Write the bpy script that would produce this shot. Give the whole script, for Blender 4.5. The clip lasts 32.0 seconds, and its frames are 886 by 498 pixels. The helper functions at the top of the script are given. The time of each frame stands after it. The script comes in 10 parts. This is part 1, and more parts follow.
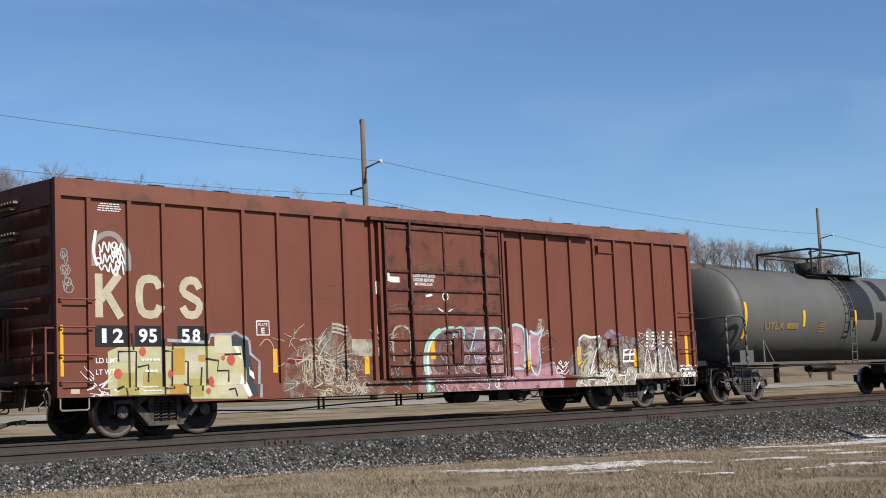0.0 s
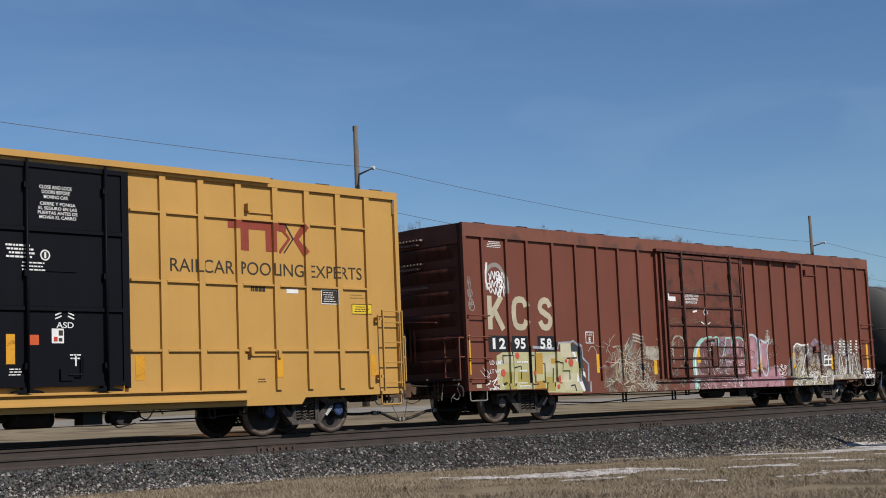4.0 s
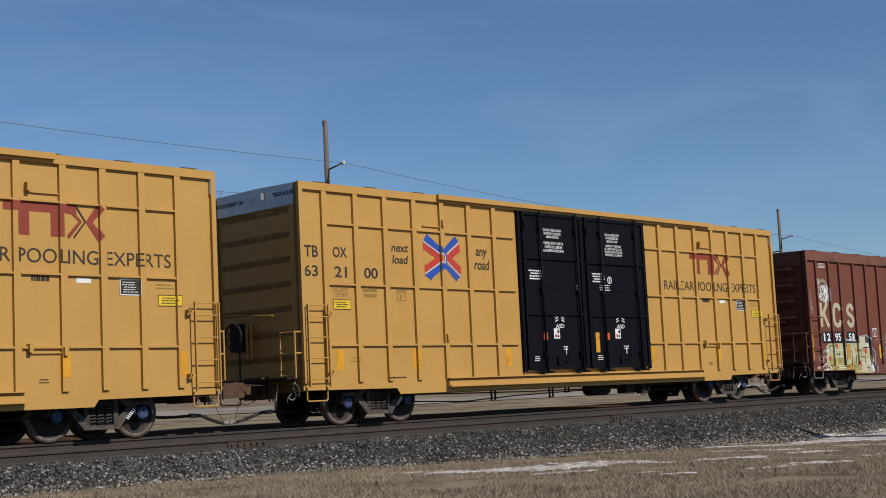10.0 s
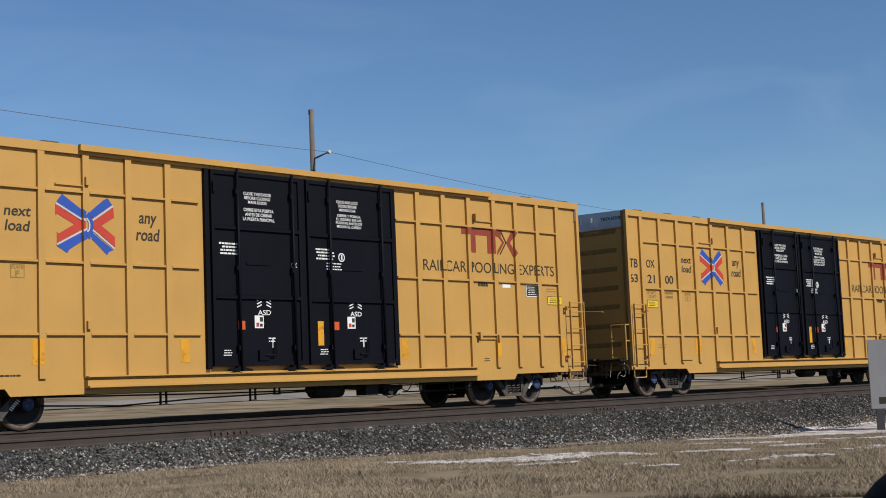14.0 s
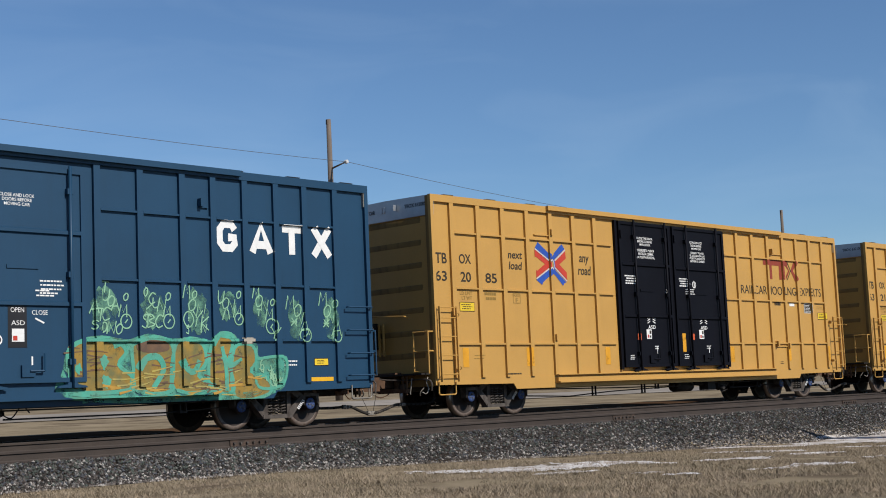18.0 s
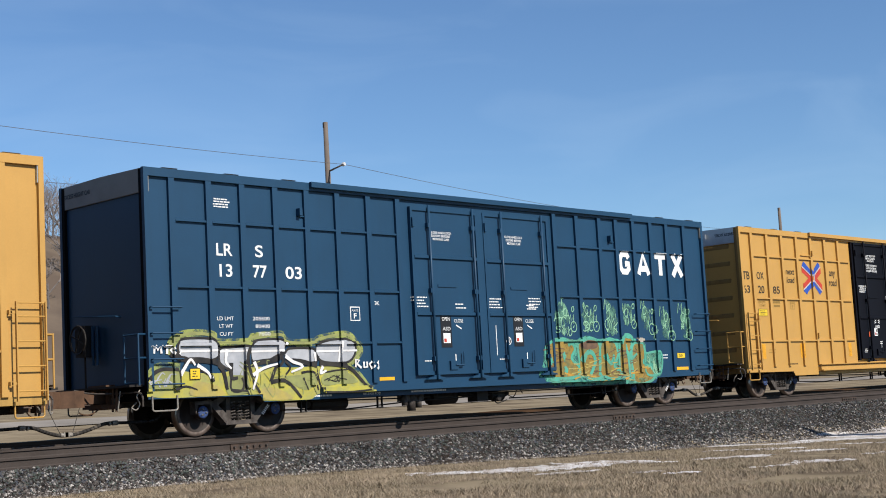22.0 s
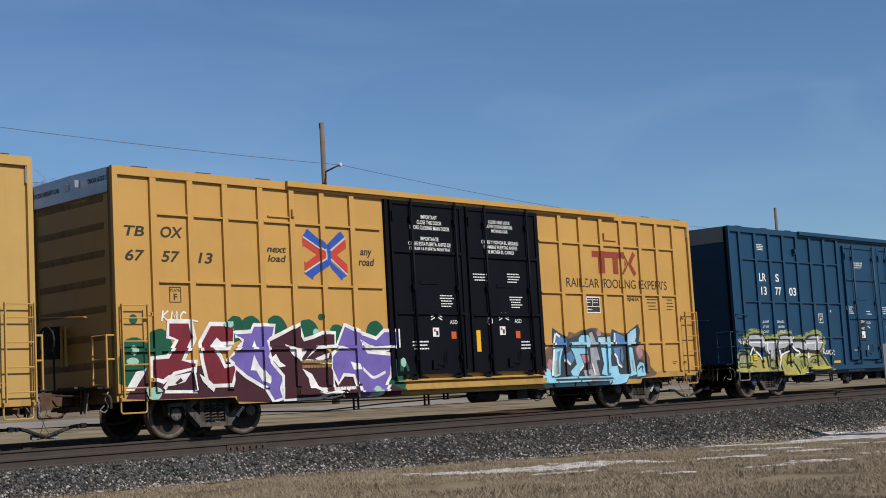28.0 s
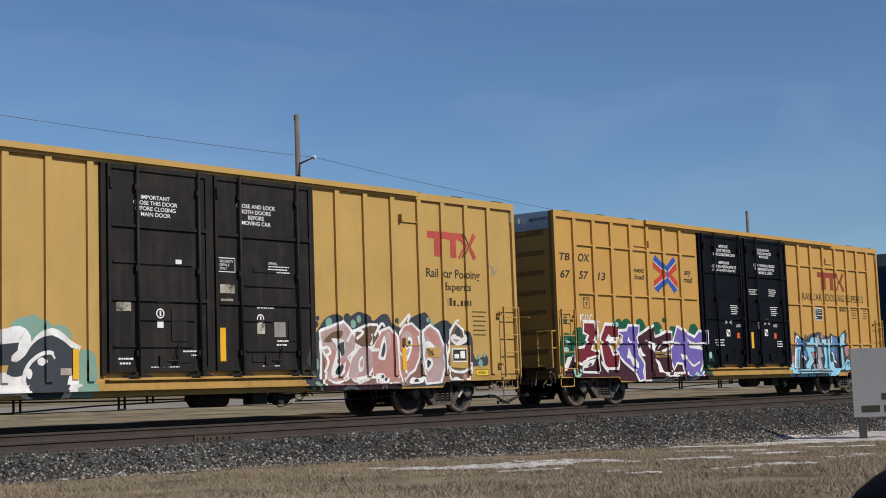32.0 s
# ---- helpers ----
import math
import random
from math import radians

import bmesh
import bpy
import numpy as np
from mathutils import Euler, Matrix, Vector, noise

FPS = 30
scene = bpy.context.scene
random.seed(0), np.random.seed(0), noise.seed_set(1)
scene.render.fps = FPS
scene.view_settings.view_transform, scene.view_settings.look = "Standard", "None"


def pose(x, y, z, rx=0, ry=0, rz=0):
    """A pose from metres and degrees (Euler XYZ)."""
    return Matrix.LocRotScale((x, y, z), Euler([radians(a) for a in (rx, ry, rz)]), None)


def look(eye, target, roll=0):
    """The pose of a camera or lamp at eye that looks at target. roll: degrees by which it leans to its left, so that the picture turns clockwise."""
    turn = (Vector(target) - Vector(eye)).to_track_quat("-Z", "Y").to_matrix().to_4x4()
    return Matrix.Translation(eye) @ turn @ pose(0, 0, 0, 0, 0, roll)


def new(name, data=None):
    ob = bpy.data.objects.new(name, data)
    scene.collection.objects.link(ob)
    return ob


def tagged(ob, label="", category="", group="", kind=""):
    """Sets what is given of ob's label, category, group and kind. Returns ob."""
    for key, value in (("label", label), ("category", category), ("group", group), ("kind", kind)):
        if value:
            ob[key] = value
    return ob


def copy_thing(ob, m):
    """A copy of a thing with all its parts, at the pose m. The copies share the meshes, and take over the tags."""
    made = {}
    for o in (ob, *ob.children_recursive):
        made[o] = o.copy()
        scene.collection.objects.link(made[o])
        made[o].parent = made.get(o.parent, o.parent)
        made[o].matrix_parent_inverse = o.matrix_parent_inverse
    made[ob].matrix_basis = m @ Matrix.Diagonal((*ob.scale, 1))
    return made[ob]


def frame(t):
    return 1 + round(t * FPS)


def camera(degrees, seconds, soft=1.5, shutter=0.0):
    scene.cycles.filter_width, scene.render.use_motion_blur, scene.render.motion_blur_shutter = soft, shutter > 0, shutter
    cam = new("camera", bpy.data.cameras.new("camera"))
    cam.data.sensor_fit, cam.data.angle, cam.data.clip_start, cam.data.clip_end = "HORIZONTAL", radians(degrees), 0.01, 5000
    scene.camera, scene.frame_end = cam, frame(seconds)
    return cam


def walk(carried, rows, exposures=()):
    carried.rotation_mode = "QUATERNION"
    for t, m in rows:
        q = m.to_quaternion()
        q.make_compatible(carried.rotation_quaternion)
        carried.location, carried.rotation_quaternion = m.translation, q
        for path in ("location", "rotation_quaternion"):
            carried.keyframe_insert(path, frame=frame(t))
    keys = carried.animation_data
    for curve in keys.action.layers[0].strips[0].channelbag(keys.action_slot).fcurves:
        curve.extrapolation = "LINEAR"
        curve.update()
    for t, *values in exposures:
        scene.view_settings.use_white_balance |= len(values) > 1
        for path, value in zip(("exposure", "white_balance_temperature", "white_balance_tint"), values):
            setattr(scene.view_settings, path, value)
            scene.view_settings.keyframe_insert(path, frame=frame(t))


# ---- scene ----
cam = camera(35.49, 32.0, soft=1.0)
EYE = 1.2            # the camera's height over the grass
RAIL = 0.77          # top of the rails
YC = 22.68           # centre line of the track, which runs along x
# seconds, yaw, pitch, roll of a camera held in the hand from one spot
TURNS = [
    (0.0, -45.10, 6.21, 2.49),
    (0.5, -45.16, 6.29, 2.50),
    (1.0, -45.18, 6.40, 2.49),
    (1.5, -45.18, 6.48, 2.62),
    (2.0, -45.22, 6.54, 2.83),
    (2.5, -45.27, 6.56, 2.95),
    (3.0, -45.33, 6.54, 2.80),
    (3.5, -45.36, 6.50, 2.59),
    (4.0, -45.41, 6.48, 2.40),
    (4.5, -45.45, 6.49, 2.52),
    (6.5, -45.96, 6.42, 2.68),
    (7.0, -46.10, 6.37, 2.67),
    (7.5, -46.21, 6.31, 2.55),
    (8.0, -46.27, 6.27, 2.65),
    (8.5, -46.33, 6.26, 2.82),
    (9.0, -46.42, 6.28, 2.94),
    (9.5, -46.50, 6.27, 3.06),
    (10.0, -46.60, 6.20, 2.78),
    (10.5, -46.70, 6.08, 2.11),
    (11.0, -46.80, 5.96, 1.64),
    (11.5, -46.87, 5.86, 1.77),
    (12.0, -46.94, 5.80, 2.03),
    (12.5, -47.04, 5.76, 2.15),
    (13.0, -47.14, 5.76, 2.40),
    (13.5, -47.22, 5.77, 2.35),
    (14.0, -47.27, 5.77, 2.31),
    (14.5, -47.27, 5.77, 2.31),
    (16.5, -46.90, 5.95, 3.09),
    (17.0, -46.80, 6.00, 2.45),
    (17.5, -46.64, 6.10, 2.31),
    (18.0, -46.51, 6.18, 2.50),
    (18.5, -46.44, 6.29, 2.67),
    (19.0, -46.46, 6.38, 2.83),
    (19.5, -46.53, 6.42, 2.92),
    (20.0, -46.58, 6.43, 3.03),
    (20.5, -46.62, 6.39, 2.98),
    (21.0, -46.60, 6.33, 2.99),
    (21.5, -46.55, 6.28, 3.08),
    (22.0, -46.51, 6.24, 3.15),
    (22.5, -46.50, 6.21, 3.11),
    (23.0, -46.47, 6.18, 3.18),
    (23.5, -46.44, 6.11, 3.26),
    (24.0, -46.41, 6.05, 2.95),
    (24.5, -46.37, 6.01, 2.77),
    (25.0, -46.34, 6.01, 2.78),
    (25.5, -46.29, 6.05, 2.82),
    (27.5, -46.60, 6.27, 3.10),
    (28.0, -46.65, 6.25, 3.24),
    (28.5, -46.75, 6.23, 2.99),
    (29.0, -46.91, 6.24, 2.77),
    (29.5, -47.16, 6.27, 2.52),
    (30.0, -47.38, 6.27, 2.46),
    (30.5, -47.59, 6.24, 2.30),
    (31.0, -47.77, 6.16, 2.19),
    (31.5, -47.90, 6.07, 1.82),
    (32.0, -47.94, 6.00, 1.99),
]
EXPOSURES = [(0.0, 0.27), (1.0, 0.20), (2.0, 0.15), (4.0, -0.15), (5.5, -0.05), (7.0, 0.03), (9.0, -0.24), (11.0, -0.17), (13.0, -0.24), (14.0, -0.05), (17.0, -0.12), (18.0, 0.03), (19.0, 0.09), (20.0, 0.13), (21.0, 0.34), (23.0, 0.35), (24.0, 0.25), (25.0, 0.09), (28.0, -0.10), (30.0, -0.11), (32.0, -0.18)]
walk(cam, [(t, pose(0, 0, EYE, 90 + p, r, y)) for t, y, p, r in TURNS], EXPOSURES)

# ---- light ----
SUN = Vector((0.07, -0.75, 0.60)).normalized()
world = bpy.data.worlds.new("sky")
scene.world = world
world.use_nodes = True
wn, wl = world.node_tree.nodes, world.node_tree.links
sky = wn.new("ShaderNodeTexSky")
sky.sky_type, sky.sun_disc = "NISHITA", False
sky.sun_elevation = math.asin(SUN.z)
sky.sun_rotation = math.atan2(SUN.x, SUN.y)
sky.altitude, sky.air_density, sky.dust_density, sky.ozone_density = 250, 1.0, 0.15, 3.0
# thin streaks of high cloud
wco = wn.new("ShaderNodeTexCoord")
wmap = wn.new("ShaderNodeMapping")
wmap.inputs["Rotation"].default_value = (0.1, 0.35, 0.5)
wmap.inputs["Scale"].default_value = (1.2, 3.5, 9.0)
wno = wn.new("ShaderNodeTexNoise")
wno.inputs["Scale"].default_value, wno.inputs["Detail"].default_value, wno.inputs["Distortion"].default_value = 2.2, 6.0, 0.6
wra = wn.new("ShaderNodeValToRGB")
wra.color_ramp.elements[0].position, wra.color_ramp.elements[1].position = 0.48, 0.85
wra.color_ramp.elements[0].color, wra.color_ramp.elements[1].color = (0, 0, 0, 1), (0.12, 0.12, 0.12, 1)
wmx = wn.new("ShaderNodeMix")
wmx.data_type = "RGBA"
wmx.inputs["B"].default_value = (7.5, 8.0, 8.6, 1)
wl.new(wco.outputs["Generated"], wmap.inputs["Vector"])
wl.new(wmap.outputs["Vector"], wno.inputs["Vector"])
wl.new(wno.outputs["Fac"], wra.inputs["Fac"])
wl.new(wra.outputs["Color"], wmx.inputs["Factor"])
wl.new(sky.outputs["Color"], wmx.inputs["A"])
wti = wn.new("ShaderNodeMix")      # clear, deep blue winter air
wti.data_type, wti.blend_type = "RGBA", "MULTIPLY"
wti.inputs["Factor"].default_value = 1.0
wti.inputs["B"].default_value = (0.80, 0.97, 1.14, 1)
wl.new(wmx.outputs["Result"], wti.inputs["A"])
wl.new(wti.outputs["Result"], wn["Background"].inputs["Color"])
wn["Background"].inputs["Strength"].default_value = 0.085
sun = new("sun", bpy.data.lights.new("sun", "SUN"))
sun.data.energy, sun.data.angle, sun.data.color = 5.0, radians(0.5), (1.0, 0.94, 0.86)
sun.matrix_world = look(SUN * 100, (0, 0, 0))


# ---- materials ----
def material(name, col, rough=0.6, metal=0.0, var=0.12, scale=2.0, grime=None, streaks=0.0, bump=0.0, fine=40.0, other=None, cover=0.5, island=0.0, soft=0.08, spec=0.3, palette=None, wear=0.0, tone=0.66):
    """A painted or natural surface: colour with large and small variation, grime in streaks that run down, fine relief."""
    m = bpy.data.materials.new(name)
    m.use_nodes = True
    col, grime, other = (c and tuple(v * tone for v in c) for c in (col, grime or (0.08, 0.06, 0.045), other))
    n, l = m.node_tree.nodes, m.node_tree.links
    b = n["Principled BSDF"]
    co = n.new("ShaderNodeTexCoord")
    big = n.new("ShaderNodeTexNoise")
    big.inputs["Scale"].default_value, big.inputs["Detail"].default_value, big.inputs["Roughness"].default_value = scale, 5.0, 0.6
    l.new(co.outputs["Object"], big.inputs["Vector"])
    small = n.new("ShaderNodeTexNoise")
    small.inputs["Scale"].default_value, small.inputs["Detail"].default_value = fine, 3.0
    l.new(co.outputs["Object"], small.inputs["Vector"])

    def ramp(src, a, c, pa=0.3, pb=0.7):
        r = n.new("ShaderNodeValToRGB")
        r.color_ramp.elements[0].position, r.color_ramp.elements[1].position = pa, pb
        r.color_ramp.elements[0].color, r.color_ramp.elements[1].color = (*a, 1), (*c, 1)
        l.new(src, r.inputs["Fac"])
        return r.outputs["Color"]

    def mix(fac, a, c, kind="MIX"):
        x = n.new("ShaderNodeMix")
        x.data_type, x.blend_type = "RGBA", kind
        for key, v in (("Factor", fac), ("A", a), ("B", c)):
            if isinstance(v, (float, int)):
                x.inputs[key].default_value = v
            elif isinstance(v, tuple):
                x.inputs[key].default_value = (*v, 1)
            else:
                l.new(v, x.inputs[key])
        return x.outputs["Result"]

    lo, hi = tuple(c * (1 - var) for c in col), tuple(min(1, c * (1 + var)) for c in col)
    c = ramp(big.outputs["Fac"], lo, hi)
    if other:
        k = n.new("ShaderNodeTexNoise")
        k.inputs["Scale"].default_value, k.inputs["Detail"].default_value = scale * 1.7, 6.0
        l.new(co.outputs["Object"], k.inputs["Vector"])
        c = mix(ramp(k.outputs["Fac"], (0, 0, 0), (1, 1, 1), cover - soft, cover + soft), c, other)
    c = mix(0.5 if bump or island or palette else 0.2, c, ramp(small.outputs["Fac"], (0.85,) * 3, (1.12,) * 3), "MULTIPLY")
    if streaks:
        mp = n.new("ShaderNodeMapping")
        mp.inputs["Scale"].default_value = (5.0, 5.0, 0.35)
        st = n.new("ShaderNodeTexNoise")
        st.inputs["Scale"].default_value, st.inputs["Detail"].default_value = 1.6, 7.0
        l.new(co.outputs["Object"], mp.inputs["Vector"])
        l.new(mp.outputs["Vector"], st.inputs["Vector"])
        c = mix(ramp(st.outputs["Fac"], (0, 0, 0), (streaks,) * 3, 0.5, 0.85), c, grime)
    if island:
        g = n.new("ShaderNodeNewGeometry")
        c = mix(1.0, c, ramp(g.outputs["Random Per Island"], (1 - island,) * 3, (1 + island,) * 3, 0.0, 1.0), "MULTIPLY")
    if palette:
        g = n.new("ShaderNodeNewGeometry")
        r = n.new("ShaderNodeValToRGB")
        r.color_ramp.interpolation = "CONSTANT"
        for k, (at, hue) in enumerate(palette):
            e = r.color_ramp.elements[k] if k < 2 else r.color_ramp.elements.new(at)
            e.position, e.color = at, (*hue, 1)
        l.new(g.outputs["Random Per Island"], r.inputs["Fac"])
        c = mix(1.0, c, r.outputs["Color"], "MULTIPLY")
    l.new(c, b.inputs["Base Color"])
    if wear:      # paint worn through to what it lies on
        wn_ = n.new("ShaderNodeTexNoise")
        wn_.inputs["Scale"].default_value, wn_.inputs["Detail"].default_value, wn_.inputs["Roughness"].default_value = 3.5, 9.0, 0.72
        l.new(co.outputs["Object"], wn_.inputs["Vector"])
        tr, ms = n.new("ShaderNodeBsdfTransparent"), n.new("ShaderNodeMixShader")
        at = 0.5 + (0.5 - wear) * -0.35
        l.new(ramp(wn_.outputs["Fac"], (0.05,) * 3, (0.96,) * 3, at - 0.09, at + 0.06), ms.inputs["Fac"])
        l.new(tr.outputs["BSDF"], ms.inputs[1])
        l.new(b.outputs["BSDF"], ms.inputs[2])
        l.new(ms.outputs["Shader"], n["Material Output"].inputs["Surface"])
    b.inputs["Roughness"].default_value, b.inputs["Metallic"].default_value, b.inputs["Specular IOR Level"].default_value = rough, metal, spec
    if bump:
        bp = n.new("ShaderNodeBump")
        bp.inputs["Strength"].default_value, bp.inputs["Distance"].default_value = bump, 0.02
        l.new(small.outputs["Fac"], bp.inputs["Height"])
        l.new(bp.outputs["Normal"], b.inputs["Normal"])
    return m


M = {}
M["yellow"] = material("yellow_paint", (0.64, 0.36, 0.092), 0.5, var=0.06, scale=0.8, streaks=0.08, grime=(0.3, 0.17, 0.06))
M["yellow_old"] = material("faded_yellow_paint", (0.61, 0.38, 0.113), 0.55, var=0.07, scale=0.9, streaks=0.13, grime=(0.28, 0.16, 0.06))
M["yellow_sill"] = material("soiled_yellow_paint", (0.52, 0.31, 0.08), 0.6, var=0.15, scale=1.5, streaks=0.5, grime=(0.2, 0.1, 0.04))
M["brown"] = material("boxcar_red_paint", (0.205, 0.0625, 0.037), 0.6, var=0.1, scale=0.7, streaks=0.3, grime=(0.13, 0.05, 0.035))
# the side's red again for the ends: soot streaks, with shade put into the colour
M["brown_end"] = material("shaded_sooty_red_paint", (0.20, 0.062, 0.038), 0.65, var=0.2, scale=0.9, streaks=0.9, grime=(0.035, 0.02, 0.016), other=(0.07, 0.032, 0.024), cover=0.5, soft=0.2, spec=0.15)
M["brown_door"] = material("chipped_boxcar_red_paint", (0.19, 0.058, 0.035), 0.65, var=0.15, scale=1.6, streaks=0.5, grime=(0.06, 0.03, 0.022), other=(0.085, 0.036, 0.026), cover=0.60, soft=0.07)
# darker red-brown for the door's bars and rails, blotched nearly black
M["brown_bar"] = material("dark_red_brown_paint", (0.135, 0.044, 0.03), 0.6, var=0.2, scale=3.0, other=(0.04, 0.022, 0.018), cover=0.55, soft=0.1)
M["brown_roof"] = material("rusty_roof_paint", (0.23, 0.085, 0.055), 0.7, var=0.15, scale=1.2, other=(0.12, 0.06, 0.045), cover=0.62)
M["blue"] = material("blue_paint", (0.011, 0.060, 0.128), 0.5, var=0.08, scale=0.8, streaks=0.25, grime=(0.012, 0.045, 0.085))
# yellow darkened for the ends: dirt streaks plus shade painted into the colour
M["yellow_end"] = material("shaded_dirty_yellow_paint", (0.42, 0.245, 0.075), 0.65, var=0.15, scale=0.9, streaks=0.75, grime=(0.10, 0.065, 0.035), other=(0.28, 0.17, 0.065), cover=0.5, soft=0.2, spec=0.1)
M["black"] = material("black_door_paint", (0.0045, 0.005, 0.0095), 0.6, var=0.2, scale=1.0, streaks=0.2, grime=(0.010, 0.010, 0.012), spec=0.10)
M["black_old"] = material("worn_black_door_paint", (0.017, 0.0145, 0.013), 0.6, var=0.35, scale=1.2, streaks=0.7, grime=(0.05, 0.041, 0.034), other=(0.03, 0.025, 0.021), cover=0.6, spec=0.2)
# matt, streaked near-black for the blue boxcar's ends
M["black_end"] = material("dull_black_paint", (0.006, 0.006, 0.007), 0.8, var=0.3, scale=1.0, streaks=0.4, grime=(0.014, 0.013, 0.012), spec=0.05)
M["tank"] = material("grey_black_tank_paint", (0.132, 0.128, 0.118), 0.55, var=0.12, scale=0.6, streaks=0.3, grime=(0.08, 0.075, 0.07))
M["spill"] = material("dried_black_spill", (0.016, 0.015, 0.014), 0.5, var=0.3, scale=2.0)
M["steel"] = material("dirty_black_steel", (0.022, 0.019, 0.017), 0.7, var=0.3, scale=3.0, streaks=0.4, grime=(0.06, 0.04, 0.025))
M["truck"] = material("dusty_cast_steel", (0.115, 0.098, 0.086), 0.8, var=0.3, scale=4.0, other=(0.06, 0.048, 0.041), cover=0.52)
M["worn_steel"] = material("worn_bare_steel", (0.34, 0.31, 0.27), 0.6, 0.2, var=0.25, scale=6.0)
M["rust"] = material("rusty_cast_steel", (0.13, 0.07, 0.04), 0.8, var=0.3, scale=5.0)
M["joint"] = material("dull_rusty_steel", (0.085, 0.055, 0.04), 0.8, var=0.4, scale=6.0, other=(0.05, 0.038, 0.03), cover=0.5)
M["wheel"] = material("brown_wheel_steel", (0.03, 0.02, 0.016), 0.65, var=0.3, scale=5.0)
M["rim"] = material("worn_wheel_rim", (0.21, 0.165, 0.14), 0.6, 0.1, var=0.35, scale=6.0, other=(0.10, 0.07, 0.055), cover=0.5, soft=0.2)
M["tread"] = material("polished_tread_steel", (0.5, 0.48, 0.46), 0.3, 1.0, var=0.1)
M["cap_blue"] = material("blue_bearing_cap", (0.05, 0.10, 0.28), 0.6, var=0.3, scale=12.0, other=(0.05, 0.045, 0.04), cover=0.55)
M["bolt"] = material("greasy_bolt_steel", (0.20, 0.20, 0.20), 0.5, 0.4, var=0.2)
M["cap_grey"] = material("grey_bearing_cap", (0.12, 0.11, 0.10), 0.6, var=0.2, scale=10.0)
M["zinc"] = material("galvanised_sheet", (0.62, 0.64, 0.66), 0.38, 0.75, var=0.1, scale=3.0, streaks=0.15, grime=(0.35, 0.34, 0.33))
M["tan_cap"] = material("grey_tan_roof_paint", (0.30, 0.28, 0.255), 0.6, var=0.1, scale=2.0)
M["white"] = material("white_stencil", (0.64, 0.64, 0.63), 0.6, tone=1.0, var=0.08, scale=6.0)
M["cream"] = material("cream_letter_paint", (0.60, 0.53, 0.38), 0.6, var=0.12, scale=4.0)
M["dark"] = material("black_stencil", (0.045, 0.035, 0.022), 0.6, var=0.1, scale=6.0)
M["deep"] = material("dark_panel_paint", (0.015, 0.016, 0.02), 0.55, var=0.2)
M["red_logo"] = material("dark_red_logo_paint", (0.32, 0.055, 0.03), 0.6, var=0.12, scale=3.0)
M["red_faded"] = material("faded_red_logo_paint", (0.56, 0.085, 0.065), 0.6, var=0.2, scale=2.0)
M["red"] = material("bright_red_paint", (0.62, 0.06, 0.035), 0.55, var=0.08)
M["logo_blue"] = material("bright_blue_paint", (0.03, 0.10, 0.48), 0.55, var=0.08)
M["paleline"] = material("pale_line_paint", (0.66, 0.60, 0.58), 0.6, var=0.08)
M["orange"] = material("orange_plate", (0.75, 0.12, 0.03), 0.55, var=0.08)
M["reflector"] = material("yellow_reflector_tape", (0.74, 0.40, 0.02), 0.35, var=0.08, tone=0.85)
M["tape_old"] = material("worn_reflector_tape", (0.66, 0.31, 0.02), 0.5, var=0.15, wear=0.2, tone=0.85)
M["plate"] = material("yellow_label_plate", (0.72, 0.50, 0.03), 0.45, var=0.06, tone=0.85)
M["dull"] = material("dull_yellow_stencil", (0.34, 0.21, 0.05), 0.6, var=0.2)
M["rubber"] = material("dusty_rubber_hose", (0.035, 0.03, 0.026), 0.8, var=0.4, scale=4.0, other=(0.12, 0.10, 0.08), cover=0.58)
M["rail"] = material("rusty_rail_steel", (0.060, 0.045, 0.037), 0.7, var=0.25, scale=1.5, streaks=0.2, bump=0.2)
M["railtop"] = material("worn_rail_head", (0.24, 0.20, 0.17), 0.5, 0.6, var=0.2)
M["tie"] = material("weathered_tie_wood", (0.075, 0.053, 0.038), 0.95, var=0.3, scale=3.0, bump=0.5, spec=0.0)
M["pole"] = material("weathered_pole_wood", (0.20, 0.16, 0.13), 0.85, var=0.2, scale=1.0, streaks=0.5, grime=(0.10, 0.075, 0.06))
M["insulator"] = material("white_porcelain", (0.7, 0.7, 0.7), 0.25, var=0.05)
M["wire"] = material("weathered_wire", (0.16, 0.16, 0.17), 0.5, 0.5)
M["stone"] = material("crushed_mixed_ballast", (0.5, 0.5, 0.5), 0.9, var=0.25, scale=0.5, fine=60.0, spec=0.05,
                     palette=[(0.0, (0.070, 0.066, 0.062)), (0.26, (0.15, 0.125, 0.115)), (0.44, (0.165, 0.19, 0.165)), (0.60, (0.17, 0.18, 0.205)), (0.74, (0.26, 0.235, 0.215)), (0.87, (0.37, 0.36, 0.345)), (0.955, (0.80, 0.74, 0.68))])
M["stone_low"] = material("pale_dusty_ballast", (0.5, 0.49, 0.48), 0.9, var=0.25, scale=0.5, fine=60.0, spec=0.05,
                         palette=[(0.0, (0.11, 0.10, 0.095)), (0.3, (0.27, 0.235, 0.215)), (0.55, (0.46, 0.42, 0.39)), (0.8, (1.0, 0.94, 0.88))])
M["grass"] = material("dry_tan_grass", (0.405, 0.32, 0.228), 0.9, var=0.2, scale=0.5, island=0.25, other=(0.305, 0.25, 0.17), cover=0.54, soft=0.15, spec=0.1)
M["bark"] = material("grey_bark", (0.21, 0.19, 0.18), 0.9, var=0.2, spec=0.05)
M["twig"] = material("bare_twigs", (0.285, 0.255, 0.245), 0.9, var=0.2, island=0.2, spec=0.05)
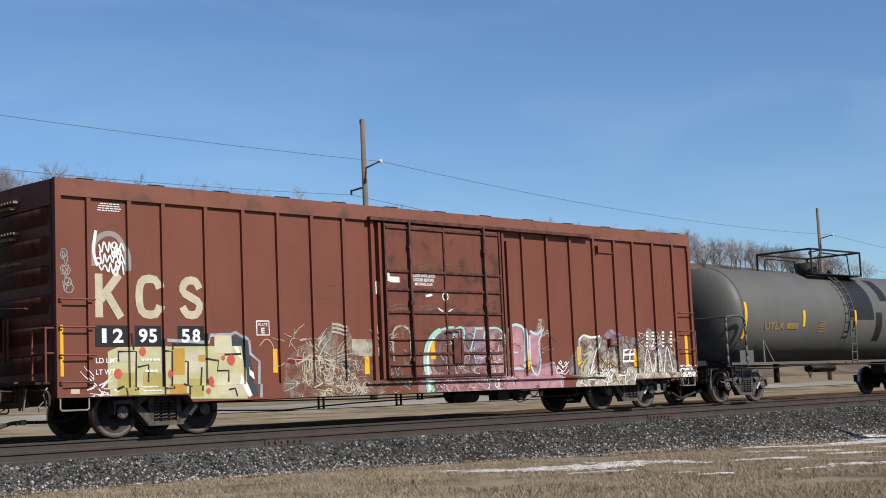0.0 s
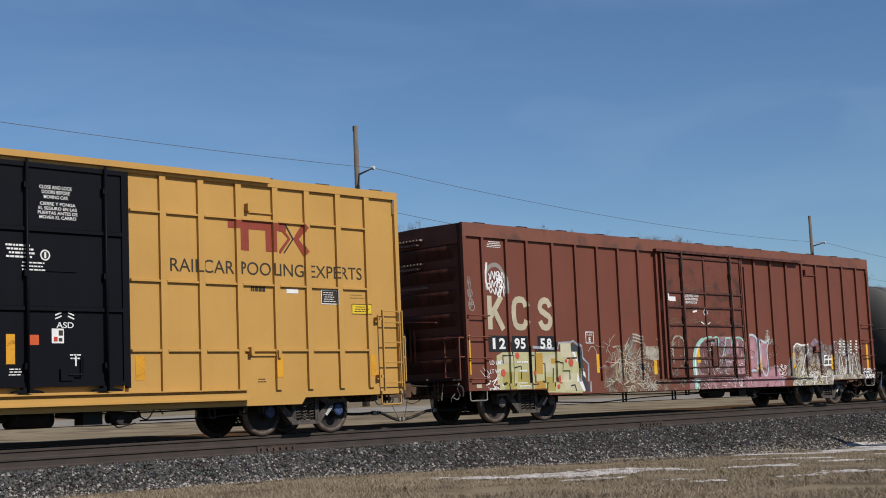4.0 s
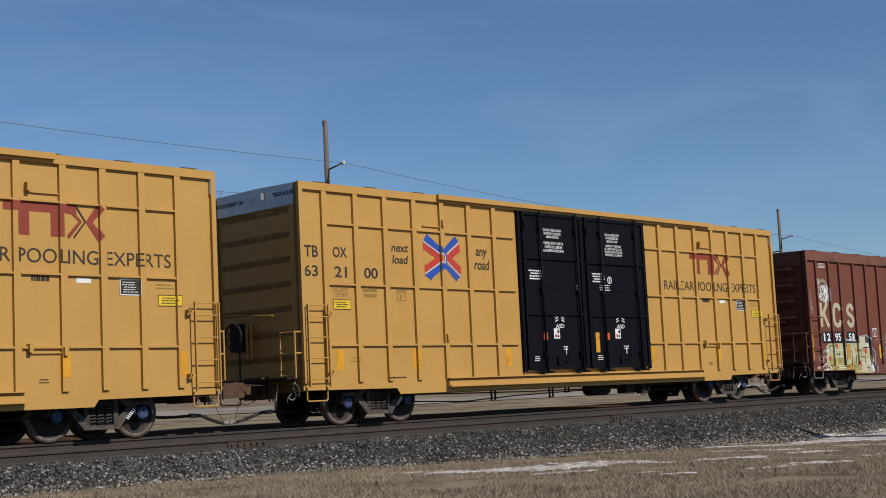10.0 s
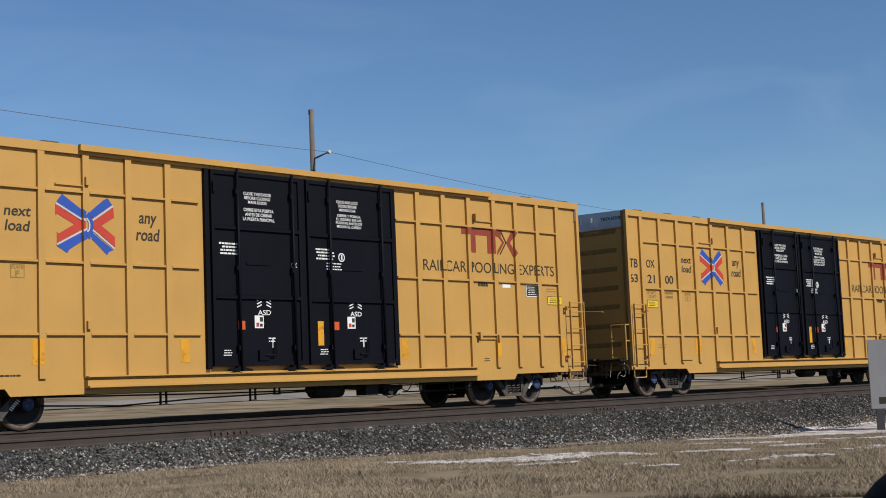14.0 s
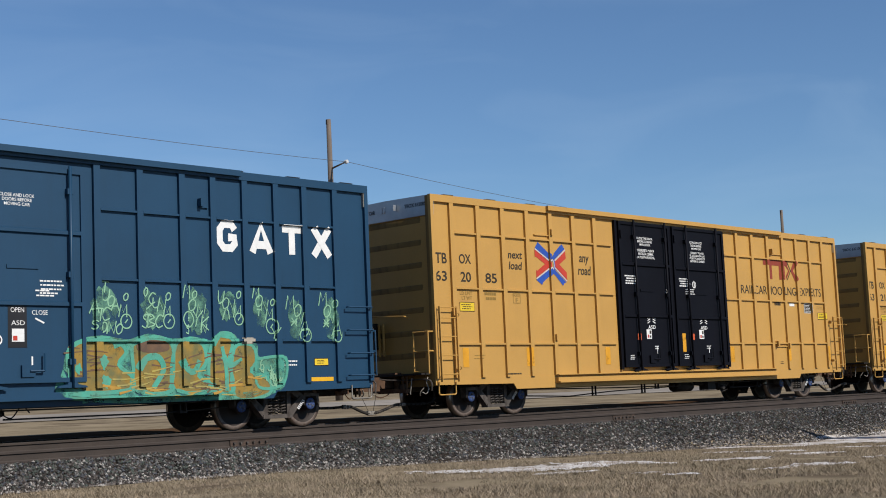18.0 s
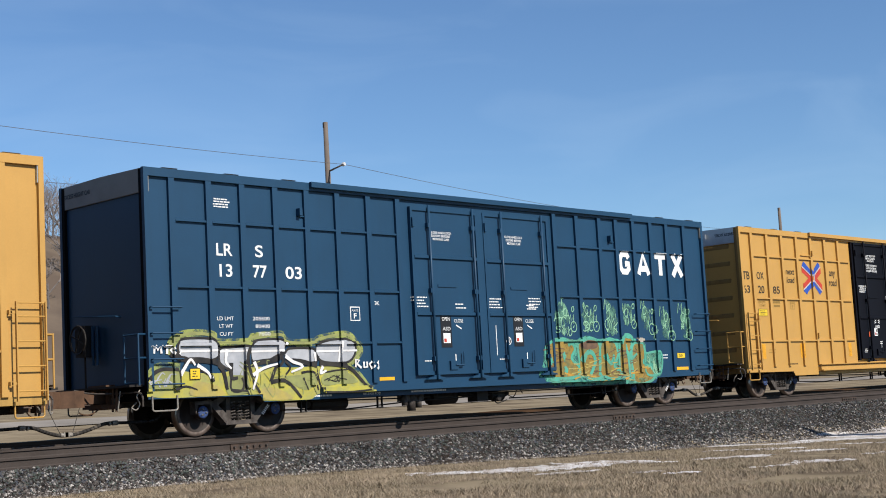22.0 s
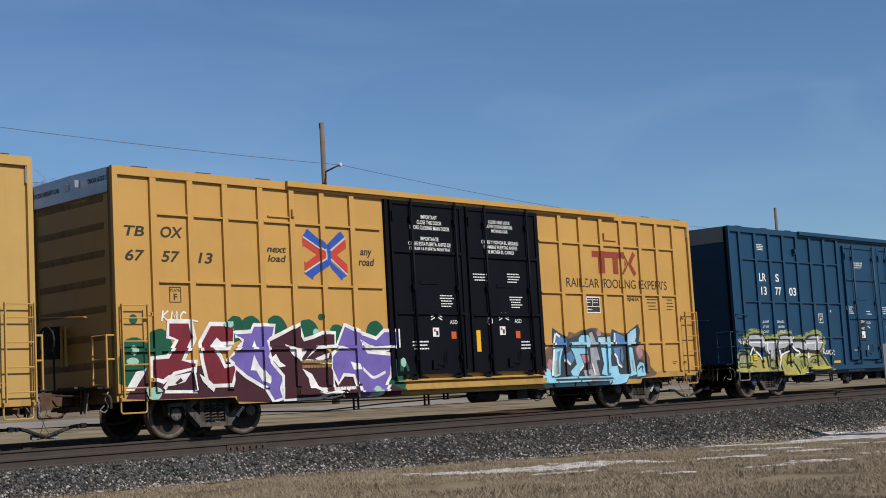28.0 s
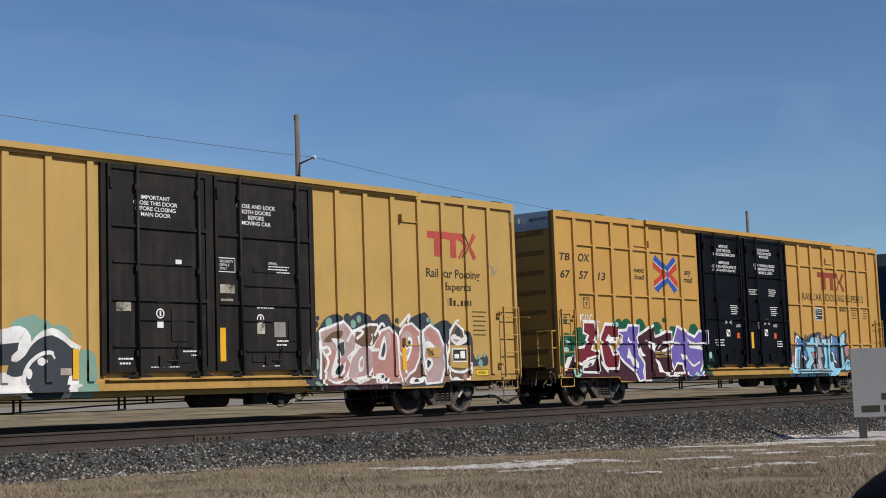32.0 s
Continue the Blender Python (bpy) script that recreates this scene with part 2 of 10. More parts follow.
M["snow"] = material("old_dirty_snow", (0.56, 0.54, 0.525), 0.8, tone=1.0, var=0.12, scale=1.5, bump=0.4, other=(0.34, 0.30, 0.26), cover=0.50, soft=0.12, spec=0.1)
M["road"] = material("pale_salted_road", (0.36, 0.325, 0.285), 0.95, var=0.2, scale=0.4, spec=0.0)
M["sign"] = material("grey_sign_panel", (0.33, 0.33, 0.34), 0.6, var=0.06)
M["sign_post"] = material("dark_metal_post", (0.07, 0.07, 0.075), 0.55, 0.3)
M["car_black"] = material("black_plastic", (0.008, 0.0065, 0.006), 0.75, var=0.1, spec=0.08)


def ground_material():
    """Dry grass and soil near the line, brown fines by the rails, litter on the hill."""
    m = material("dry_grass_ground", (0.34, 0.275, 0.185), 0.95, var=0.25, scale=0.35, fine=9.0, other=(0.19, 0.148, 0.105), cover=0.56, bump=0.8, spec=0.0)
    return m


M["ground"] = ground_material()
M["fines"] = material("brown_ballast_fines", (0.048, 0.038, 0.031), 0.95, var=0.3, scale=1.0, fine=30.0, other=(0.078, 0.066, 0.055), cover=0.58, bump=0.8, spec=0.0)
# rusty bed between the rails; beyond it the train's shadow, painted into the ground
M["rust_shade_bed"] = material("rusty_shaded_cinders", (0.105, 0.060, 0.034), 0.95, var=0.3, scale=1.2, fine=30.0, bump=0.6, spec=0.0)
M["litter"] = material("leaf_litter_hillside", (0.20, 0.155, 0.115), 0.95, var=0.3, scale=0.05, fine=2.0, other=(0.15, 0.115, 0.09), cover=0.5, spec=0.0)
# spray paints: colour, a second colour that shows through it, and how much is worn away
for key, c, k, wear in (
        ("white", (0.82, 0.82, 0.81), (0.66, 0.63, 0.61), 0), ("black", (0.02, 0.02, 0.022), (0.05, 0.045, 0.04), 0), ("green", (0.012, 0.10, 0.055), None, 0), ("mint", (0.30, 0.58, 0.47), (0.42, 0.60, 0.55), 0), ("wine", (0.19, 0.022, 0.035), None, 0),
        ("plum", (0.06, 0.018, 0.028), None, 0), ("violet", (0.17, 0.125, 0.42), None, 0), ("sky", (0.30, 0.62, 0.78), None, 0), ("steel", (0.10, 0.22, 0.42), None, 0), ("rose", (0.52, 0.25, 0.225), (0.44, 0.23, 0.20), 0),
        ("mauve", (0.50, 0.37, 0.365), (0.44, 0.29, 0.27), 0), ("dust", (0.27, 0.155, 0.125), (0.20, 0.125, 0.095), 0), ("umber", (0.19, 0.115, 0.07), (0.13, 0.085, 0.06), 0), ("pink", (0.49, 0.26, 0.30), (0.38, 0.20, 0.225), 0),
        ("yellow", (0.50, 0.45, 0.075), (0.36, 0.36, 0.13), 0), ("olive", (0.32, 0.34, 0.12), (0.25, 0.26, 0.11), 0), ("halo", (0.36, 0.40, 0.11), (0.27, 0.32, 0.12), 0.48), ("silver", (0.40, 0.42, 0.45), (0.27, 0.29, 0.33), 0), ("chrome", (0.47, 0.48, 0.51), (0.36, 0.38, 0.41), 0), ("orange", (0.50, 0.29, 0.06), None, 0),
        ("ochre", (0.36, 0.23, 0.05), (0.19, 0.18, 0.075), 0.15), ("teal", (0.09, 0.42, 0.31), (0.13, 0.36, 0.26), 0.15), ("tealmist", (0.09, 0.38, 0.29), (0.12, 0.26, 0.17), 0.38), ("lime", (0.30, 0.56, 0.36), (0.24, 0.46, 0.30), 0), ("limemist", (0.13, 0.30, 0.21), (0.07, 0.18, 0.15), 0.5), ("cream", (0.56, 0.52, 0.36), None, 0),
        ("lemon", (0.55, 0.515, 0.29), (0.48, 0.46, 0.25), 0), ("gold", (0.47, 0.38, 0.10), (0.38, 0.33, 0.13), 0), ("red", (0.55, 0.10, 0.07), None, 0), ("slate", (0.05, 0.06, 0.072), None, 0), ("grey", (0.30, 0.27, 0.245), None, 0), ("turq", (0.20, 0.38, 0.32), (0.26, 0.38, 0.28), 0),
        ("bone", (0.52, 0.47, 0.39), (0.40, 0.34, 0.27), 0.15), ("tan", (0.30, 0.20, 0.15), None, 0), ("paleblue", (0.52, 0.60, 0.66), None, 0.15), ("tanworn", (0.30, 0.20, 0.145), (0.22, 0.13, 0.095), 0.5), ("greyworn", (0.30, 0.27, 0.25), (0.20, 0.17, 0.155), 0.5),
        ("boneworn", (0.50, 0.455, 0.375), (0.38, 0.33, 0.26), 0.38), ("creamworn", (0.52, 0.48, 0.35), (0.42, 0.37, 0.26), 0.33), ("mauveworn", (0.37, 0.225, 0.24), (0.27, 0.15, 0.15), 0.26), ("pinkworn", (0.48, 0.26, 0.29), (0.36, 0.18, 0.19), 0.28),
        ("plumworn", (0.13, 0.075, 0.085), (0.2, 0.1, 0.1), 0.4), ("violetworn", (0.32, 0.24, 0.32), (0.27, 0.17, 0.2), 0.38), ("brownworn", (0.19, 0.085, 0.06), None, 0.45), ("mintworn", (0.34, 0.50, 0.42), None, 0.45)):
    M["g_" + key] = material("spray_" + key, c, 0.65, var=0.15, scale=2.5, other=k, cover=0.53, soft=0.14, wear=wear, spec=0.2, tone=0.82 if key == "white" else 0.74)


# ---- mesh helpers ----
def box(bm, x0, x1, y0, y1, z0, z1, mi=0):
    v = [bm.verts.new((x, y, z)) for x in (x0, x1) for y in (y0, y1) for z in (z0, z1)]
    for q in ((0, 1, 3, 2), (4, 6, 7, 5), (0, 4, 5, 1), (2, 3, 7, 6), (0, 2, 6, 4), (1, 5, 7, 3)):
        bm.faces.new([v[i] for i in q]).material_index = mi


def rod(bm, p, q, r, n=6, mi=0, r2=None, caps=True):
    p, q = Vector(p), Vector(q)
    d = (q - p).normalized()
    a = d.orthogonal().normalized()
    b = d.cross(a)
    rings = []
    for c, rr in ((p, r), (q, r if r2 is None else r2)):
        rings.append([bm.verts.new(c + (a * math.cos(2 * math.pi * k / n) + b * math.sin(2 * math.pi * k / n)) * rr) for k in range(n)])
    for k in range(n):
        f = bm.faces.new((rings[0][k], rings[0][(k + 1) % n], rings[1][(k + 1) % n], rings[1][k]))
        f.material_index, f.smooth = mi, n > 6
    if caps:
        bm.faces.new(rings[0][::-1]).material_index = mi
        bm.faces.new(rings[1]).material_index = mi


def tube(bm, pts, r, n=6, mi=0):
    for p, q in zip(pts, pts[1:]):
        rod(bm, p, q, r, n, mi)


def prism(bm, profile, axis, a, b, mi=0):
    """A closed profile of (u, v) pairs swept along an axis: for x they are (y, z), for y (x, z), for z (x, y)."""
    def at(u, v, w):
        return {"x": (w, u, v), "y": (u, w, v), "z": (u, v, w)}[axis]
    r0, r1 = ([bm.verts.new(at(u, v, w)) for u, v in profile] for w in (a, b))
    n = len(profile)
    for k in range(n):
        bm.faces.new((r0[k], r0[(k + 1) % n], r1[(k + 1) % n], r1[k])).material_index = mi
    bm.faces.new(r0[::-1]).material_index = mi
    bm.faces.new(r1).material_index = mi


def lathe(bm, profile, n, axis_at=(0, 0, 0), mi=None):
    """Rings of (radius, offset along y) about the y axis, closed at both ends."""
    ox, oy, oz = axis_at
    rings = [[bm.verts.new((ox + r * math.sin(2 * math.pi * k / n), oy + o, oz + r * math.cos(2 * math.pi * k / n))) for k in range(n)] for r, o, *_ in profile]
    for i in range(len(rings) - 1):
        for k in range(n):
            f = bm.faces.new((rings[i][k], rings[i + 1][k], rings[i + 1][(k + 1) % n], rings[i][(k + 1) % n]))
            f.material_index = profile[i][2] if len(profile[i]) > 2 else 0
            f.smooth = True
    bm.faces.new(rings[0]).material_index = profile[0][2] if len(profile[0]) > 2 else 0
    bm.faces.new(rings[-1][::-1]).material_index = profile[-1][2] if len(profile[-1]) > 2 else 0


def mesh_of(name, bm, mats):
    bmesh.ops.recalc_face_normals(bm, faces=bm.faces)
    me = bpy.data.meshes.new(name)
    bm.to_mesh(me)
    bm.free()
    for m in mats if isinstance(mats, (list, tuple)) else [mats]:
        me.materials.append(m)
    return me


def part(name, bm, mats, parent, label=""):
    ob = new(name, bm if isinstance(bm, bpy.types.Mesh) else mesh_of(name, bm, mats))
    ob.parent = parent
    if label:
        ob["label"] = label
    return ob


def boxes(name, parent, mat, *bs, label=""):
    """Plain bars and plates, each a part of its own; returns the first."""
    first = None
    for b in bs:
        bm = bmesh.new()
        box(bm, *b)
        ob = part(name, bm, mat, parent, label)
        first = first or ob
    return first


def root(name, m, label, category, group="", kind=""):
    ob = new(name)
    ob.matrix_world = m
    return tagged(ob, label, category, group, kind)


# ---- ground ----
def grass_z(x):
    k = min(1, max(0, (x - 11) / 24))
    return 0.10 - 0.41 * k * k * (3 - 2 * k)


TOP_Y, TOP_Z = 19.6, 0.455     # upper edge of the ballast slope


def foot_y(x):
    return TOP_Y - 2.08 * (TOP_Z - grass_z(x))


BED = [(TOP_Y, TOP_Z), (21.0, 0.455), (21.3, 0.585), (24.0, 0.585), (25.5, 0.38), (28, 0.72), (38, 0.93), (42, 1.27), (60, 1.55), (95, 1.95), (118, 2.5)]


def ground_z(x, y):
    """Height of the ground: grass, ballast bed, field and wooded hill."""
    g, foot = grass_z(x), foot_y(x)
    if y < foot:
        return g
    if y < TOP_Y:
        return g + (TOP_Z - g) * (y - foot) / (TOP_Y - foot)
    for (ya, za), (yb, zb) in zip(BED, BED[1:]):
        if y < yb:
            return za + (zb - za) * (y - ya) / (yb - ya)
    k = min(1, (y - 118) / 60)
    return 2.5 + 25.5 * k * k * (3 - 2 * k) + 1.2 * math.sin(x * 0.031) * k


def sheet(name, xs, ys, mat, lift=0.0, rough=0.0):
    vs, fs = [], []
    for x in xs:
        for y in ys:
            vs.append((x, y, ground_z(x, y) + lift + (noise.noise(Vector((x * 0.6, y * 0.6, 3.0))) * rough if 8 < x < 70 else 0)))
    n = len(ys)
    for i in range(len(xs) - 1):
        for j in range(n - 1):
            a = i * n + j
            fs.append((a, a + n, a + n + 1, a + 1))
    me = bpy.data.meshes.new(name)
    me.from_pydata(vs, [], fs)
    me.polygons.foreach_set("use_smooth", [True] * len(fs))
    for m in mat if isinstance(mat, list) else [mat]:
        me.materials.append(m)
    return new(name, me)


GX = [-900, -500, -300, -200, -120, -80, -50, -30, -15, -5] + [k * 1.0 for k in range(0, 90)] + [90, 95, 100, 110, 120, 135, 150, 175, 200, 230, 260, 300, 350, 420, 520, 700, 1000, 1600]
GY = [-700, -300, -120, -50, -20, -5, 2, 6, 8, 10, 12, 13, 14, 15, 16, 17, 17.5, 17.75, 18, 18.25, 18.5, 18.75, 19, 19.2, 19.4, 19.6, 20, 20.5, 21, 21.3, 21.6, 22.68, 24, 24.7, 25.5, 26.5, 28, 30, 35, 38, 40, 42, 50, 60, 70,
      80, 95, 105, 118, 124, 130, 136, 142, 148, 154, 160, 166, 172, 178, 200, 260, 400, 700, 1400]
ground = sheet("ground", GX, GY, [M["ground"], M["fines"], M["litter"], M["rust_shade_bed"]], rough=0.03)
ny = len(GY) - 1
for k, p in enumerate(ground.data.polygons):
    ymid = (GY[k % ny] + GY[k % ny + 1]) / 2
    # 22 to 31: rusty bed, then painted train shadow across the field's edge
    p.material_index = 3 if 22 < ymid < 31 else 1 if 18.4 < ymid < 23 else 2 if ymid > 118 else 0
tagged(ground, "dry tan winter grass with brown soil along the railway", "ground", kind="structure")
road = sheet("road", [-900, -200, -60, 0, 40, 80, 120, 200, 400, 1000, 1600], [39.2, 40, 41, 41.6], M["road"], lift=0.03)
tagged(road, "pale salt-stained road beyond the railway", "road", kind="structure")


# ---- track ----
track = root("track", Matrix.Translation((0, YC, RAIL)), "railway track with rusty rails on old wooden ties", "railway track", kind="structure")
bm = bmesh.new()
RAILP = [(-0.075, -0.18), (0.075, -0.18), (0.075, -0.168), (0.02, -0.15), (0.009, -0.135), (0.009, -0.05), (0.036, -0.04), (0.036, -0.008), (0.03, 0), (-0.03, 0), (-0.036, -0.008), (-0.036, -0.04), (-0.009, -0.05), (-0.009, -0.135), (-0.02, -0.15), (-0.075, -0.168)]
prism(bm, RAILP, "x", -260, 600)
for f in bm.faces:
    if all(abs(v.co.z) < 0.001 for v in f.verts):
        f.material_index = 1
rail_mesh = mesh_of("rail", bm, [M["rail"], M["railtop"]])
for y in (-0.755, 0.755):
    part("rail", rail_mesh, None, track).location = (0, y, 0)
bm = bmesh.new()
box(bm, -0.115, 0.115, -1.3, 1.3, -0.36, -0.183)
tie_mesh = mesh_of("tie", bm, M["tie"])
rng = random.Random(5)
for k in range(230):
    o = part("tie", tie_mesh, None, track)
    o.location, o.rotation_euler = (-4 + k * 0.52, rng.uniform(-0.05, 0.05), rng.uniform(-0.012, 0.0)), (0, 0, rng.uniform(-0.02, 0.02))


spare = root("spare_rail", Matrix.Translation((0, 20.8, 0.657)), "rusty spare rail standing upright on the ballast beside the track", "rail")
bm = bmesh.new()
prism(bm, [(y, z * 1.11) for y, z in RAILP], "x", -160, 340)
part("rail", bm, M["rail"], spare)
for x in (4.2, 16.1, 28.0, 39.9):
    bm = bmesh.new()
    prism(bm, [(-0.012, -0.165), (-0.04, -0.165), (-0.035, -0.14), (-0.03, -0.07), (-0.036, -0.052), (-0.012, -0.052)], "x", x, x + 0.92)
    bar = part("joint_bar", bm, M["joint"], spare, "rusty joint bar with square bolts")
    for k in range(6):
        bm = bmesh.new()
        rod(bm, (x + 0.08 + k * 0.152, -0.03, -0.11), (x + 0.08 + k * 0.152, -0.075, -0.11), 0.022, 6)
        part("bolt", bm, M["truck"], bar)


# ---- paint on a car's side ----
class Side:
    """The relief of a car's near side: where posts, rails and doors stand proud of the sheet."""
    def __init__(self, posts, rails, door=None, members=(), sheet_y=1.385, proud=0.06, sill=0.88, track=(-5.2, 5.3), sill_y=1.395):
        self.track, self.sill_y = track, sill_y
        self.posts, self.rails, self.door, self.members = posts + [(-9.35, 0.10), (9.35, 0.10)], rails, door, members
        self.sheet_y, self.proud, self.sill = sheet_y, proud, sill

    def cuts(self):
        xs = [x + s * w / 2 for x, w in self.posts for s in (-1, 1)]
        zs = [z + s * h / 2 for z, h in self.rails for s in (-1, 1)] + [self.sill, 0.70, 0.735, 0.83]
        xs += self.track
        if self.door:
            xs += self.door[:2]
        for x0, x1, z0, z1, d in self.members:
            xs += [x0, x1]
            zs += [z0, z1]
        return xs, zs

    def y(self, x, z):
        for x0, x1, z0, z1, d in self.members:
            if x0 < x < x1 and z0 < z < z1:
                return -d
        if self.track[0] < x < self.track[1] and 0.70 < z < 0.83:
            return -1.562 if z < 0.735 else -1.502
        if z < self.sill:
            return -self.sill_y if self.proud else -self.sheet_y
        if abs(x) > 9.3 and self.proud:
            return -1.452
        if self.door and self.door[0] < x < self.door[1] and self.door[2] < z < self.door[3]:
            return -self.door[4]
        if any(abs(x - a) < w / 2 for a, w in self.posts) or any(abs(z - a) < h / 2 for a, h in self.rails):
            return -(self.sheet_y + self.proud)
        return -self.sheet_y


def glyphs(text, x0, x1, z0, z1, bold=0.0, slant=0.0):
    cu = bpy.data.curves.new("t", "FONT")
    cu.body, cu.offset, cu.shear, cu.align_x, cu.space_line = text, bold, slant, "CENTER", 1.0
    cu.resolution_u = 5
    ob = bpy.data.objects.new("t", cu)
    me = bpy.data.meshes.new_from_object(ob)
    vs = [v.co.copy() for v in me.vertices]
    fs = [tuple(p.vertices) for p in me.polygons]
    bpy.data.objects.remove(ob)
    bpy.data.curves.remove(cu)
    bpy.data.meshes.remove(me)
    ax, bx = min(v.x for v in vs), max(v.x for v in vs)
    ay, by = min(v.y for v in vs), max(v.y for v in vs)
    return [(x0 + (v.x - ax) / (bx - ax) * (x1 - x0), z0 + (v.y - ay) / (by - ay) * (z1 - z0)) for v in vs], fs


def poly(*pts):
    return list(pts), [tuple(range(len(pts)))]


def rect(x0, x1, z0, z1):
    return poly((x0, z0), (x1, z0), (x1, z1), (x0, z1))


def blob(x, z, rx, rz=None, n=14, wob=0.0, seed=0):
    r = random.Random(seed)
    return poly(*[(x + rx * (1 + r.uniform(-wob, wob)) * math.cos(2 * math.pi * k / n), z + (rz or rx) * (1 + r.uniform(-wob, wob)) * math.sin(2 * math.pi * k / n)) for k in range(n)])


def stroke(pts, w, w2=None):
    """A ribbon along a line of points, w wide at its start and w2 at its end."""
    vs, fs, n = [], [], len(pts)
    for i, (x, z) in enumerate(pts):
        a, b = pts[max(0, i - 1)], pts[min(n - 1, i + 1)]
        dx, dz = b[0] - a[0], b[1] - a[1]
        l = math.hypot(dx, dz) or 1
        k = w + ((w2 if w2 is not None else w) - w) * i / max(1, n - 1)
        vs += [(x - dz / l * k / 2, z + dx / l * k / 2), (x + dz / l * k / 2, z - dx / l * k / 2)]
    for i in range(n - 1):
        fs.append((2 * i, 2 * i + 1, 2 * i + 3, 2 * i + 2))
    return vs, fs


def bend(pts, steps=5):
    """The same line of points, rounded."""
    out = []
    for i in range(len(pts) - 1):
        p = [Vector(pts[max(0, min(len(pts) - 1, i + k))]) for k in (-1, 0, 1, 2)]
        for s in range(steps):
            t = s / steps
            v = 0.5 * (2 * p[1] + (p[2] - p[0]) * t + (2 * p[0] - 5 * p[1] + 4 * p[2] - p[3]) * t * t + (3 * p[1] - p[0] - 3 * p[2] + p[3]) * t ** 3)
            out.append((v.x, v.y))
    return out + [tuple(pts[-1])]


def lines(x0, x1, z0, z1, n, seed=0, h=0.38):
    """Small print that cannot be read: plain bars."""
    r = random.Random(seed)
    vs, fs = [], []
    step = (z1 - z0) / n
    for k in range(n):
        a, b = x0 + r.uniform(0, 0.15) * (x1 - x0), x1 - r.uniform(0, 0.25) * (x1 - x0)
        z = z1 - (k + 0.5) * step
        x = a
        while x < b - 0.02:
            e = min(b, x + r.uniform(0.03, 0.09))
            v, f = rect(x, e, z - step * h / 2, z + step * h / 2)
            fs.append(tuple(len(vs) + i for i in f[0]))
            vs += v
            x = e + 0.014
    return vs, fs


def paint(name, car, side, shapes, label=""):
    """Paint laid on the side's relief: shapes of (material key, layer, (points, faces))."""
    keys = sorted({s[0] for s in shapes})
    bm = bmesh.new()
    xs, zs = side.cuts()
    for count, (key, lay, (vs, fs)) in enumerate(shapes):
        one, piece = bmesh.new(), bmesh.new()
        vv = [one.verts.new((x, 0, z)) for x, z in vs]
        for f in fs:
            try:
                one.faces.new([vv[i] for i in f]).normal_update()
            except ValueError:
                pass
        bmesh.ops.triangulate(one, faces=[f for f in one.faces if len(f.verts) > 4])
        x0, x1 = min(v[0] for v in vs), max(v[0] for v in vs)
        z0, z1 = min(v[1] for v in vs), max(v[1] for v in vs)
        for x in xs + [-6.7, 6.7, -9.38, 9.38]:
            if x0 < x < x1:
                bmesh.ops.bisect_plane(one, geom=one.verts[:] + one.edges[:] + one.faces[:], plane_co=(x, 0, 0), plane_no=(1, 0, 0), dist=1e-5)
        for z in zs + [0.595, 0.745]:
            if z0 < z < z1:
                bmesh.ops.bisect_plane(one, geom=one.verts[:] + one.edges[:] + one.faces[:], plane_co=(0, 0, z), plane_no=(0, 0, 1), dist=1e-5)
        one.faces.index_update()
        for e in one.edges if name == "graffiti" else []:
            if len(e.link_faces) != 2:
                continue
            (p, q), (fa, fb) = e.verts, e.link_faces
            ca, cb = fa.calc_center_median(), fb.calc_center_median()
            if min(p.co.z, q.co.z, ca.z, cb.z) < 0.745:
                continue
            ya, yb = side.y(ca.x, ca.z), side.y(cb.x, cb.z)
            if abs(ya - yb) < 0.02 or abs(ya - yb) > 0.1:
                continue
            low = ca if ya > yb else cb
            off = 0.002 + 0.0003 * lay
            if abs(p.co.x - q.co.x) < 1e-4:
                dx, dz = (off if low.x > p.co.x else -off), 0.0
            elif abs(p.co.z - q.co.z) < 1e-4:
                dx, dz = 0.0, (off if low.z > p.co.z else -off)
            else:
                continue
            ring = [(p.co.x + dx, ya, p.co.z + dz), (q.co.x + dx, ya, q.co.z + dz), (q.co.x + dx, yb, q.co.z + dz), (p.co.x + dx, yb, p.co.z + dz)]
            piece.faces.new([piece.verts.new(v) for v in ring]).material_index = keys.index(key)
        for f in one.faces:
            c = f.calc_center_median()
            if c.z < 0.595 or c.z < 0.745 and abs(c.x) > 6.7 or abs(c.x) > 9.38:
                continue
            y = side.y(c.x, c.z) - 0.003 - 0.0024 * lay - 0.0008 * (count % 3) - 0.00003 * (f.index % 23)
            ring = [(v.co.x, y, v.co.z) for v in f.verts]
            if f.normal.y > 0 or (f.normal_update() or f.normal.y > 0):
                ring.reverse()
            piece.faces.new([piece.verts.new(p) for p in ring]).material_index = keys.index(key)
        one.free()
        bmesh.ops.remove_doubles(piece, verts=piece.verts, dist=0.0007)
        made = {v: bm.verts.new(v.co) for v in piece.verts}
        for f in piece.faces:
            bm.faces.new([made[v] for v in f.verts]).material_index = f.material_index
        piece.free()
    me = bpy.data.meshes.new(name)
    bm.to_mesh(me)
    bm.free()
    for k in keys:
        me.materials.append(M[k])
    return part(name, me, None, car, label)


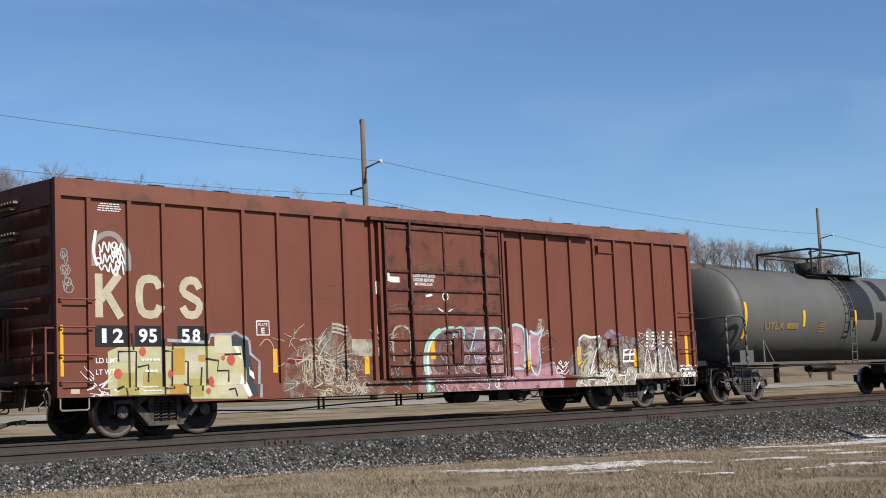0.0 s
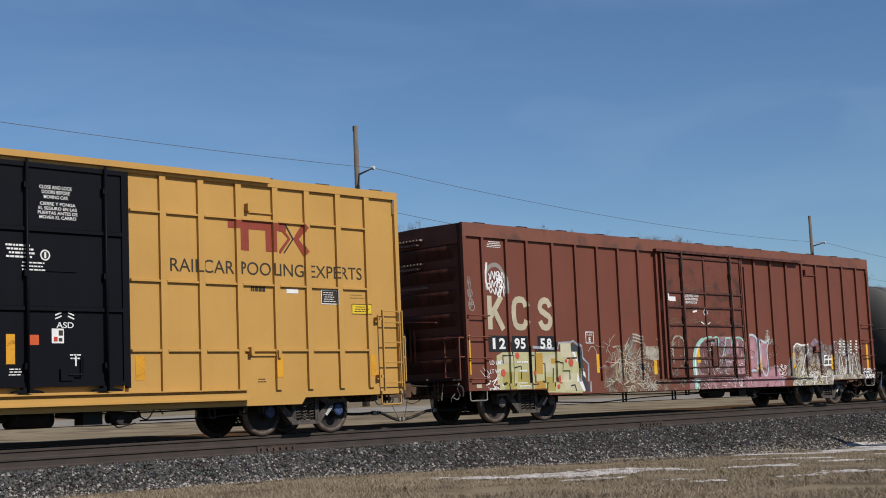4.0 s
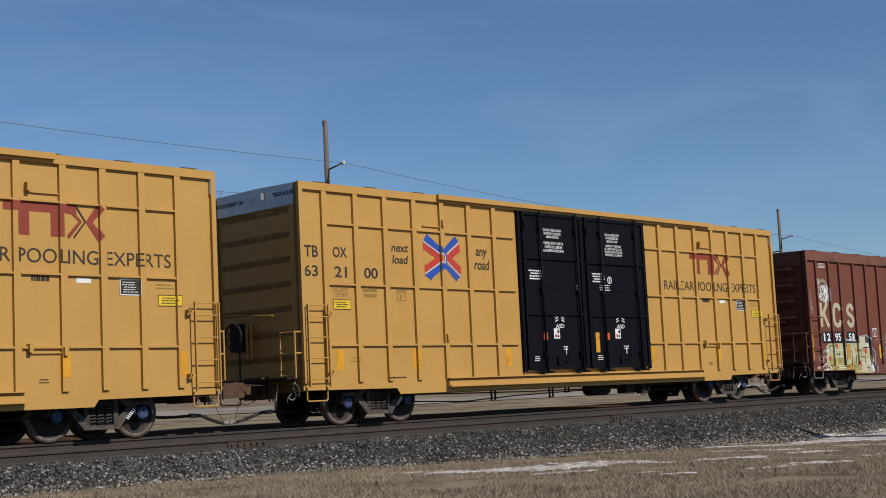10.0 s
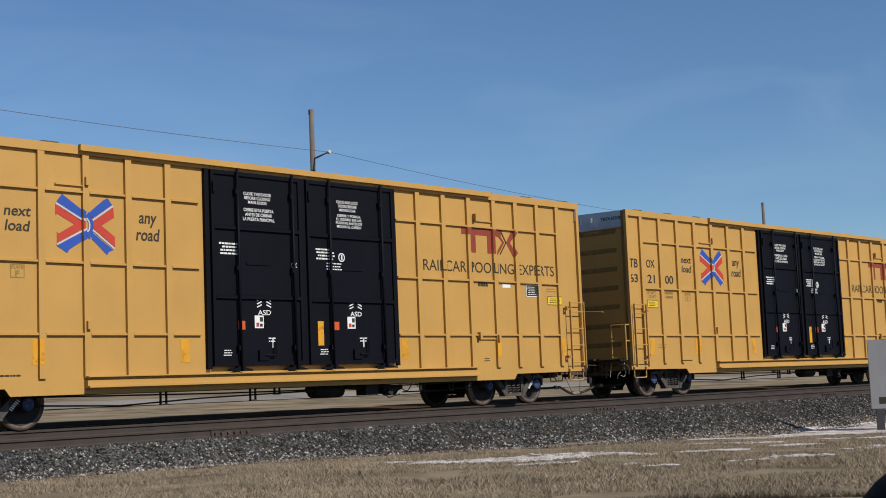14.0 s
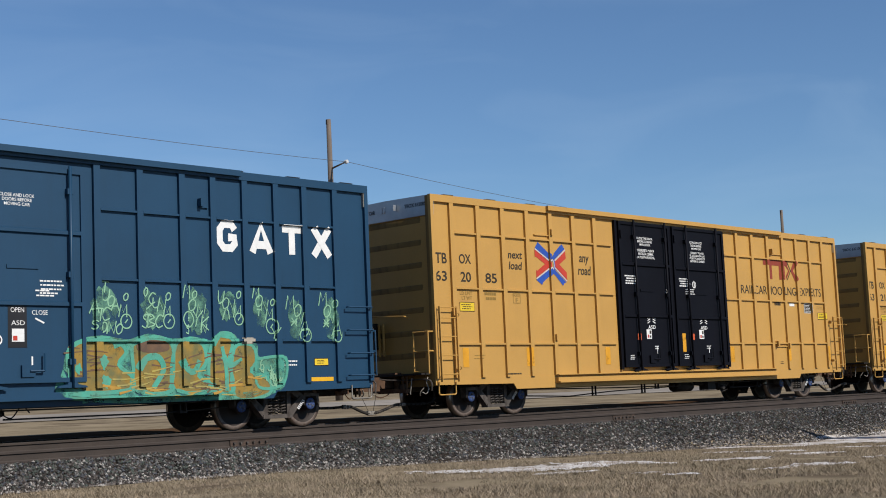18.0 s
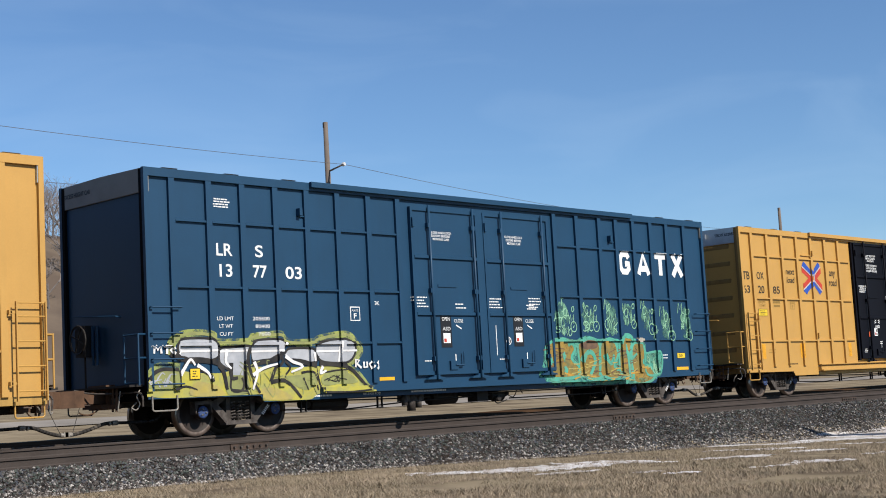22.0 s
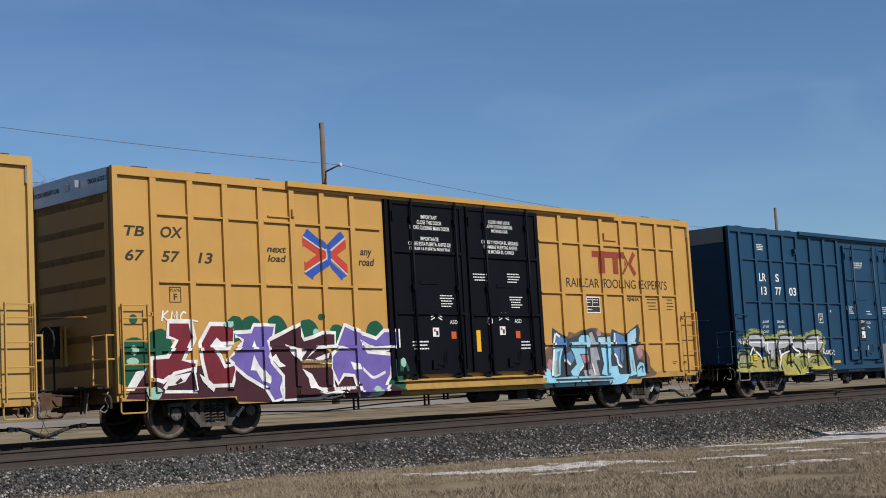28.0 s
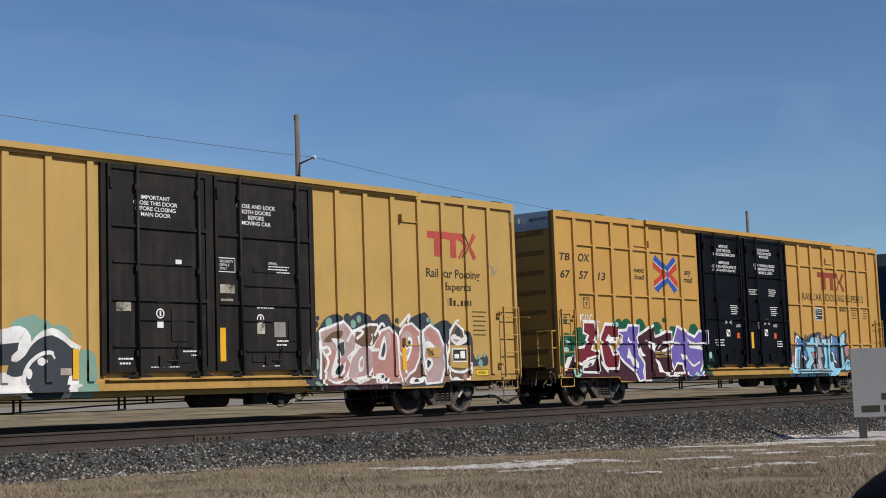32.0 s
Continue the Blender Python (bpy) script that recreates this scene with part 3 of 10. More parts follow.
def letters_of(vs, fs):
    """The faces of each letter of one line of text, from left to right; none where they are small or stand in several lines."""
    owner = list(range(len(vs)))

    def find(a):
        while owner[a] != a:
            a = owner[a]
        return a
    for f in fs:
        for a in f[1:]:
            owner[find(a)] = find(f[0])
    found = {}
    for f in fs:
        found.setdefault(find(f[0]), []).append(f)
    spans = sorted((min(vs[a][0] for f in p for a in f), max(vs[a][0] for f in p for a in f), p) for p in found.values())
    groups = []
    for a, b, p in spans:
        if groups and a < groups[-1][1] - 0.3 * (b - a):
            groups[-1] = (groups[-1][0], max(b, groups[-1][1]), groups[-1][2] + p)
        else:
            groups.append((a, b, p))
    return [p for a, b, p in groups]


def stencils(name, car, side, shapes, label=""):
    """Each large letter, numeral, word or mark is a part of its own."""
    for key, lay, (vs, fs) in shapes:
        tall = max(v[1] for v in vs) - min(v[1] for v in vs)
        groups = letters_of(vs, fs)
        if 1 < len(groups) < 30 and 0.15 < tall < 0.3 and name != "door_stencil":
            for faces in groups:
                used = sorted({a for f in faces for a in f})
                paint(name, car, side, [(key, lay, ([vs[a] for a in used], [tuple(used.index(a) for a in f) for f in faces]))], label)
        else:
            ob = paint(name, car, side, [(key, lay, (vs, fs))], label)
            if len(groups) > 1:
                ob["kind"] = "stuff"


# ---- running gear, shared by all cars ----
WHEEL = 0.457


def wheelset_mesh(cap):
    bm = bmesh.new()
    for s in (-1, 1):
        y = 0.755 * s
        prof = [(0.10, 0.10, 0), (0.13, 0.075, 0), (0.36, 0.045, 0), (0.375, 0.068, 1), (0.452, 0.068, 2), (WHEEL, 0.0, 2), (WHEEL + 0.028, -0.045, 1), (WHEEL + 0.02, -0.068, 1), (0.375, -0.06, 0), (0.13, -0.03, 0), (0.10, -0.06, 0)]
        lathe(bm, [(r, o * s, mi) for r, o, mi in prof], 40, (0, y, 0))
        lathe(bm, [(0.135, s * 0.93, 0), (0.135, s * 1.02, 0), (0.12, s * 1.06, 3), (0.085, s * 1.075, 3)], 16)
        for k in range(3):
            a = 2 * math.pi * k / 3
            rod(bm, (0.06 * math.sin(a), s * 1.07, 0.06 * math.cos(a)), (0.06 * math.sin(a), s * 1.095, 0.06 * math.cos(a)), 0.018, 6, 4)
    rod(bm, (0, -0.95, 0), (0, 0.95, 0), 0.085, 12)
    return mesh_of("wheelset", bm, [M["wheel"], M["rim"], M["tread"], M[cap], M["bolt"]])


def side_frame_mesh():
    """A cast side frame: pedestals, arched top member, inclined bottom member and a window for the springs."""
    bm = bmesh.new()
    for sx in (-1, 1):
        prism(bm, [(sx * 1.08, 0.42), (sx * 1.10, 0.66), (sx * 0.70, 0.68), (sx * 0.70, 0.42), (sx * 0.74, 0.60), (sx * 1.02, 0.60)], "y", -0.09, 0.09)
        prism(bm, [(sx * 0.72, 0.63), (sx * 0.28, 0.86), (sx * 0.28, 0.74), (sx * 0.66, 0.50)], "y", -0.075, 0.075)
        prism(bm, [(sx * 0.72, 0.58), (sx * 0.36, 0.20), (sx * 0.28, 0.20), (sx * 0.30, 0.36), (sx * 0.62, 0.64)], "y", -0.085, 0.085)
        box(bm, sx * 0.30 - 0.05, sx * 0.30 + 0.05, -0.075, 0.075, 0.24, 0.84)
    box(bm, -0.33, 0.33, -0.085, 0.085, 0.77, 0.87)
    box(bm, -0.38, 0.38, -0.10, 0.10, 0.19, 0.27)
    return mesh_of("side_frame", bm, M["truck"])


def spring_mesh():
    bm = bmesh.new()
    for k in range(6):
        a = [(0.068 * math.cos(q), 0.068 * math.sin(q), 0.285 + (k + q / 6.283) * 0.058) for q in [j * 6.283 / 8 for j in range(9)]]
        tube(bm, a, 0.017, 5)
    return mesh_of("coil_spring", bm, M["truck"])


def bolster_mesh():
    bm = bmesh.new()
    prism(bm, [(-0.98, 0.58), (-0.6, 0.50), (0.6, 0.50), (0.98, 0.58), (0.98, 0.76), (0.5, 0.80), (-0.5, 0.80), (-0.98, 0.76)], "x", -0.18, 0.18)
    box(bm, -0.28, 0.28, -1.06, -0.90, 0.60, 0.76)
    box(bm, -0.28, 0.28, 0.90, 1.06, 0.60, 0.76)
    for sx in (-1, 1):
        rod(bm, (sx * 0.42, -0.85, 0.42), (sx * 0.42, 0.85, 0.42), 0.05, 6)
        box(bm, sx * 0.44 - 0.03, sx * 0.44 + 0.03, -0.82, -0.66, 0.32, 0.58)
        box(bm, sx * 0.44 - 0.03, sx * 0.44 + 0.03, 0.66, 0.82, 0.32, 0.58)
    return mesh_of("bolster", bm, M["steel"])


GEAR = dict(blue=wheelset_mesh("cap_blue"), grey=wheelset_mesh("cap_grey"), frame=side_frame_mesh(), spring=spring_mesh(), bolster=bolster_mesh())
ROLLING = []      # wheelsets and where they stand on their trucks
TRAIN = []        # cars and their place along the train


def running_gear(car, at, caps):
    for x in at:
        truck = part("truck", GEAR["bolster"], None, car, "cast steel railway truck with two axles")
        truck.location = (x, 0, 0)
        for s in (-1, 1):
            part("side_frame", GEAR["frame"], None, truck).location = (0, s * 1.0, 0)
            for sx in (-0.17, 0.0, 0.17):
                part("coil_spring", GEAR["spring"], None, truck).location = (sx, s * 1.0, 0)
            if s < 0:
                bm = bmesh.new()
                for k in range(6):
                    a = 0.50 + 0.028 * k
                    prism(bm, [(a, 0.38 + 0.03 * k), (a + 0.055, 0.345 + 0.03 * k), (a + 0.07, 0.362 + 0.03 * k), (a + 0.015, 0.397 + 0.03 * k)], "y", -1.092, -1.086)
                part("frame_stencil", bm, M["white"], truck)["kind"] = "stuff"
            w = part("wheelset", GEAR[caps], None, truck)
            w.location = (s * 0.889, 0, WHEEL)
            ROLLING.append((w, s * 0.889))


def smooth_line(pts, steps=4):
    """The same line of points in space, rounded."""
    out = []
    for i in range(len(pts) - 1):
        p = [Vector(pts[max(0, min(len(pts) - 1, i + k))]) for k in (-1, 0, 1, 2)]
        for j in range(steps):
            t = j / steps
            out.append(tuple(0.5 * (2 * p[1] + (p[2] - p[0]) * t + (2 * p[0] - 5 * p[1] + 4 * p[2] - p[3]) * t * t + (3 * p[1] - p[0] - 3 * p[2] + p[3]) * t ** 3)))
    return out + [tuple(pts[-1])]


def coupling(car, end, s):
    """Coupler, hose and lever at one end; s is -1 or 1 along x."""
    bm = bmesh.new()
    box(bm, *sorted((s * (end - 0.3), s * (end + 0.62))), -0.11, 0.11, 0.72, 0.93)
    prism(bm, [(s * (end + 0.58), -0.20), (s * (end + 0.80), -0.24), (s * (end + 1.03), -0.12), (s * (end + 1.04), 0.14), (s * (end + 0.85), 0.22), (s * (end + 0.6), 0.15)], "z", 0.66, 0.97)
    box(bm, *sorted((s * (end - 0.1), s * (end + 0.30))), -0.32, 0.32, 0.62, 0.70)
    part("coupler", bm, M["rust"], car, "rusty steel knuckle coupler")
    bm = bmesh.new()
    tube(bm, smooth_line([(s * (end - 0.95), -0.42, 0.62), (s * (end - 0.94), -0.42, 0.46), (s * (end - 0.80), -0.42, 0.36), (s * (end - 0.40), -0.41, 0.34), (s * (end + 0.06), -0.40, 0.35)]), 0.030, 7)
    part("brake_pipe", bm, M["steel"], car)
    bm = bmesh.new()
    hose = [(s * (end + 0.06), -0.40, 0.35), (s * (end + 0.30), -0.39, 0.34), (s * (end + 0.58), -0.34, 0.25), (s * (end + 0.84), -0.29, 0.185), (s * (end + 1.03), -0.26, 0.18)]
    tube(bm, smooth_line(hose), 0.034, 8)
    for a, b, r, y0, y1, z0, z1 in ((0.02, 0.13, 0.046, -0.40, -0.395, 0.35, 0.348), (0.17, 0.21, 0.042, -0.393, -0.391, 0.344, 0.342), (0.90, 1.04, 0.042, -0.28, -0.26, 0.182, 0.18)):
        rod(bm, (s * (end + a), y0, z0), (s * (end + b), y1, z1), r, 8, 1)
    box(bm, *sorted((s * (end + 0.97), s * (end + 1.06))), -0.31, -0.23, 0.15, 0.23, 1)
    part("air_hose", bm, [M["rubber"], M["worn_steel"]], car, "black rubber air hose with a worn steel gladhand")
    bm = bmesh.new()
    rod(bm, (s * (end - 0.5), -0.40, 0.74), (s * (end + 0.06), -0.38, 0.74), 0.03, 7)
    box(bm, *sorted((s * (end - 0.02), s * (end + 0.10))), -0.44, -0.33, 0.69, 0.80)
    rod(bm, (s * (end + 0.04), -0.38, 0.80), (s * (end + 0.02), -0.60, 0.84), 0.014, 5)
    part("angle_cock", bm, M["truck"], car)
    bm = bmesh.new()
    tube(bm, smooth_line([(s * (end + 0.05), -1.20, 0.92), (s * (end + 0.14), -1.24, 0.80), (s * (end + 0.10), -1.26, 0.66), (s * (end + 0.16), -1.24, 0.56), (s * (end + 0.22), -1.18, 0.60)]), 0.012, 6)
    part("lever_handle", bm, M["worn_steel"], car, "worn bare steel lever handle")
    bm = bmesh.new()
    rod(bm, (s * (end + 0.30), -0.95, 0.92), (s * (end + 0.34), -0.92, 0.56), 0.012, 6)
    part("lever_rod", bm, M["worn_steel"], car)
    bm = bmesh.new()
    tube(bm, smooth_line([(s * (end + 0.02), -1.05, 0.70), (s * (end + 0.10), -1.00, 0.60), (s * (end + 0.06), -0.95, 0.52)]), 0.012, 6)
    part("lever_handle", bm, M["worn_steel"], car, "worn bare steel lever handle")
    bm = bmesh.new()
    for y in (-0.72, -0.60):
        rod(bm, (s * (end + 0.22), y, 1.0), (s * (end + 0.24), y, 0.55), 0.022, 6)
    box(bm, *sorted((s * (end + 0.16), s * (end + 0.30))), -0.76, -0.56, 0.60, 0.68)
    part("lever_bracket", bm, M["rust"], car)
    bm = bmesh.new()
    rod(bm, (s * (end + 0.70), -0.22, 0.66), (s * (end + 0.90), -0.29, 0.21), 0.006, 4)
    part("hose_strap", bm, M["rubber"], car)
    bm = bmesh.new()
    for k in range(7):
        rod(bm, (s * (end + 0.28 + 0.05 * k), -0.22 + 0.02 * k, 0.62 - 0.05 * k + 0.006 * k * k), (s * (end + 0.33 + 0.05 * k), -0.20 + 0.02 * k, 0.575 - 0.05 * k + 0.006 * (k + 1) ** 2), 0.014, 5)
    part("hose_chain", bm, M["rust"], car)
    bm = bmesh.new()
    for z0, z1 in ((0.60, 0.70), (0.95, 1.06)):
        box(bm, *sorted((s * (end - 0.02), s * (end + 0.18))), -0.30, 0.30, z0, z1)
    for y in (-0.30, 0.22):
        box(bm, *sorted((s * (end - 0.02), s * (end + 0.14))), y, y + 0.08, 0.70, 0.95)
    part("striker", bm, M["rust"], car)
    bm = bmesh.new()
    tube(bm, [*smooth_line([(s * (end + 0.10), -1.36, 0.62), (s * (end + 0.12), -1.32, 0.86), (s * (end + 0.16), -0.70, 0.88), (s * (end + 0.45), -0.30, 0.90), (s * (end + 0.70), -0.05, 0.98)])], 0.018, 5)
    part("uncoupling_lever", bm, M["truck"], car)
    boxes("draft_sill", car, M["steel"], (*sorted((s * (end - 1.6), s * (end + 0.05))), -0.30, 0.30, 0.62, 1.0))


# ---- boxcars ----
def ladder(parent, x0, x1, y, z0, z1, n, mat, name="ladder"):
    """A ladder in the plane of the side, held off it by brackets that reach out sideways."""
    bm = bmesh.new()
    for x in (x0, x1):
        box(bm, x - 0.012, x + 0.012, y - 0.03, y + 0.02, z0, z1)
    for k in range(n):
        z = z0 + (z1 - z0) * (k + 0.4) / n
        rod(bm, (x0, y, z), (x1, y, z), 0.013, 6)
    rod(bm, (x0, y, z1 - 0.02), (x1, y, z1 - 0.02), 0.012, 6)
    for x, d in ((x0, -0.10), (x1, 0.10)):
        for z in (z0 + 0.30, z1 - 0.18):
            if abs(x + d) < 9.35:
                box(bm, *sorted((x, x + d)), y, y + 0.03, z - 0.025, z + 0.025)
                box(bm, x + d - 0.025, x + d + 0.025, y, -1.38, z - 0.035, z + 0.035)
    return part(name, bm, mat, parent)


def stirrup(parent, x0, x1, y, z0, z1, mat):
    bm = bmesh.new()
    tube(bm, [(x0, y, z1), (x0, y, z0 + 0.03), (x0 + 0.03, y, z0), (x1 - 0.03, y, z0), (x1, y, z0 + 0.03), (x1, y, z1)], 0.016, 6)
    return part("step", bm, mat, parent)


def car_end(car, end, s, zt, mat, cap_mat, bulges, rail_mat, mark=""):
    """One end of a boxcar: corrugated sheet, capped above, with ladder, hand brake and walkway."""
    bm = bmesh.new()
    top = zt - 0.46
    step = (top - 1.0) / bulges
    q = 1.7 if bulges == 6 else 0.45 if mat is M["black_end"] else 1.0
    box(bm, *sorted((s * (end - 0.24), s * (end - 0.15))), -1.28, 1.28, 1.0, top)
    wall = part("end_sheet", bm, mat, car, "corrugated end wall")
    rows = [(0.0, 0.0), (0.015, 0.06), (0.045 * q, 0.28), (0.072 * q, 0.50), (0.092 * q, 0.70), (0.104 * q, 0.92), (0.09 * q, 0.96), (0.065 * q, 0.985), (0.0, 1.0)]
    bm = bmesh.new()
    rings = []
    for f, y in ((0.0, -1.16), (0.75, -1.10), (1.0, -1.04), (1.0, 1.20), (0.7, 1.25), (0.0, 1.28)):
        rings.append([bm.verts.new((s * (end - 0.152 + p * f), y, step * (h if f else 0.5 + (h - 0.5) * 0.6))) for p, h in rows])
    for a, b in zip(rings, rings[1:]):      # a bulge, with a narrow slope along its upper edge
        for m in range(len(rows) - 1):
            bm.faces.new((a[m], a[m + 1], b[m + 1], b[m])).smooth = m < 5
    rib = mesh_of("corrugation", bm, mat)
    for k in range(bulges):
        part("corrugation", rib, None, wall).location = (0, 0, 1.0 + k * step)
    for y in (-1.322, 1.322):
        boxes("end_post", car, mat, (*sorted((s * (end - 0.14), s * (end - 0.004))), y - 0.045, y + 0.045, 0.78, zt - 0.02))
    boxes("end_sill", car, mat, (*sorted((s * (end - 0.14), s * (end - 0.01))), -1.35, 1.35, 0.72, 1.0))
    bm = bmesh.new()
    prism(bm, [(-1.44, top), (1.44, top), (1.44, zt - 0.02), (0.0, zt + 0.01), (-1.44, zt - 0.02)], "x", *sorted((s * (end - 0.12), s * (end - 0.015))))
    cap = part("end_cap", bm, cap_mat, car, "plain sheet cap across the top of the end")
    if cap_mat is M["zinc"]:
        boxes("cap_flange", car, M["zinc"], (*sorted((s * (end - 0.015), s * (end + 0.20))), 1.39, 1.43, top + 0.02, zt - 0.03))
        if s < 0:
            for y in (0.02, 0.10):
                boxes("cap_label", car, M["white"], (-end - 0.004, -end + 0.016, y, y + 0.05, zt - 0.27, zt - 0.13))
        boxes("cap_bracket", car, M["zinc"], (*sorted((s * (end - 0.015), s * (end + 0.09))), -0.36, -0.33, zt - 0.26, zt - 0.12))
    ink = M["g_slate"] if cap_mat is not M["brown_roof"] else M["g_bone"]
    if s < 0:
        for words, y0, y1, z0 in (("EXCESS HEIGHT CAR", 1.28, 0.35, zt - 0.26), (mark, -0.62, -1.30, zt - (0.90 if mat is M["black_end"] else 0.24)))[:2 if mark else 1] if cap_mat is not M["brown_roof"] else ():
            stamp = bmesh.new()
            vs, fs = glyphs(words, 0, 1, 0, 1, 0.02)
            vv = [stamp.verts.new((s * (end - 0.010) + (0.088 if z0 < zt - 0.5 else 0), y0 + (y1 - y0) * a, z0 + 0.09 * c)) for a, c in vs]
            for f in fs:
                stamp.faces.new([vv[i] for i in f])
            part("end_stencil", stamp, M["g_bone"] if z0 < zt - 0.5 else ink, car)
        if cap_mat is M["brown_roof"]:
            for y0, z0, n in ((0.55, zt - 0.30, 2), (0.55, zt - 0.86, 2), (0.45, zt - 1.42, 1)):
                for row in range(n):
                    boxes("end_stencil", car, M["g_tan"], *[(-end - 0.105, -end - 0.0, y0 - k * 0.11 - 0.075, y0 - k * 0.11, z0 - row * 0.10, z0 - row * 0.10 + 0.045) for k in range(7 - row)])
    boxes("walkway", car, M["steel"], (*sorted((s * (end + 0.0), s * (end + 0.30))), -1.25, 1.25, 0.98, 1.02))
    bm = bmesh.new()
    for y in (-1.36, -0.90):
        rod(bm, (s * (end + 0.16), y, 1.0), (s * (end + 0.16), y, 1.95), 0.02, 6)
    for z in (1.05, 1.5, 1.93):
        rod(bm, (s * (end + 0.16), -1.36, z), (s * (end + 0.16), -0.90, z), 0.018, 6)
    for z in (1.5, 1.93):
        rod(bm, (s * (end - 0.02), -1.36, z), (s * (end + 0.16), -1.36, z), 0.018, 6)
    part("end_ladder", bm, rail_mat, car)
    bm = bmesh.new()
    tube(bm, [(s * (end + 0.02), -0.62, 2.30), (s * (end + 0.12), -0.60, 2.32), (s * (end + 0.12), 0.9, 2.42), (s * (end + 0.02), 0.92, 2.42)], 0.016, 5)
    part("grab_rail", bm, rail_mat, car)
    bm = bmesh.new()
    cx, cy, cz = s * (end + 0.22), 0.55, 1.95
    for k in range(16):
        a, b = 2 * math.pi * k / 16, 2 * math.pi * (k + 1) / 16
        rod(bm, (cx, cy + 0.27 * math.cos(a), cz + 0.27 * math.sin(a)), (cx, cy + 0.27 * math.cos(b), cz + 0.27 * math.sin(b)), 0.02, 5)
    for k in range(4):
        a = math.pi * k / 2 + 0.4
        rod(bm, (cx, cy, cz), (cx, cy + 0.27 * math.cos(a), cz + 0.27 * math.sin(a)), 0.016, 5)
    box(bm, *sorted((s * (end + 0.0), s * (end + 0.17))), 0.38, 0.72, 1.62, 2.22)
    rod(bm, (s * (end + 0.1), 0.5, 1.62), (s * (end + 0.1), 0.5, 0.9), 0.02, 5)
    part("hand_brake", bm, M["steel"], car, "black hand brake wheel and gear box")
    bm = bmesh.new()
    for y in (0.30, 0.16):
        rod(bm, (s * (end + 0.05), y, 1.45), (s * (end + 0.05), y, 2.2), 0.03, 6)
    part("chain_guard", bm, rail_mat, car)
    return cap


def hat(bm, x, w, z0, z1, y0, y1):
    """A pressed post with square sides."""
    prism(bm, [(x - w / 2, -y0), (x + w / 2, -y0), (x + w / 2 - 0.006, -y1), (x - w / 2, -y1)], "z", z0, z1)


def boxcar(name, u, length, zt, body, posts, rails, label, roof_mat, cap_mat, rail_mat, sill_mat, caps, end_mat=None, sill=0.88, chord=0.16, bulges=7, track_x=(-5.2, 5.3), stiles=True, mark="", pw=0.14, sill_y=1.395, gear_x=0.0, tank_x=None):
    car = root(name, Matrix.Translation((u, YC, RAIL)), label, "boxcar", "freight cars of the train")
    TRAIN.append((car, u))
    e = length / 2
    boxes("body", car, body, (-e + 0.06, e - 0.06, -1.385, 1.385, sill, zt - chord))
    bm = bmesh.new()
    hat(bm, 0, pw, sill, zt - chord, 1.375, 1.445)
    post = mesh_of("side_post", bm, body)
    for x in posts:
        part("side_post", post, None, car).location = (x, 0, 0)
        o = part("side_post", post, None, car)
        o.location, o.rotation_euler = (x, 0, 0), (0, 0, math.pi)
    edge = 2.68 if rails else 2.2
    bays = [(p, q) for p, q in zip(posts, posts[1:]) if q - p < 1.4] + [(posts[len([p for p in posts if p < 0]) - 1], -edge + 0.12), (edge, min(p for p in posts if p > 0))]
    for z in rails:
        for p, q in bays:
            if q - p > 0.3:
                bm = bmesh.new()
                prism(bm, [(-1.38, z - 0.026), (-1.440, z - 0.022), (-1.440, z + 0.014), (-1.38, z + 0.03)], "x", p + pw / 2 + 0.004, q - pw / 2 - 0.004)
                part("side_rail", bm, body, car)
    # edges of the side
    for sgn in (-1, 1):
        y0, y1 = sorted((sgn * 1.37, sgn * 1.452))
        boxes("top_chord", car, roof_mat if roof_mat is M["brown_roof"] else body, (-e, e, y0, y1, zt - chord, zt))
        boxes("corner_post", car, body, (-e, -e + 0.10, y0, y1, sill, zt - chord))
        boxes("corner_post", car, body, (e - 0.10, e, y0, y1, sill, zt - chord))
        bm = bmesh.new()
        prism(bm, [(-e, 0.74), (-6.75, 0.72), (-6.65, 0.59), (6.65, 0.59), (6.75, 0.72), (e, 0.74), (e, sill), (-e, sill)], "y", *sorted((sgn * 1.37, sgn * sill_y)))
        part("side_sill", bm, sill_mat, car)
        y0, y1 = sorted((sgn * 1.38, sgn * 1.56))
        if track_x:
            boxes("door_track", car, sill_mat, (*track_x, y0, y1, 0.70, 0.735), (*track_x, *sorted((sgn * 1.38, sgn * 1.50)), 0.735, 0.83))
        y0, y1 = sorted((sgn * 1.45, sgn * 1.53))
        if rails or stiles:
            boxes("upper_track", car, body, (-5.3, 5.9, y0, y1, zt - 0.10, zt + 0.012))
    # roof: shallow peak with cross seams
    bm = bmesh.new()
    prism(bm, [(-1.45, zt - 0.01), (0, zt + 0.015), (1.45, zt - 0.01), (1.4, zt - 0.1), (-1.4, zt - 0.1)], "x", -e + 0.02, e - 0.02)
    part("roof", bm, roof_mat, car)
    bm = bmesh.new()
    prism(bm, [(-1.46, zt + 0.018), (0, zt + 0.045), (1.46, zt + 0.018), (1.40, zt - 0.03), (-1.40, zt - 0.03)], "x", -0.17, 0.17)
    seam = mesh_of("roof_seam", bm, roof_mat)
    for k in range(13):
        part("roof_seam", seam, None, car).location = (-e + 0.6 + k * (length - 1.2) / 12, 0, 0)
    for s in (-1, 1):
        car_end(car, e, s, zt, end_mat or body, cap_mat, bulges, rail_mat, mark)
        coupling(car, e, s)
        for sy in (-1, 1):
            x0, x1 = sorted((s * (e - 0.07), s * (e - 0.62)))
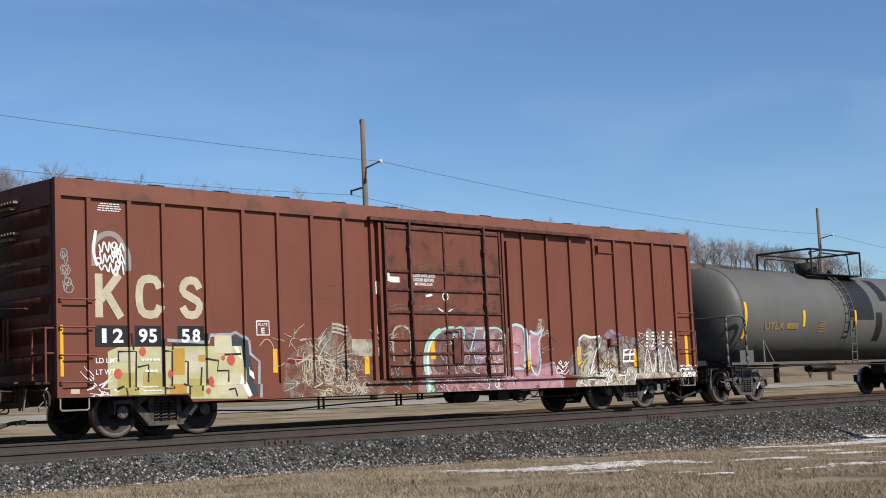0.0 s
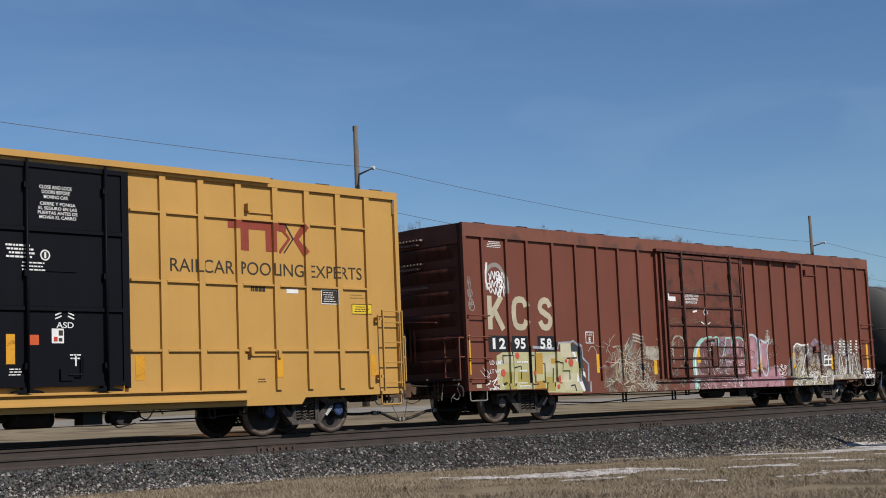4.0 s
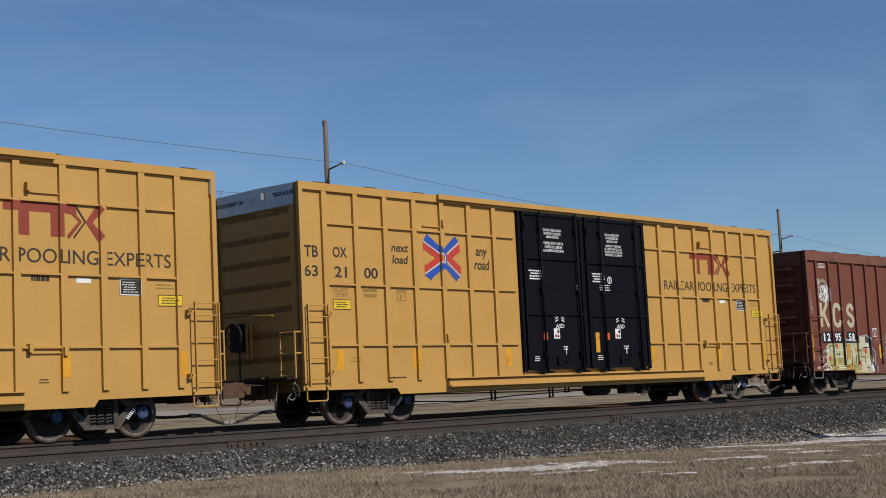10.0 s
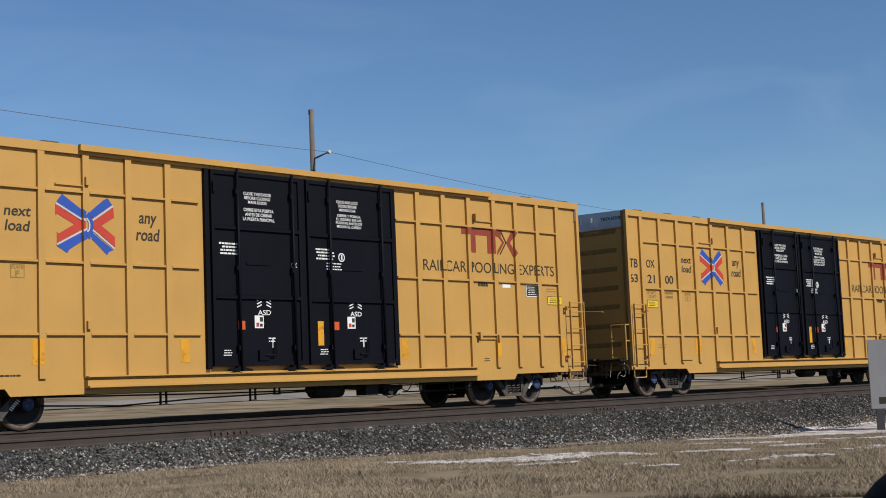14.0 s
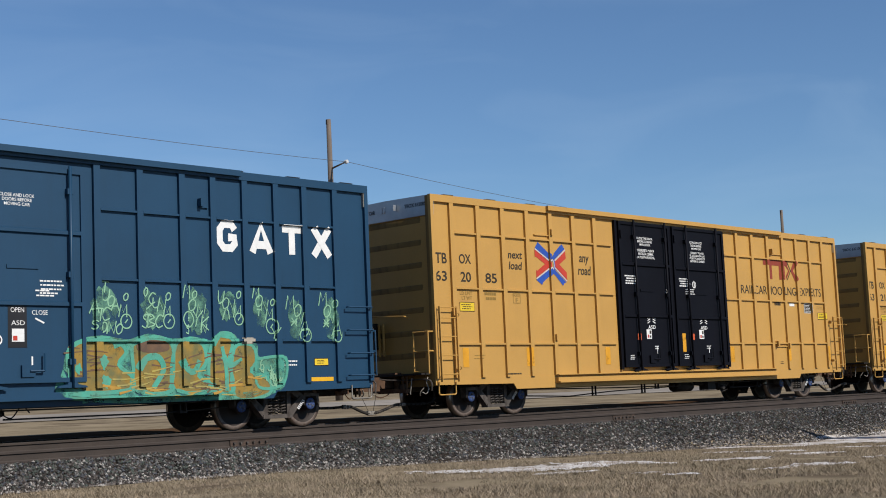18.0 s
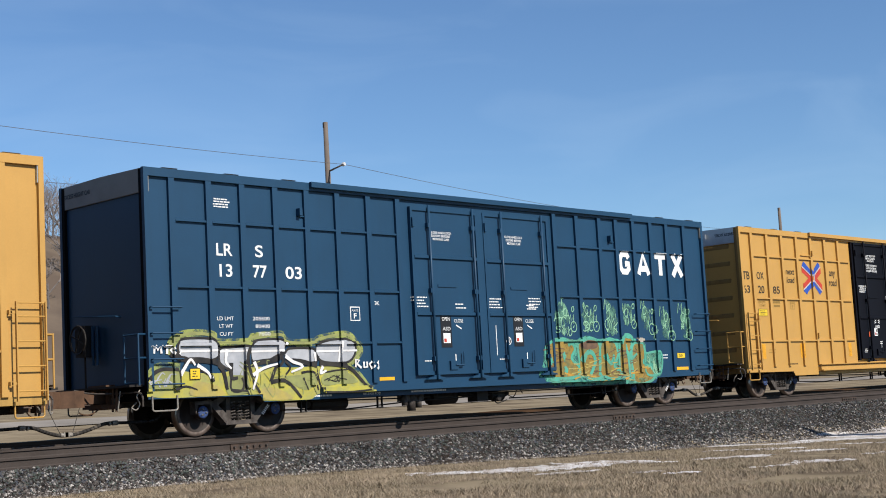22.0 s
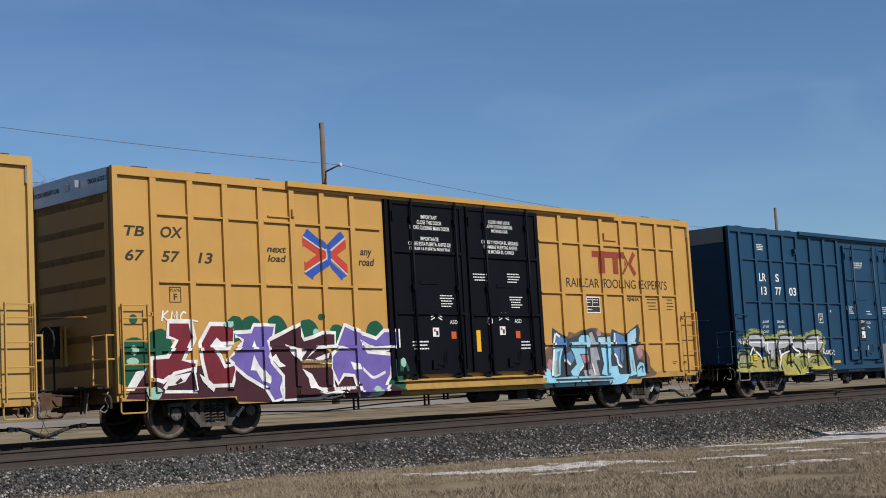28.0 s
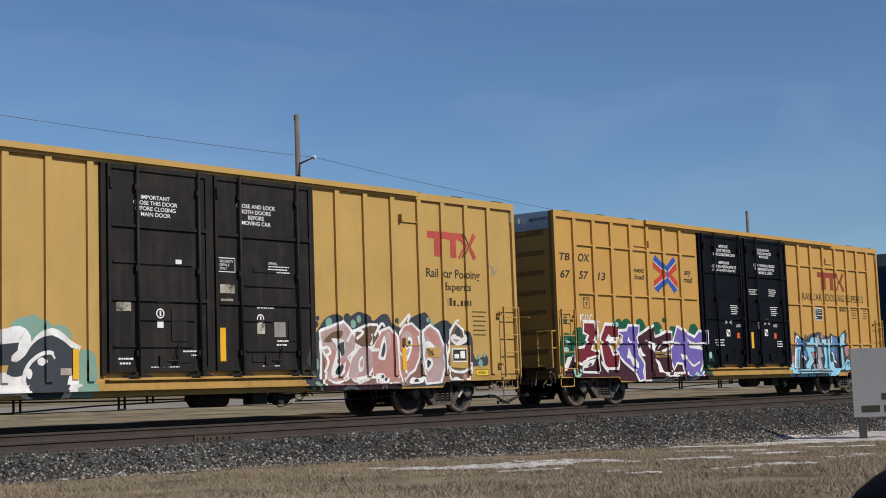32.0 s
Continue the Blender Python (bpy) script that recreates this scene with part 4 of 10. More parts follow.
            if sy < 0 and stiles:
                ladder(car, x0, x1, sy * 1.52, 0.80, 2.48, 4, rail_mat)
            elif sy < 0:
                xa, xb = (x0 - 0.02, x1 + 0.1) if s < 0 else (x0 - 0.1, x1 + 0.02)
                for z in (1.0, 1.46, 1.94, 2.42):
                    bm = bmesh.new()
                    tube(bm, [(xa, -1.44, z), (xa, -1.52, z), (xb, -1.52, z), (xb, -1.40, z)], 0.016, 5)
                    part("rung", bm, rail_mat, car)
            stirrup(car, x0, x1, sy * 1.42, 0.52, 0.80, rail_mat if stiles else M["worn_steel"])
    running_gear(car, (-7.0, 7.0), caps)
    # underframe
    boxes("centre_sill", car, M["steel"], (-e + 0.3, e - 0.3, -0.22, 0.22, 0.66, 0.95))
    boxes("cross_bearer", car, M["steel"], *[(x - 0.06, x + 0.06, -1.38, 1.38, 0.68, 0.90) for x in (-5.2, -3.4, -1.7, 0, 1.7, 3.4, 5.2)])
    g0 = gear_x
    bm = bmesh.new()
    rod(bm, (g0 + 0.62, -0.85, 0.50), (g0 + 1.45, -0.85, 0.50), 0.15, 14)
    rod(bm, (g0 + 0.50, -0.85, 0.52), (g0 + 0.62, -0.85, 0.52), 0.07, 10)
    box(bm, g0 + 0.72, g0 + 0.78, -1.0, -0.7, 0.5, 0.70)
    box(bm, g0 + 1.28, g0 + 1.34, -1.0, -0.7, 0.5, 0.70)
    part("air_reservoir", bm, M["steel"], car)
    bm = bmesh.new()
    box(bm, g0 + 1.92, g0 + 2.30, -1.15, -0.85, 0.36, 0.66)
    rod(bm, (g0 + 1.5, -0.95, 0.55), (g0 + 1.92, -1.0, 0.52), 0.05, 8)
    part("brake_valve", bm, M["steel"], car)
    bm = bmesh.new()
    rod(bm, (g0 + 2.50, -1.0, 0.48), (g0 + 2.95, -1.0, 0.46), 0.11, 12)
    rod(bm, (g0 + 2.62, -1.0, 0.40), (g0 + 2.62, -1.22, 0.42), 0.07, 10)
    rod(bm, (g0 + 2.95, -1.0, 0.46), (g0 + 3.15, -1.0, 0.52), 0.06, 8)
    tube(bm, smooth_line([(g0 + 2.55, -1.1, 0.40), (g0 + 2.60, -1.15, 0.30), (g0 + 2.80, -1.15, 0.33), (g0 + 3.0, -1.1, 0.36)]), 0.014, 5)
    tube(bm, smooth_line([(g0 + 3.10, -1.0, 0.52), (g0 + 3.25, -1.1, 0.42), (g0 + 3.45, -1.1, 0.62), (g0 + 3.6, -1.1, 0.5)]), 0.012, 5)
    part("brake_cylinder", bm, M["steel"], car)
    for a in ([(-5.9, -0.9, 0.42), (-4.2, -1.0, 0.36), (-2.4, -1.0, 0.44), (0.5, -1.1, 0.50)], [(-6.0, -1.1, 0.57), (-2.0, -1.1, 0.52), (g0 + 0.5, -1.0, 0.52)], [(5.9, -0.9, 0.46), (4.3, -1.1, 0.40), (g0 + 3.1, -1.1, 0.40)], [(6.1, -1.15, 0.60), (3.6, -1.15, 0.55), (g0 + 2.0, -1.1, 0.55)]):
        bm = bmesh.new()
        tube(bm, a, 0.016, 5)
        part("brake_rod", bm, M["steel"], car)
    for x, z in ((g0 - 1.25, 0.35), (g0 - 0.62, 0.45), (g0 - 3.4, 0.34), (4.6, 0.38)):
        bm = bmesh.new()
        for dx in (0, 0.13):
            box(bm, x + dx - 0.013, x + dx + 0.013, -1.15, -1.11, z + 0.02, 0.68)
        box(bm, x - 0.013, x + 0.143, -1.16, -1.10, z, z + 0.024)
        part("hanger", bm, M["steel"], car)
    if tank_x is not None:
        bm = bmesh.new()
        rod(bm, (tank_x, -0.9, 0.50), (tank_x + 1.0, -0.9, 0.50), 0.13, 14)
        rod(bm, (tank_x - 0.32, -1.0, 0.51), (tank_x - 0.1, -1.0, 0.51), 0.09, 10)
        part("auxiliary_reservoir", bm, M["steel"], car)
        bm = bmesh.new()
        for dx, zb, r in ((0.0, 0.24, 0.10), (0.22, 0.30, 0.08), (-0.2, 0.36, 0.07)):
            rod(bm, (g0 - 0.25 + dx, -1.15, 0.62), (g0 - 0.25 + dx, -1.15, zb), r, 10)
        box(bm, g0 - 0.5, g0 + 0.1, -1.2, -1.0, 0.45, 0.60)
        part("slack_adjuster", bm, M["truck"], car)
    return car


def plug_door(car, x0, x1, z0, z1, mat, pipes, bars, side, y=1.47):
    """A plug door: sheet, frame, cross bars, lock pipes, gear box and handle, rollers at its foot."""
    door = boxes("door", car, mat, (x0, x1, -y, -1.37, z0, z1))
    bm = bmesh.new()
    for a, b in ((x0, x0 + 0.07), (x1 - 0.07, x1)):
        box(bm, a, b, -y - 0.035, -y, z0, z1)
    for z in (z0, z1 - 0.08):
        box(bm, x0 + 0.07, x1 - 0.07, -y - 0.035, -y, z, z + 0.08)
    part("door_frame", bm, mat, door)
    for z in bars:
        bm = bmesh.new()
        prism(bm, [(-y, z - 0.05), (-y - 0.045, z - 0.03), (-y - 0.045, z + 0.03), (-y, z + 0.05)], "x", x0 + 0.07, x1 - 0.07)
        part("door_bar", bm, mat, door)
    for x in pipes:
        bm = bmesh.new()
        rod(bm, (x, -y - 0.075, z0 - 0.1), (x, -y - 0.075, z1 + 0.05), 0.03, 8)
        for z in (z0 + 0.35, (z0 + z1) / 2, z1 - 0.4):
            box(bm, x - 0.06, x + 0.06, -y - 0.09, -y, z - 0.05, z + 0.05)
        part("lock_pipe", bm, mat, door)
        bm = bmesh.new()
        prism(bm, [(x - 0.30, z0 - 0.10), (x + 0.30, z0 - 0.10), (x + 0.26, z0 - 0.065), (x + 0.10, z0 - 0.04), (x + 0.09, z0 - 0.004), (x - 0.09, z0 - 0.004), (x - 0.10, z0 - 0.04), (x - 0.26, z0 - 0.065)], "y", -y - 0.08, -y)
        part("roller", bm, mat, door)
    xm = (x0 + x1) / 2
    boxes("gear_box", door, mat, (xm - 0.05, xm + 0.20, -y - 0.05, -y, z0 + 0.10, z0 + 0.30))
    bm = bmesh.new()
    tube(bm, [(xm + 0.1, -y - 0.06, z0 + 0.20), (xm + 0.36, -y - 0.07, z0 + 0.20), (xm + 0.36, -y - 0.07, z0 + 0.50)], 0.018, 5)
    part("handle", bm, mat, door)
    boxes("door_hook", door, mat, (x0 + 0.02, x0 + 0.1, -y - 0.08, -y, z1 - 0.45, z1 - 0.25), (xm - 0.3, xm + 0.3, -y - 0.02, -y, (bars[0] + bars[-1]) / 2 - 0.03, (bars[0] + bars[-1]) / 2 + 0.03))
    side.members = list(side.members)
    return door


POSTS = [-8.702, -7.812, -6.942, -6.042, -5.142, -4.242, -3.362, 3.448, 4.298, 5.178, 6.078, 6.888, 7.718, 8.518]
POSTS_C = [-8.512, -7.672, -6.842, -5.962, -5.142, -4.322, -3.472, 3.588, 4.428, 5.298, 6.168, 6.998, 7.788, 8.608]
POSTS_D = [-8.772, -7.912, -7.042, -6.172, -5.302, -4.432, -3.582, -2.722, 3.428, 4.278, 5.128, 5.998, 6.798, 7.618, 8.448]


def latch_marks(car, mat, *at):
    """Small brackets with a short ledge on the side."""
    for x, z, w in at:
        boxes("bracket", car, mat, (x - 0.025, x + 0.05, -1.50, -1.38, z - 0.02, z + 0.13), (*sorted((x, x + w)), -1.425, -1.38, z - 0.04, z - 0.015))


def yellow_boxcar(u, body, old, label, caps, posts=POSTS, mark=""):
    rails = [] if old == 2 else [4.19, 2.92, 1.65]
    car = boxcar("boxcar", u, 18.8, 5.02, body, posts, rails, label, M["zinc"] if old < 2 else body, M["zinc"], body, M["yellow_sill"] if old else body, caps, end_mat=M["yellow_end"], mark=mark, gear_x=-0.7 if old == 2 else 0.0)
    side = Side([(x, 0.14) for x in posts], [(z, 0.055) for z in rails], (-2.42, 2.62, 1.03, 4.87, 1.47), sill=0.88)
    black = M["black_old"] if old == 2 else M["black"]
    boxes("door_ledge", car, M["yellow_sill"] if old else body, (*((-2.42, 2.62) if old else (-5.2, 5.3)), -1.53, -1.39, 0.885, 0.905))
    boxes("door_post", car, black, (-2.52, -2.42, -1.46, -1.37, 0.98, 4.86), (2.62, 2.70, -1.46, -1.37, 0.98, 4.86))
    # filler bar in the doors' colour, added to close the gap between them
    boxes("door_gap_filler", car, black, (-0.12, 0.08, -1.45, -1.38, 1.03, 4.85))
    plug_door(car, -2.40, -0.10, 1.03, 4.85, black, (-1.78, -0.36), (3.73, 2.37), side)
    plug_door(car, 0.06, 2.60, 1.03, 4.85, black, (0.66, 2.18), (3.70, 2.35), side)
    latch_marks(car, body, (5.38, 4.36, 0.62), (-5.15, 4.33, -0.6))
    if old != 1:
        latch_marks(car, body, (5.38, 1.58, 0.62))
    if old < 1:
        latch_marks(car, body, (6.05, 1.52, 0.1), (-5.15, 1.75, 0.1))
    return car, side


BARS = dict(
    ring_open=[[(0.9, 0.70), (0.74, 0.90), (0.30, 0.90), (0.12, 0.70), (0.12, 0.30), (0.30, 0.10), (0.74, 0.10), (0.9, 0.30)]],
    ring_hook=[[(0.88, 0.72), (0.72, 0.90), (0.32, 0.90), (0.12, 0.70), (0.12, 0.30), (0.32, 0.10), (0.70, 0.10), (0.88, 0.26), (0.88, 0.46), (0.55, 0.46)]],
    peak=[[(0.10, 0.0), (0.5, 0.93), (0.90, 0.0)], [(0.27, 0.27), (0.73, 0.27)]],
    mast=[[(0.0, 0.90), (1.0, 0.90)], [(0.5, 0.9), (0.5, 0.0)]],
    cross=[[(0.12, 0.0), (0.88, 1.0)], [(0.12, 1.0), (0.88, 0.0)]],
    fork=[[(0.13, 0.0), (0.13, 1.0)], [(0.84, 1.0), (0.18, 0.40)], [(0.36, 0.60), (0.88, 0.0)]],
    wave=[[(0.88, 0.72), (0.70, 0.90), (0.32, 0.90), (0.13, 0.75), (0.20, 0.60), (0.78, 0.42), (0.87, 0.27), (0.70, 0.10), (0.30, 0.10), (0.10, 0.28)]])


def owner_bars(key, lay, kind, x0, x1, z0, z1, w):
    """One of the owner's large marks, as plain strokes."""
    return [(key, lay + k, stroke(bend(p, 2) if kind in ("ring_open", "wave") else p, w)) for k, p in enumerate([[(x0 + a * (x1 - x0), z0 + b * (z1 - z0)) for a, b in line] for line in BARS[kind]])]


def arrows(cx, cz, w, h):
    """Two facing pairs of bent arrows, blue outside and red inside with a pale line between, and a blue bow where they meet."""
    def at(*pts):
        return [(cx + u * w / 2, cz + v * h / 2) for u, v in pts]
    blue = [[(-0.97, 0.72), (-0.78, 1.0), (-0.70, 0.94), (-0.02, 0.44), (-0.10, 0.16)], [(-0.97, -0.76), (-0.62, -0.98), (-0.56, -0.86), (0.06, -0.42), (0.04, -0.12)],
            [(0.62, 0.90), (0.76, 0.98), (0.92, 0.76), (0.24, 0.24), (0.10, 0.42)], [(0.18, -0.20), (0.20, -0.46), (0.72, -0.98), (0.80, -0.86), (0.94, -0.80)]]
    red = [[(-1.0, 0.64), (-0.06, 0.08), (-0.06, -0.02), (-0.38, 0.0), (-0.94, 0.32), (-1.0, 0.26)], [(-0.06, 0.0), (-0.06, -0.12), (-0.96, -0.66), (-0.96, -0.28), (-0.90, -0.34), (-0.38, 0.0)],
           [(0.96, 0.68), (0.26, 0.14), (0.27, 0.0), (0.54, 0.02), (0.98, 0.32)], [(0.27, 0.02), (0.28, -0.12), (1.0, -0.70), (1.0, -0.34), (0.54, 0.02)]]
    out = [("logo_blue", 1, poly(*at(*p))) for p in blue] + [("red", 1, poly(*at(*p))) for p in red]
    out.append(("logo_blue", 2, stroke(bend(at((-0.02, 0.36), (0.12, 0.20), (0.17, -0.02), (0.14, -0.26), (0.0, -0.40))), h * 0.11)))
    for p in ([(-0.99, 0.68), (-0.04, 0.13)], [(-0.97, -0.71), (-0.02, -0.14)], [(0.94, 0.72), (0.24, 0.18)], [(0.98, -0.75), (0.24, -0.15)]):
        out.append(("paleline", 3, stroke(at(*p), 0.035)))
    out.append(("paleline", 4, stroke(bend(at((-0.04, 0.22), (0.05, 0.08), (0.05, -0.14), (-0.02, -0.24))), 0.03)))
    return out


def emblem(x0, x1, z0, z1, key):
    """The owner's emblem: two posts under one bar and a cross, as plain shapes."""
    w, h = x1 - x0, z1 - z0
    b = z1 - h * 0.28
    return [(key, 1, rect(x0, x0 + w * 0.66, b, z1)), (key, 1, rect(x0 + w * 0.13, x0 + w * 0.25, z0, b)), (key, 1, rect(x0 + w * 0.46, x0 + w * 0.58, z0, b)),
            (key, 2, stroke([(x1 - w * 0.03, z0), (x0 + w * 0.85, z0 + h * 0.5), (x1 - w * 0.03, z1)], w * 0.075)), (key, 2, rect(x0 + w * 0.64, x0 + w * 0.72, b, z1)),
            ("dark", 3, stroke([(x0 + w * 0.69, z0), (x0 + w * 0.81, z0 + h * 0.5), (x0 + w * 0.71, z1)], w * 0.018)), (key, 3, stroke([(x0 + w * 0.63, z0), (x0 + w * 0.76, z0 + h * 0.5), (x0 + w * 0.67, z1 - h * 0.2)], w * 0.035))]


def door_marks(dx, seed, lang=True):
    """Notices, plates and tape on one black door whose edge is at dx."""
    out = [("white", 1, lines(dx, dx + 0.72, 3.92, 4.16, 4, seed + 5, 0.55)), ("white", 1, lines(dx - 0.66, dx - 0.05, 3.19, 3.45, 4, seed, 0.5)),
           ("orange", 1, rect(dx - 0.22, dx - 0.04, 1.74, 1.91)), ("white", 1, rect(dx + 0.20, dx + 0.43, 1.77, 2.02)), ("red", 2, rect(dx + 0.24, dx + 0.31, 1.80, 1.88)),
           ("dark", 2, rect(dx + 0.33, dx + 0.40, 1.80, 1.86)), ("white", 1, glyphs("ASD", dx + 0.29, dx + 0.62, 2.03, 2.13, 0.01)),
           *chevrons(dx + 0.45, 2.36, 1.0), ("dark", 2, rect(dx + 0.33, dx + 0.41, 1.90, 1.99)), ("white", 1, rect(dx + 0.64, dx + 0.67, 1.38, 1.55)), ("white", 1, lines(dx + 0.52, dx + 0.78, 1.48, 1.60, 2, seed + 2)),
           ("white", 1, lines(dx - 0.6, dx - 0.35, 1.22, 1.36, 3, seed + 3))]
    return out


def chevrons(x, z, size):
    """Two sets of three short slanting bars that lean together."""
    return [("white", 1, stroke([(x + s * (0.06 + 0.12 * size), z - 0.062 * k * size - 0.05 * size), (x + s * 0.06, z - 0.062 * k * size)], 0.024 * size)) for s in (-1, 1) for k in range(3)]


def disc_mark(x, z):
    return [("white", 1, blob(x, z, 0.095, 0.095, 16)), ("deep", 2, blob(x, z, 0.07, 0.07, 14)), ("white", 3, rect(x - 0.018, x + 0.018, z - 0.05, z + 0.05))]


def notice(text, x0, x1, z0, z1, key="white", bold=0.004):
    return (key, 1, glyphs(text, x0, x1, z0, z1, bold))


def plate_mark(key, x0, x1, z0, z1, seed=0, ink="dark"):
    return [(key, 1, rect(x0, x1, z0, z1)), (ink, 2, stroke([(x0, z1), (x1, z1), (x1, z0), (x0, z0), (x0, z1)], 0.014)), (ink, 2, lines(x0 + 0.04, x1 - 0.04, z0 + 0.03, z1 - 0.03, 3, seed, 0.4))]


def new_yellow(u, digits, label, caps="blue"):
    car, side = yellow_boxcar(u, M["yellow"], 0, label, caps, mark="TBOX " + digits)
    s = [("dark", 1, glyphs("TB", -9.25, -8.87, 3.47, 3.71, 0.015)), ("dark", 1, glyphs("OX", -8.46, -8.06, 3.49, 3.71, 0.015))]
    for k, (a, b) in enumerate(((-9.27, -8.89), (-8.43, -8.08), (-7.58, -7.18))):
        s.append(("dark", 1, glyphs(digits[2 * k:2 * k + 2], a, b, 3.07, 3.30, 0.015)))
    s += [("dark", 1, glyphs("next\nload", -6.74, -6.22, 3.42, 3.84, 0.015, 0.15)), ("dark", 1, glyphs("any\nroad", -4.06, -3.53, 3.38, 3.86, 0.015, 0.15))]
    s += [("dull", 1, glyphs("LD LMT", -8.48, -8.07, 2.77, 2.85)), ("dull", 1, glyphs("LT WT", -8.42, -8.08, 2.66, 2.74)), ("dull", 1, lines(-7.65, -7.22, 2.65, 2.87, 2, 4, 0.6))]
    s += plate_mark("plate", -8.50, -8.01, 2.40, 2.60, 1) + plate_mark("plate", 8.06, 8.55, 2.40, 2.60, 2)
    s += [("dark", 1, rect(7.23, 7.66, 2.58, 2.88)), ("white", 2, stroke([(7.24, 2.87), (7.65, 2.87), (7.65, 2.59), (7.24, 2.59), (7.24, 2.87)], 0.022)), ("white", 2, lines(7.28, 7.62, 2.62, 2.84, 5, 3, 0.3))]
    s += [("white", 1, rect(6.34, 6.64, 2.78, 2.87)), ("dark", 1, lines(5.38, 5.95, 2.78, 2.90, 1, 2, 0.8)), ("dark", 1, lines(5.55, 5.82, 1.02, 1.12, 2, 2)), ("dull", 1, lines(8.0, 8.5, 2.70, 2.82, 2, 8, 0.3))]
    s += [(k, 1, rect(x, x + 0.20, 1.12, 1.56)) for k, x in (("tape_old", -8.47), ("tape_old", -6.22), ("tape_old", 2.84), ("tape_old", 6.0), ("tape_old", 8.48), ("tape_old", -3.1))]
    s += [("dull", 1, lines(-8.1, -7.75, 1.28, 1.42, 2, 9, 0.25)), ("dark", 1, lines(-7.1, -6.3, 0.92, 0.97, 1, 5, 0.6)), ("dull", 1, stroke([(-6.62, 2.84), (-6.36, 2.84), (-6.36, 2.62), (-6.62, 2.62), (-6.62, 2.84)], 0.02)), ("dull", 1, glyphs("PLATE", -6.60, -6.38, 2.77, 2.82)), ("dull", 1, glyphs("F", -6.53, -6.45, 2.64, 2.74, 0.02))]
    stencils("stencil", car, side, s, "dark brown road name, number and data stencils")
    paint("arrow_emblem", car, side, arrows(-5.13, 3.60, 1.22, 1.06), "red and blue crossed arrows emblem")
    stencils("owner_emblem", car, side, emblem(4.95, 6.92, 3.58, 4.16, "red_logo"), "dark red owner emblem")
    stencils("slogan", car, side, [("dark", 1, glyphs("RAILCAR POOLING EXPERTS", 3.62, 8.36, 3.11, 3.36))], "dark slogan lettering")
    d = [notice("CLOSE THIS DOOR\nBEFORE CLOSING\nMAIN DOOR", -1.58, -0.86, 4.24, 4.47, bold=0.012), notice("CIERRE ESTA PUERTA\nANTES DE CERRAR\nLA PUERTA PRINCIPAL", -1.60, -0.79, 3.90, 4.15, bold=0.012),
         notice("CLOSE AND LOCK\nDOORS BEFORE\nMOVING CAR", 0.93, 1.56, 4.25, 4.48, bold=0.012), notice("CIERRE Y PONGA\nEL SEGURO EN LAS\nPUERTAS ANTES DE\nMOVER EL CARRO", 0.90, 1.66, 3.90, 4.19, bold=0.012)]
    d += door_marks(-1.57, 3)[1:] + door_marks(0.94, 8)[1:] + disc_mark(1.03, 3.27) + [("tape_old", 1, rect(0.30, 0.46, 1.42, 1.92)), ("white", 1, lines(0.55, 1.12, 2.98, 3.16, 3, 5)), ("white", 1, glyphs("OK", -0.38, -0.22, 3.0, 3.1))]
    stencils("door_stencil", car, side, d, "white notices and small plates on the black doors")
    return car, side


new_yellow(0.69, "632100", "clean yellow boxcar with black doors and galvanised end cap")
new_yellow(-20.217, "632085", "clean yellow boxcar with black doors behind the blue boxcar")


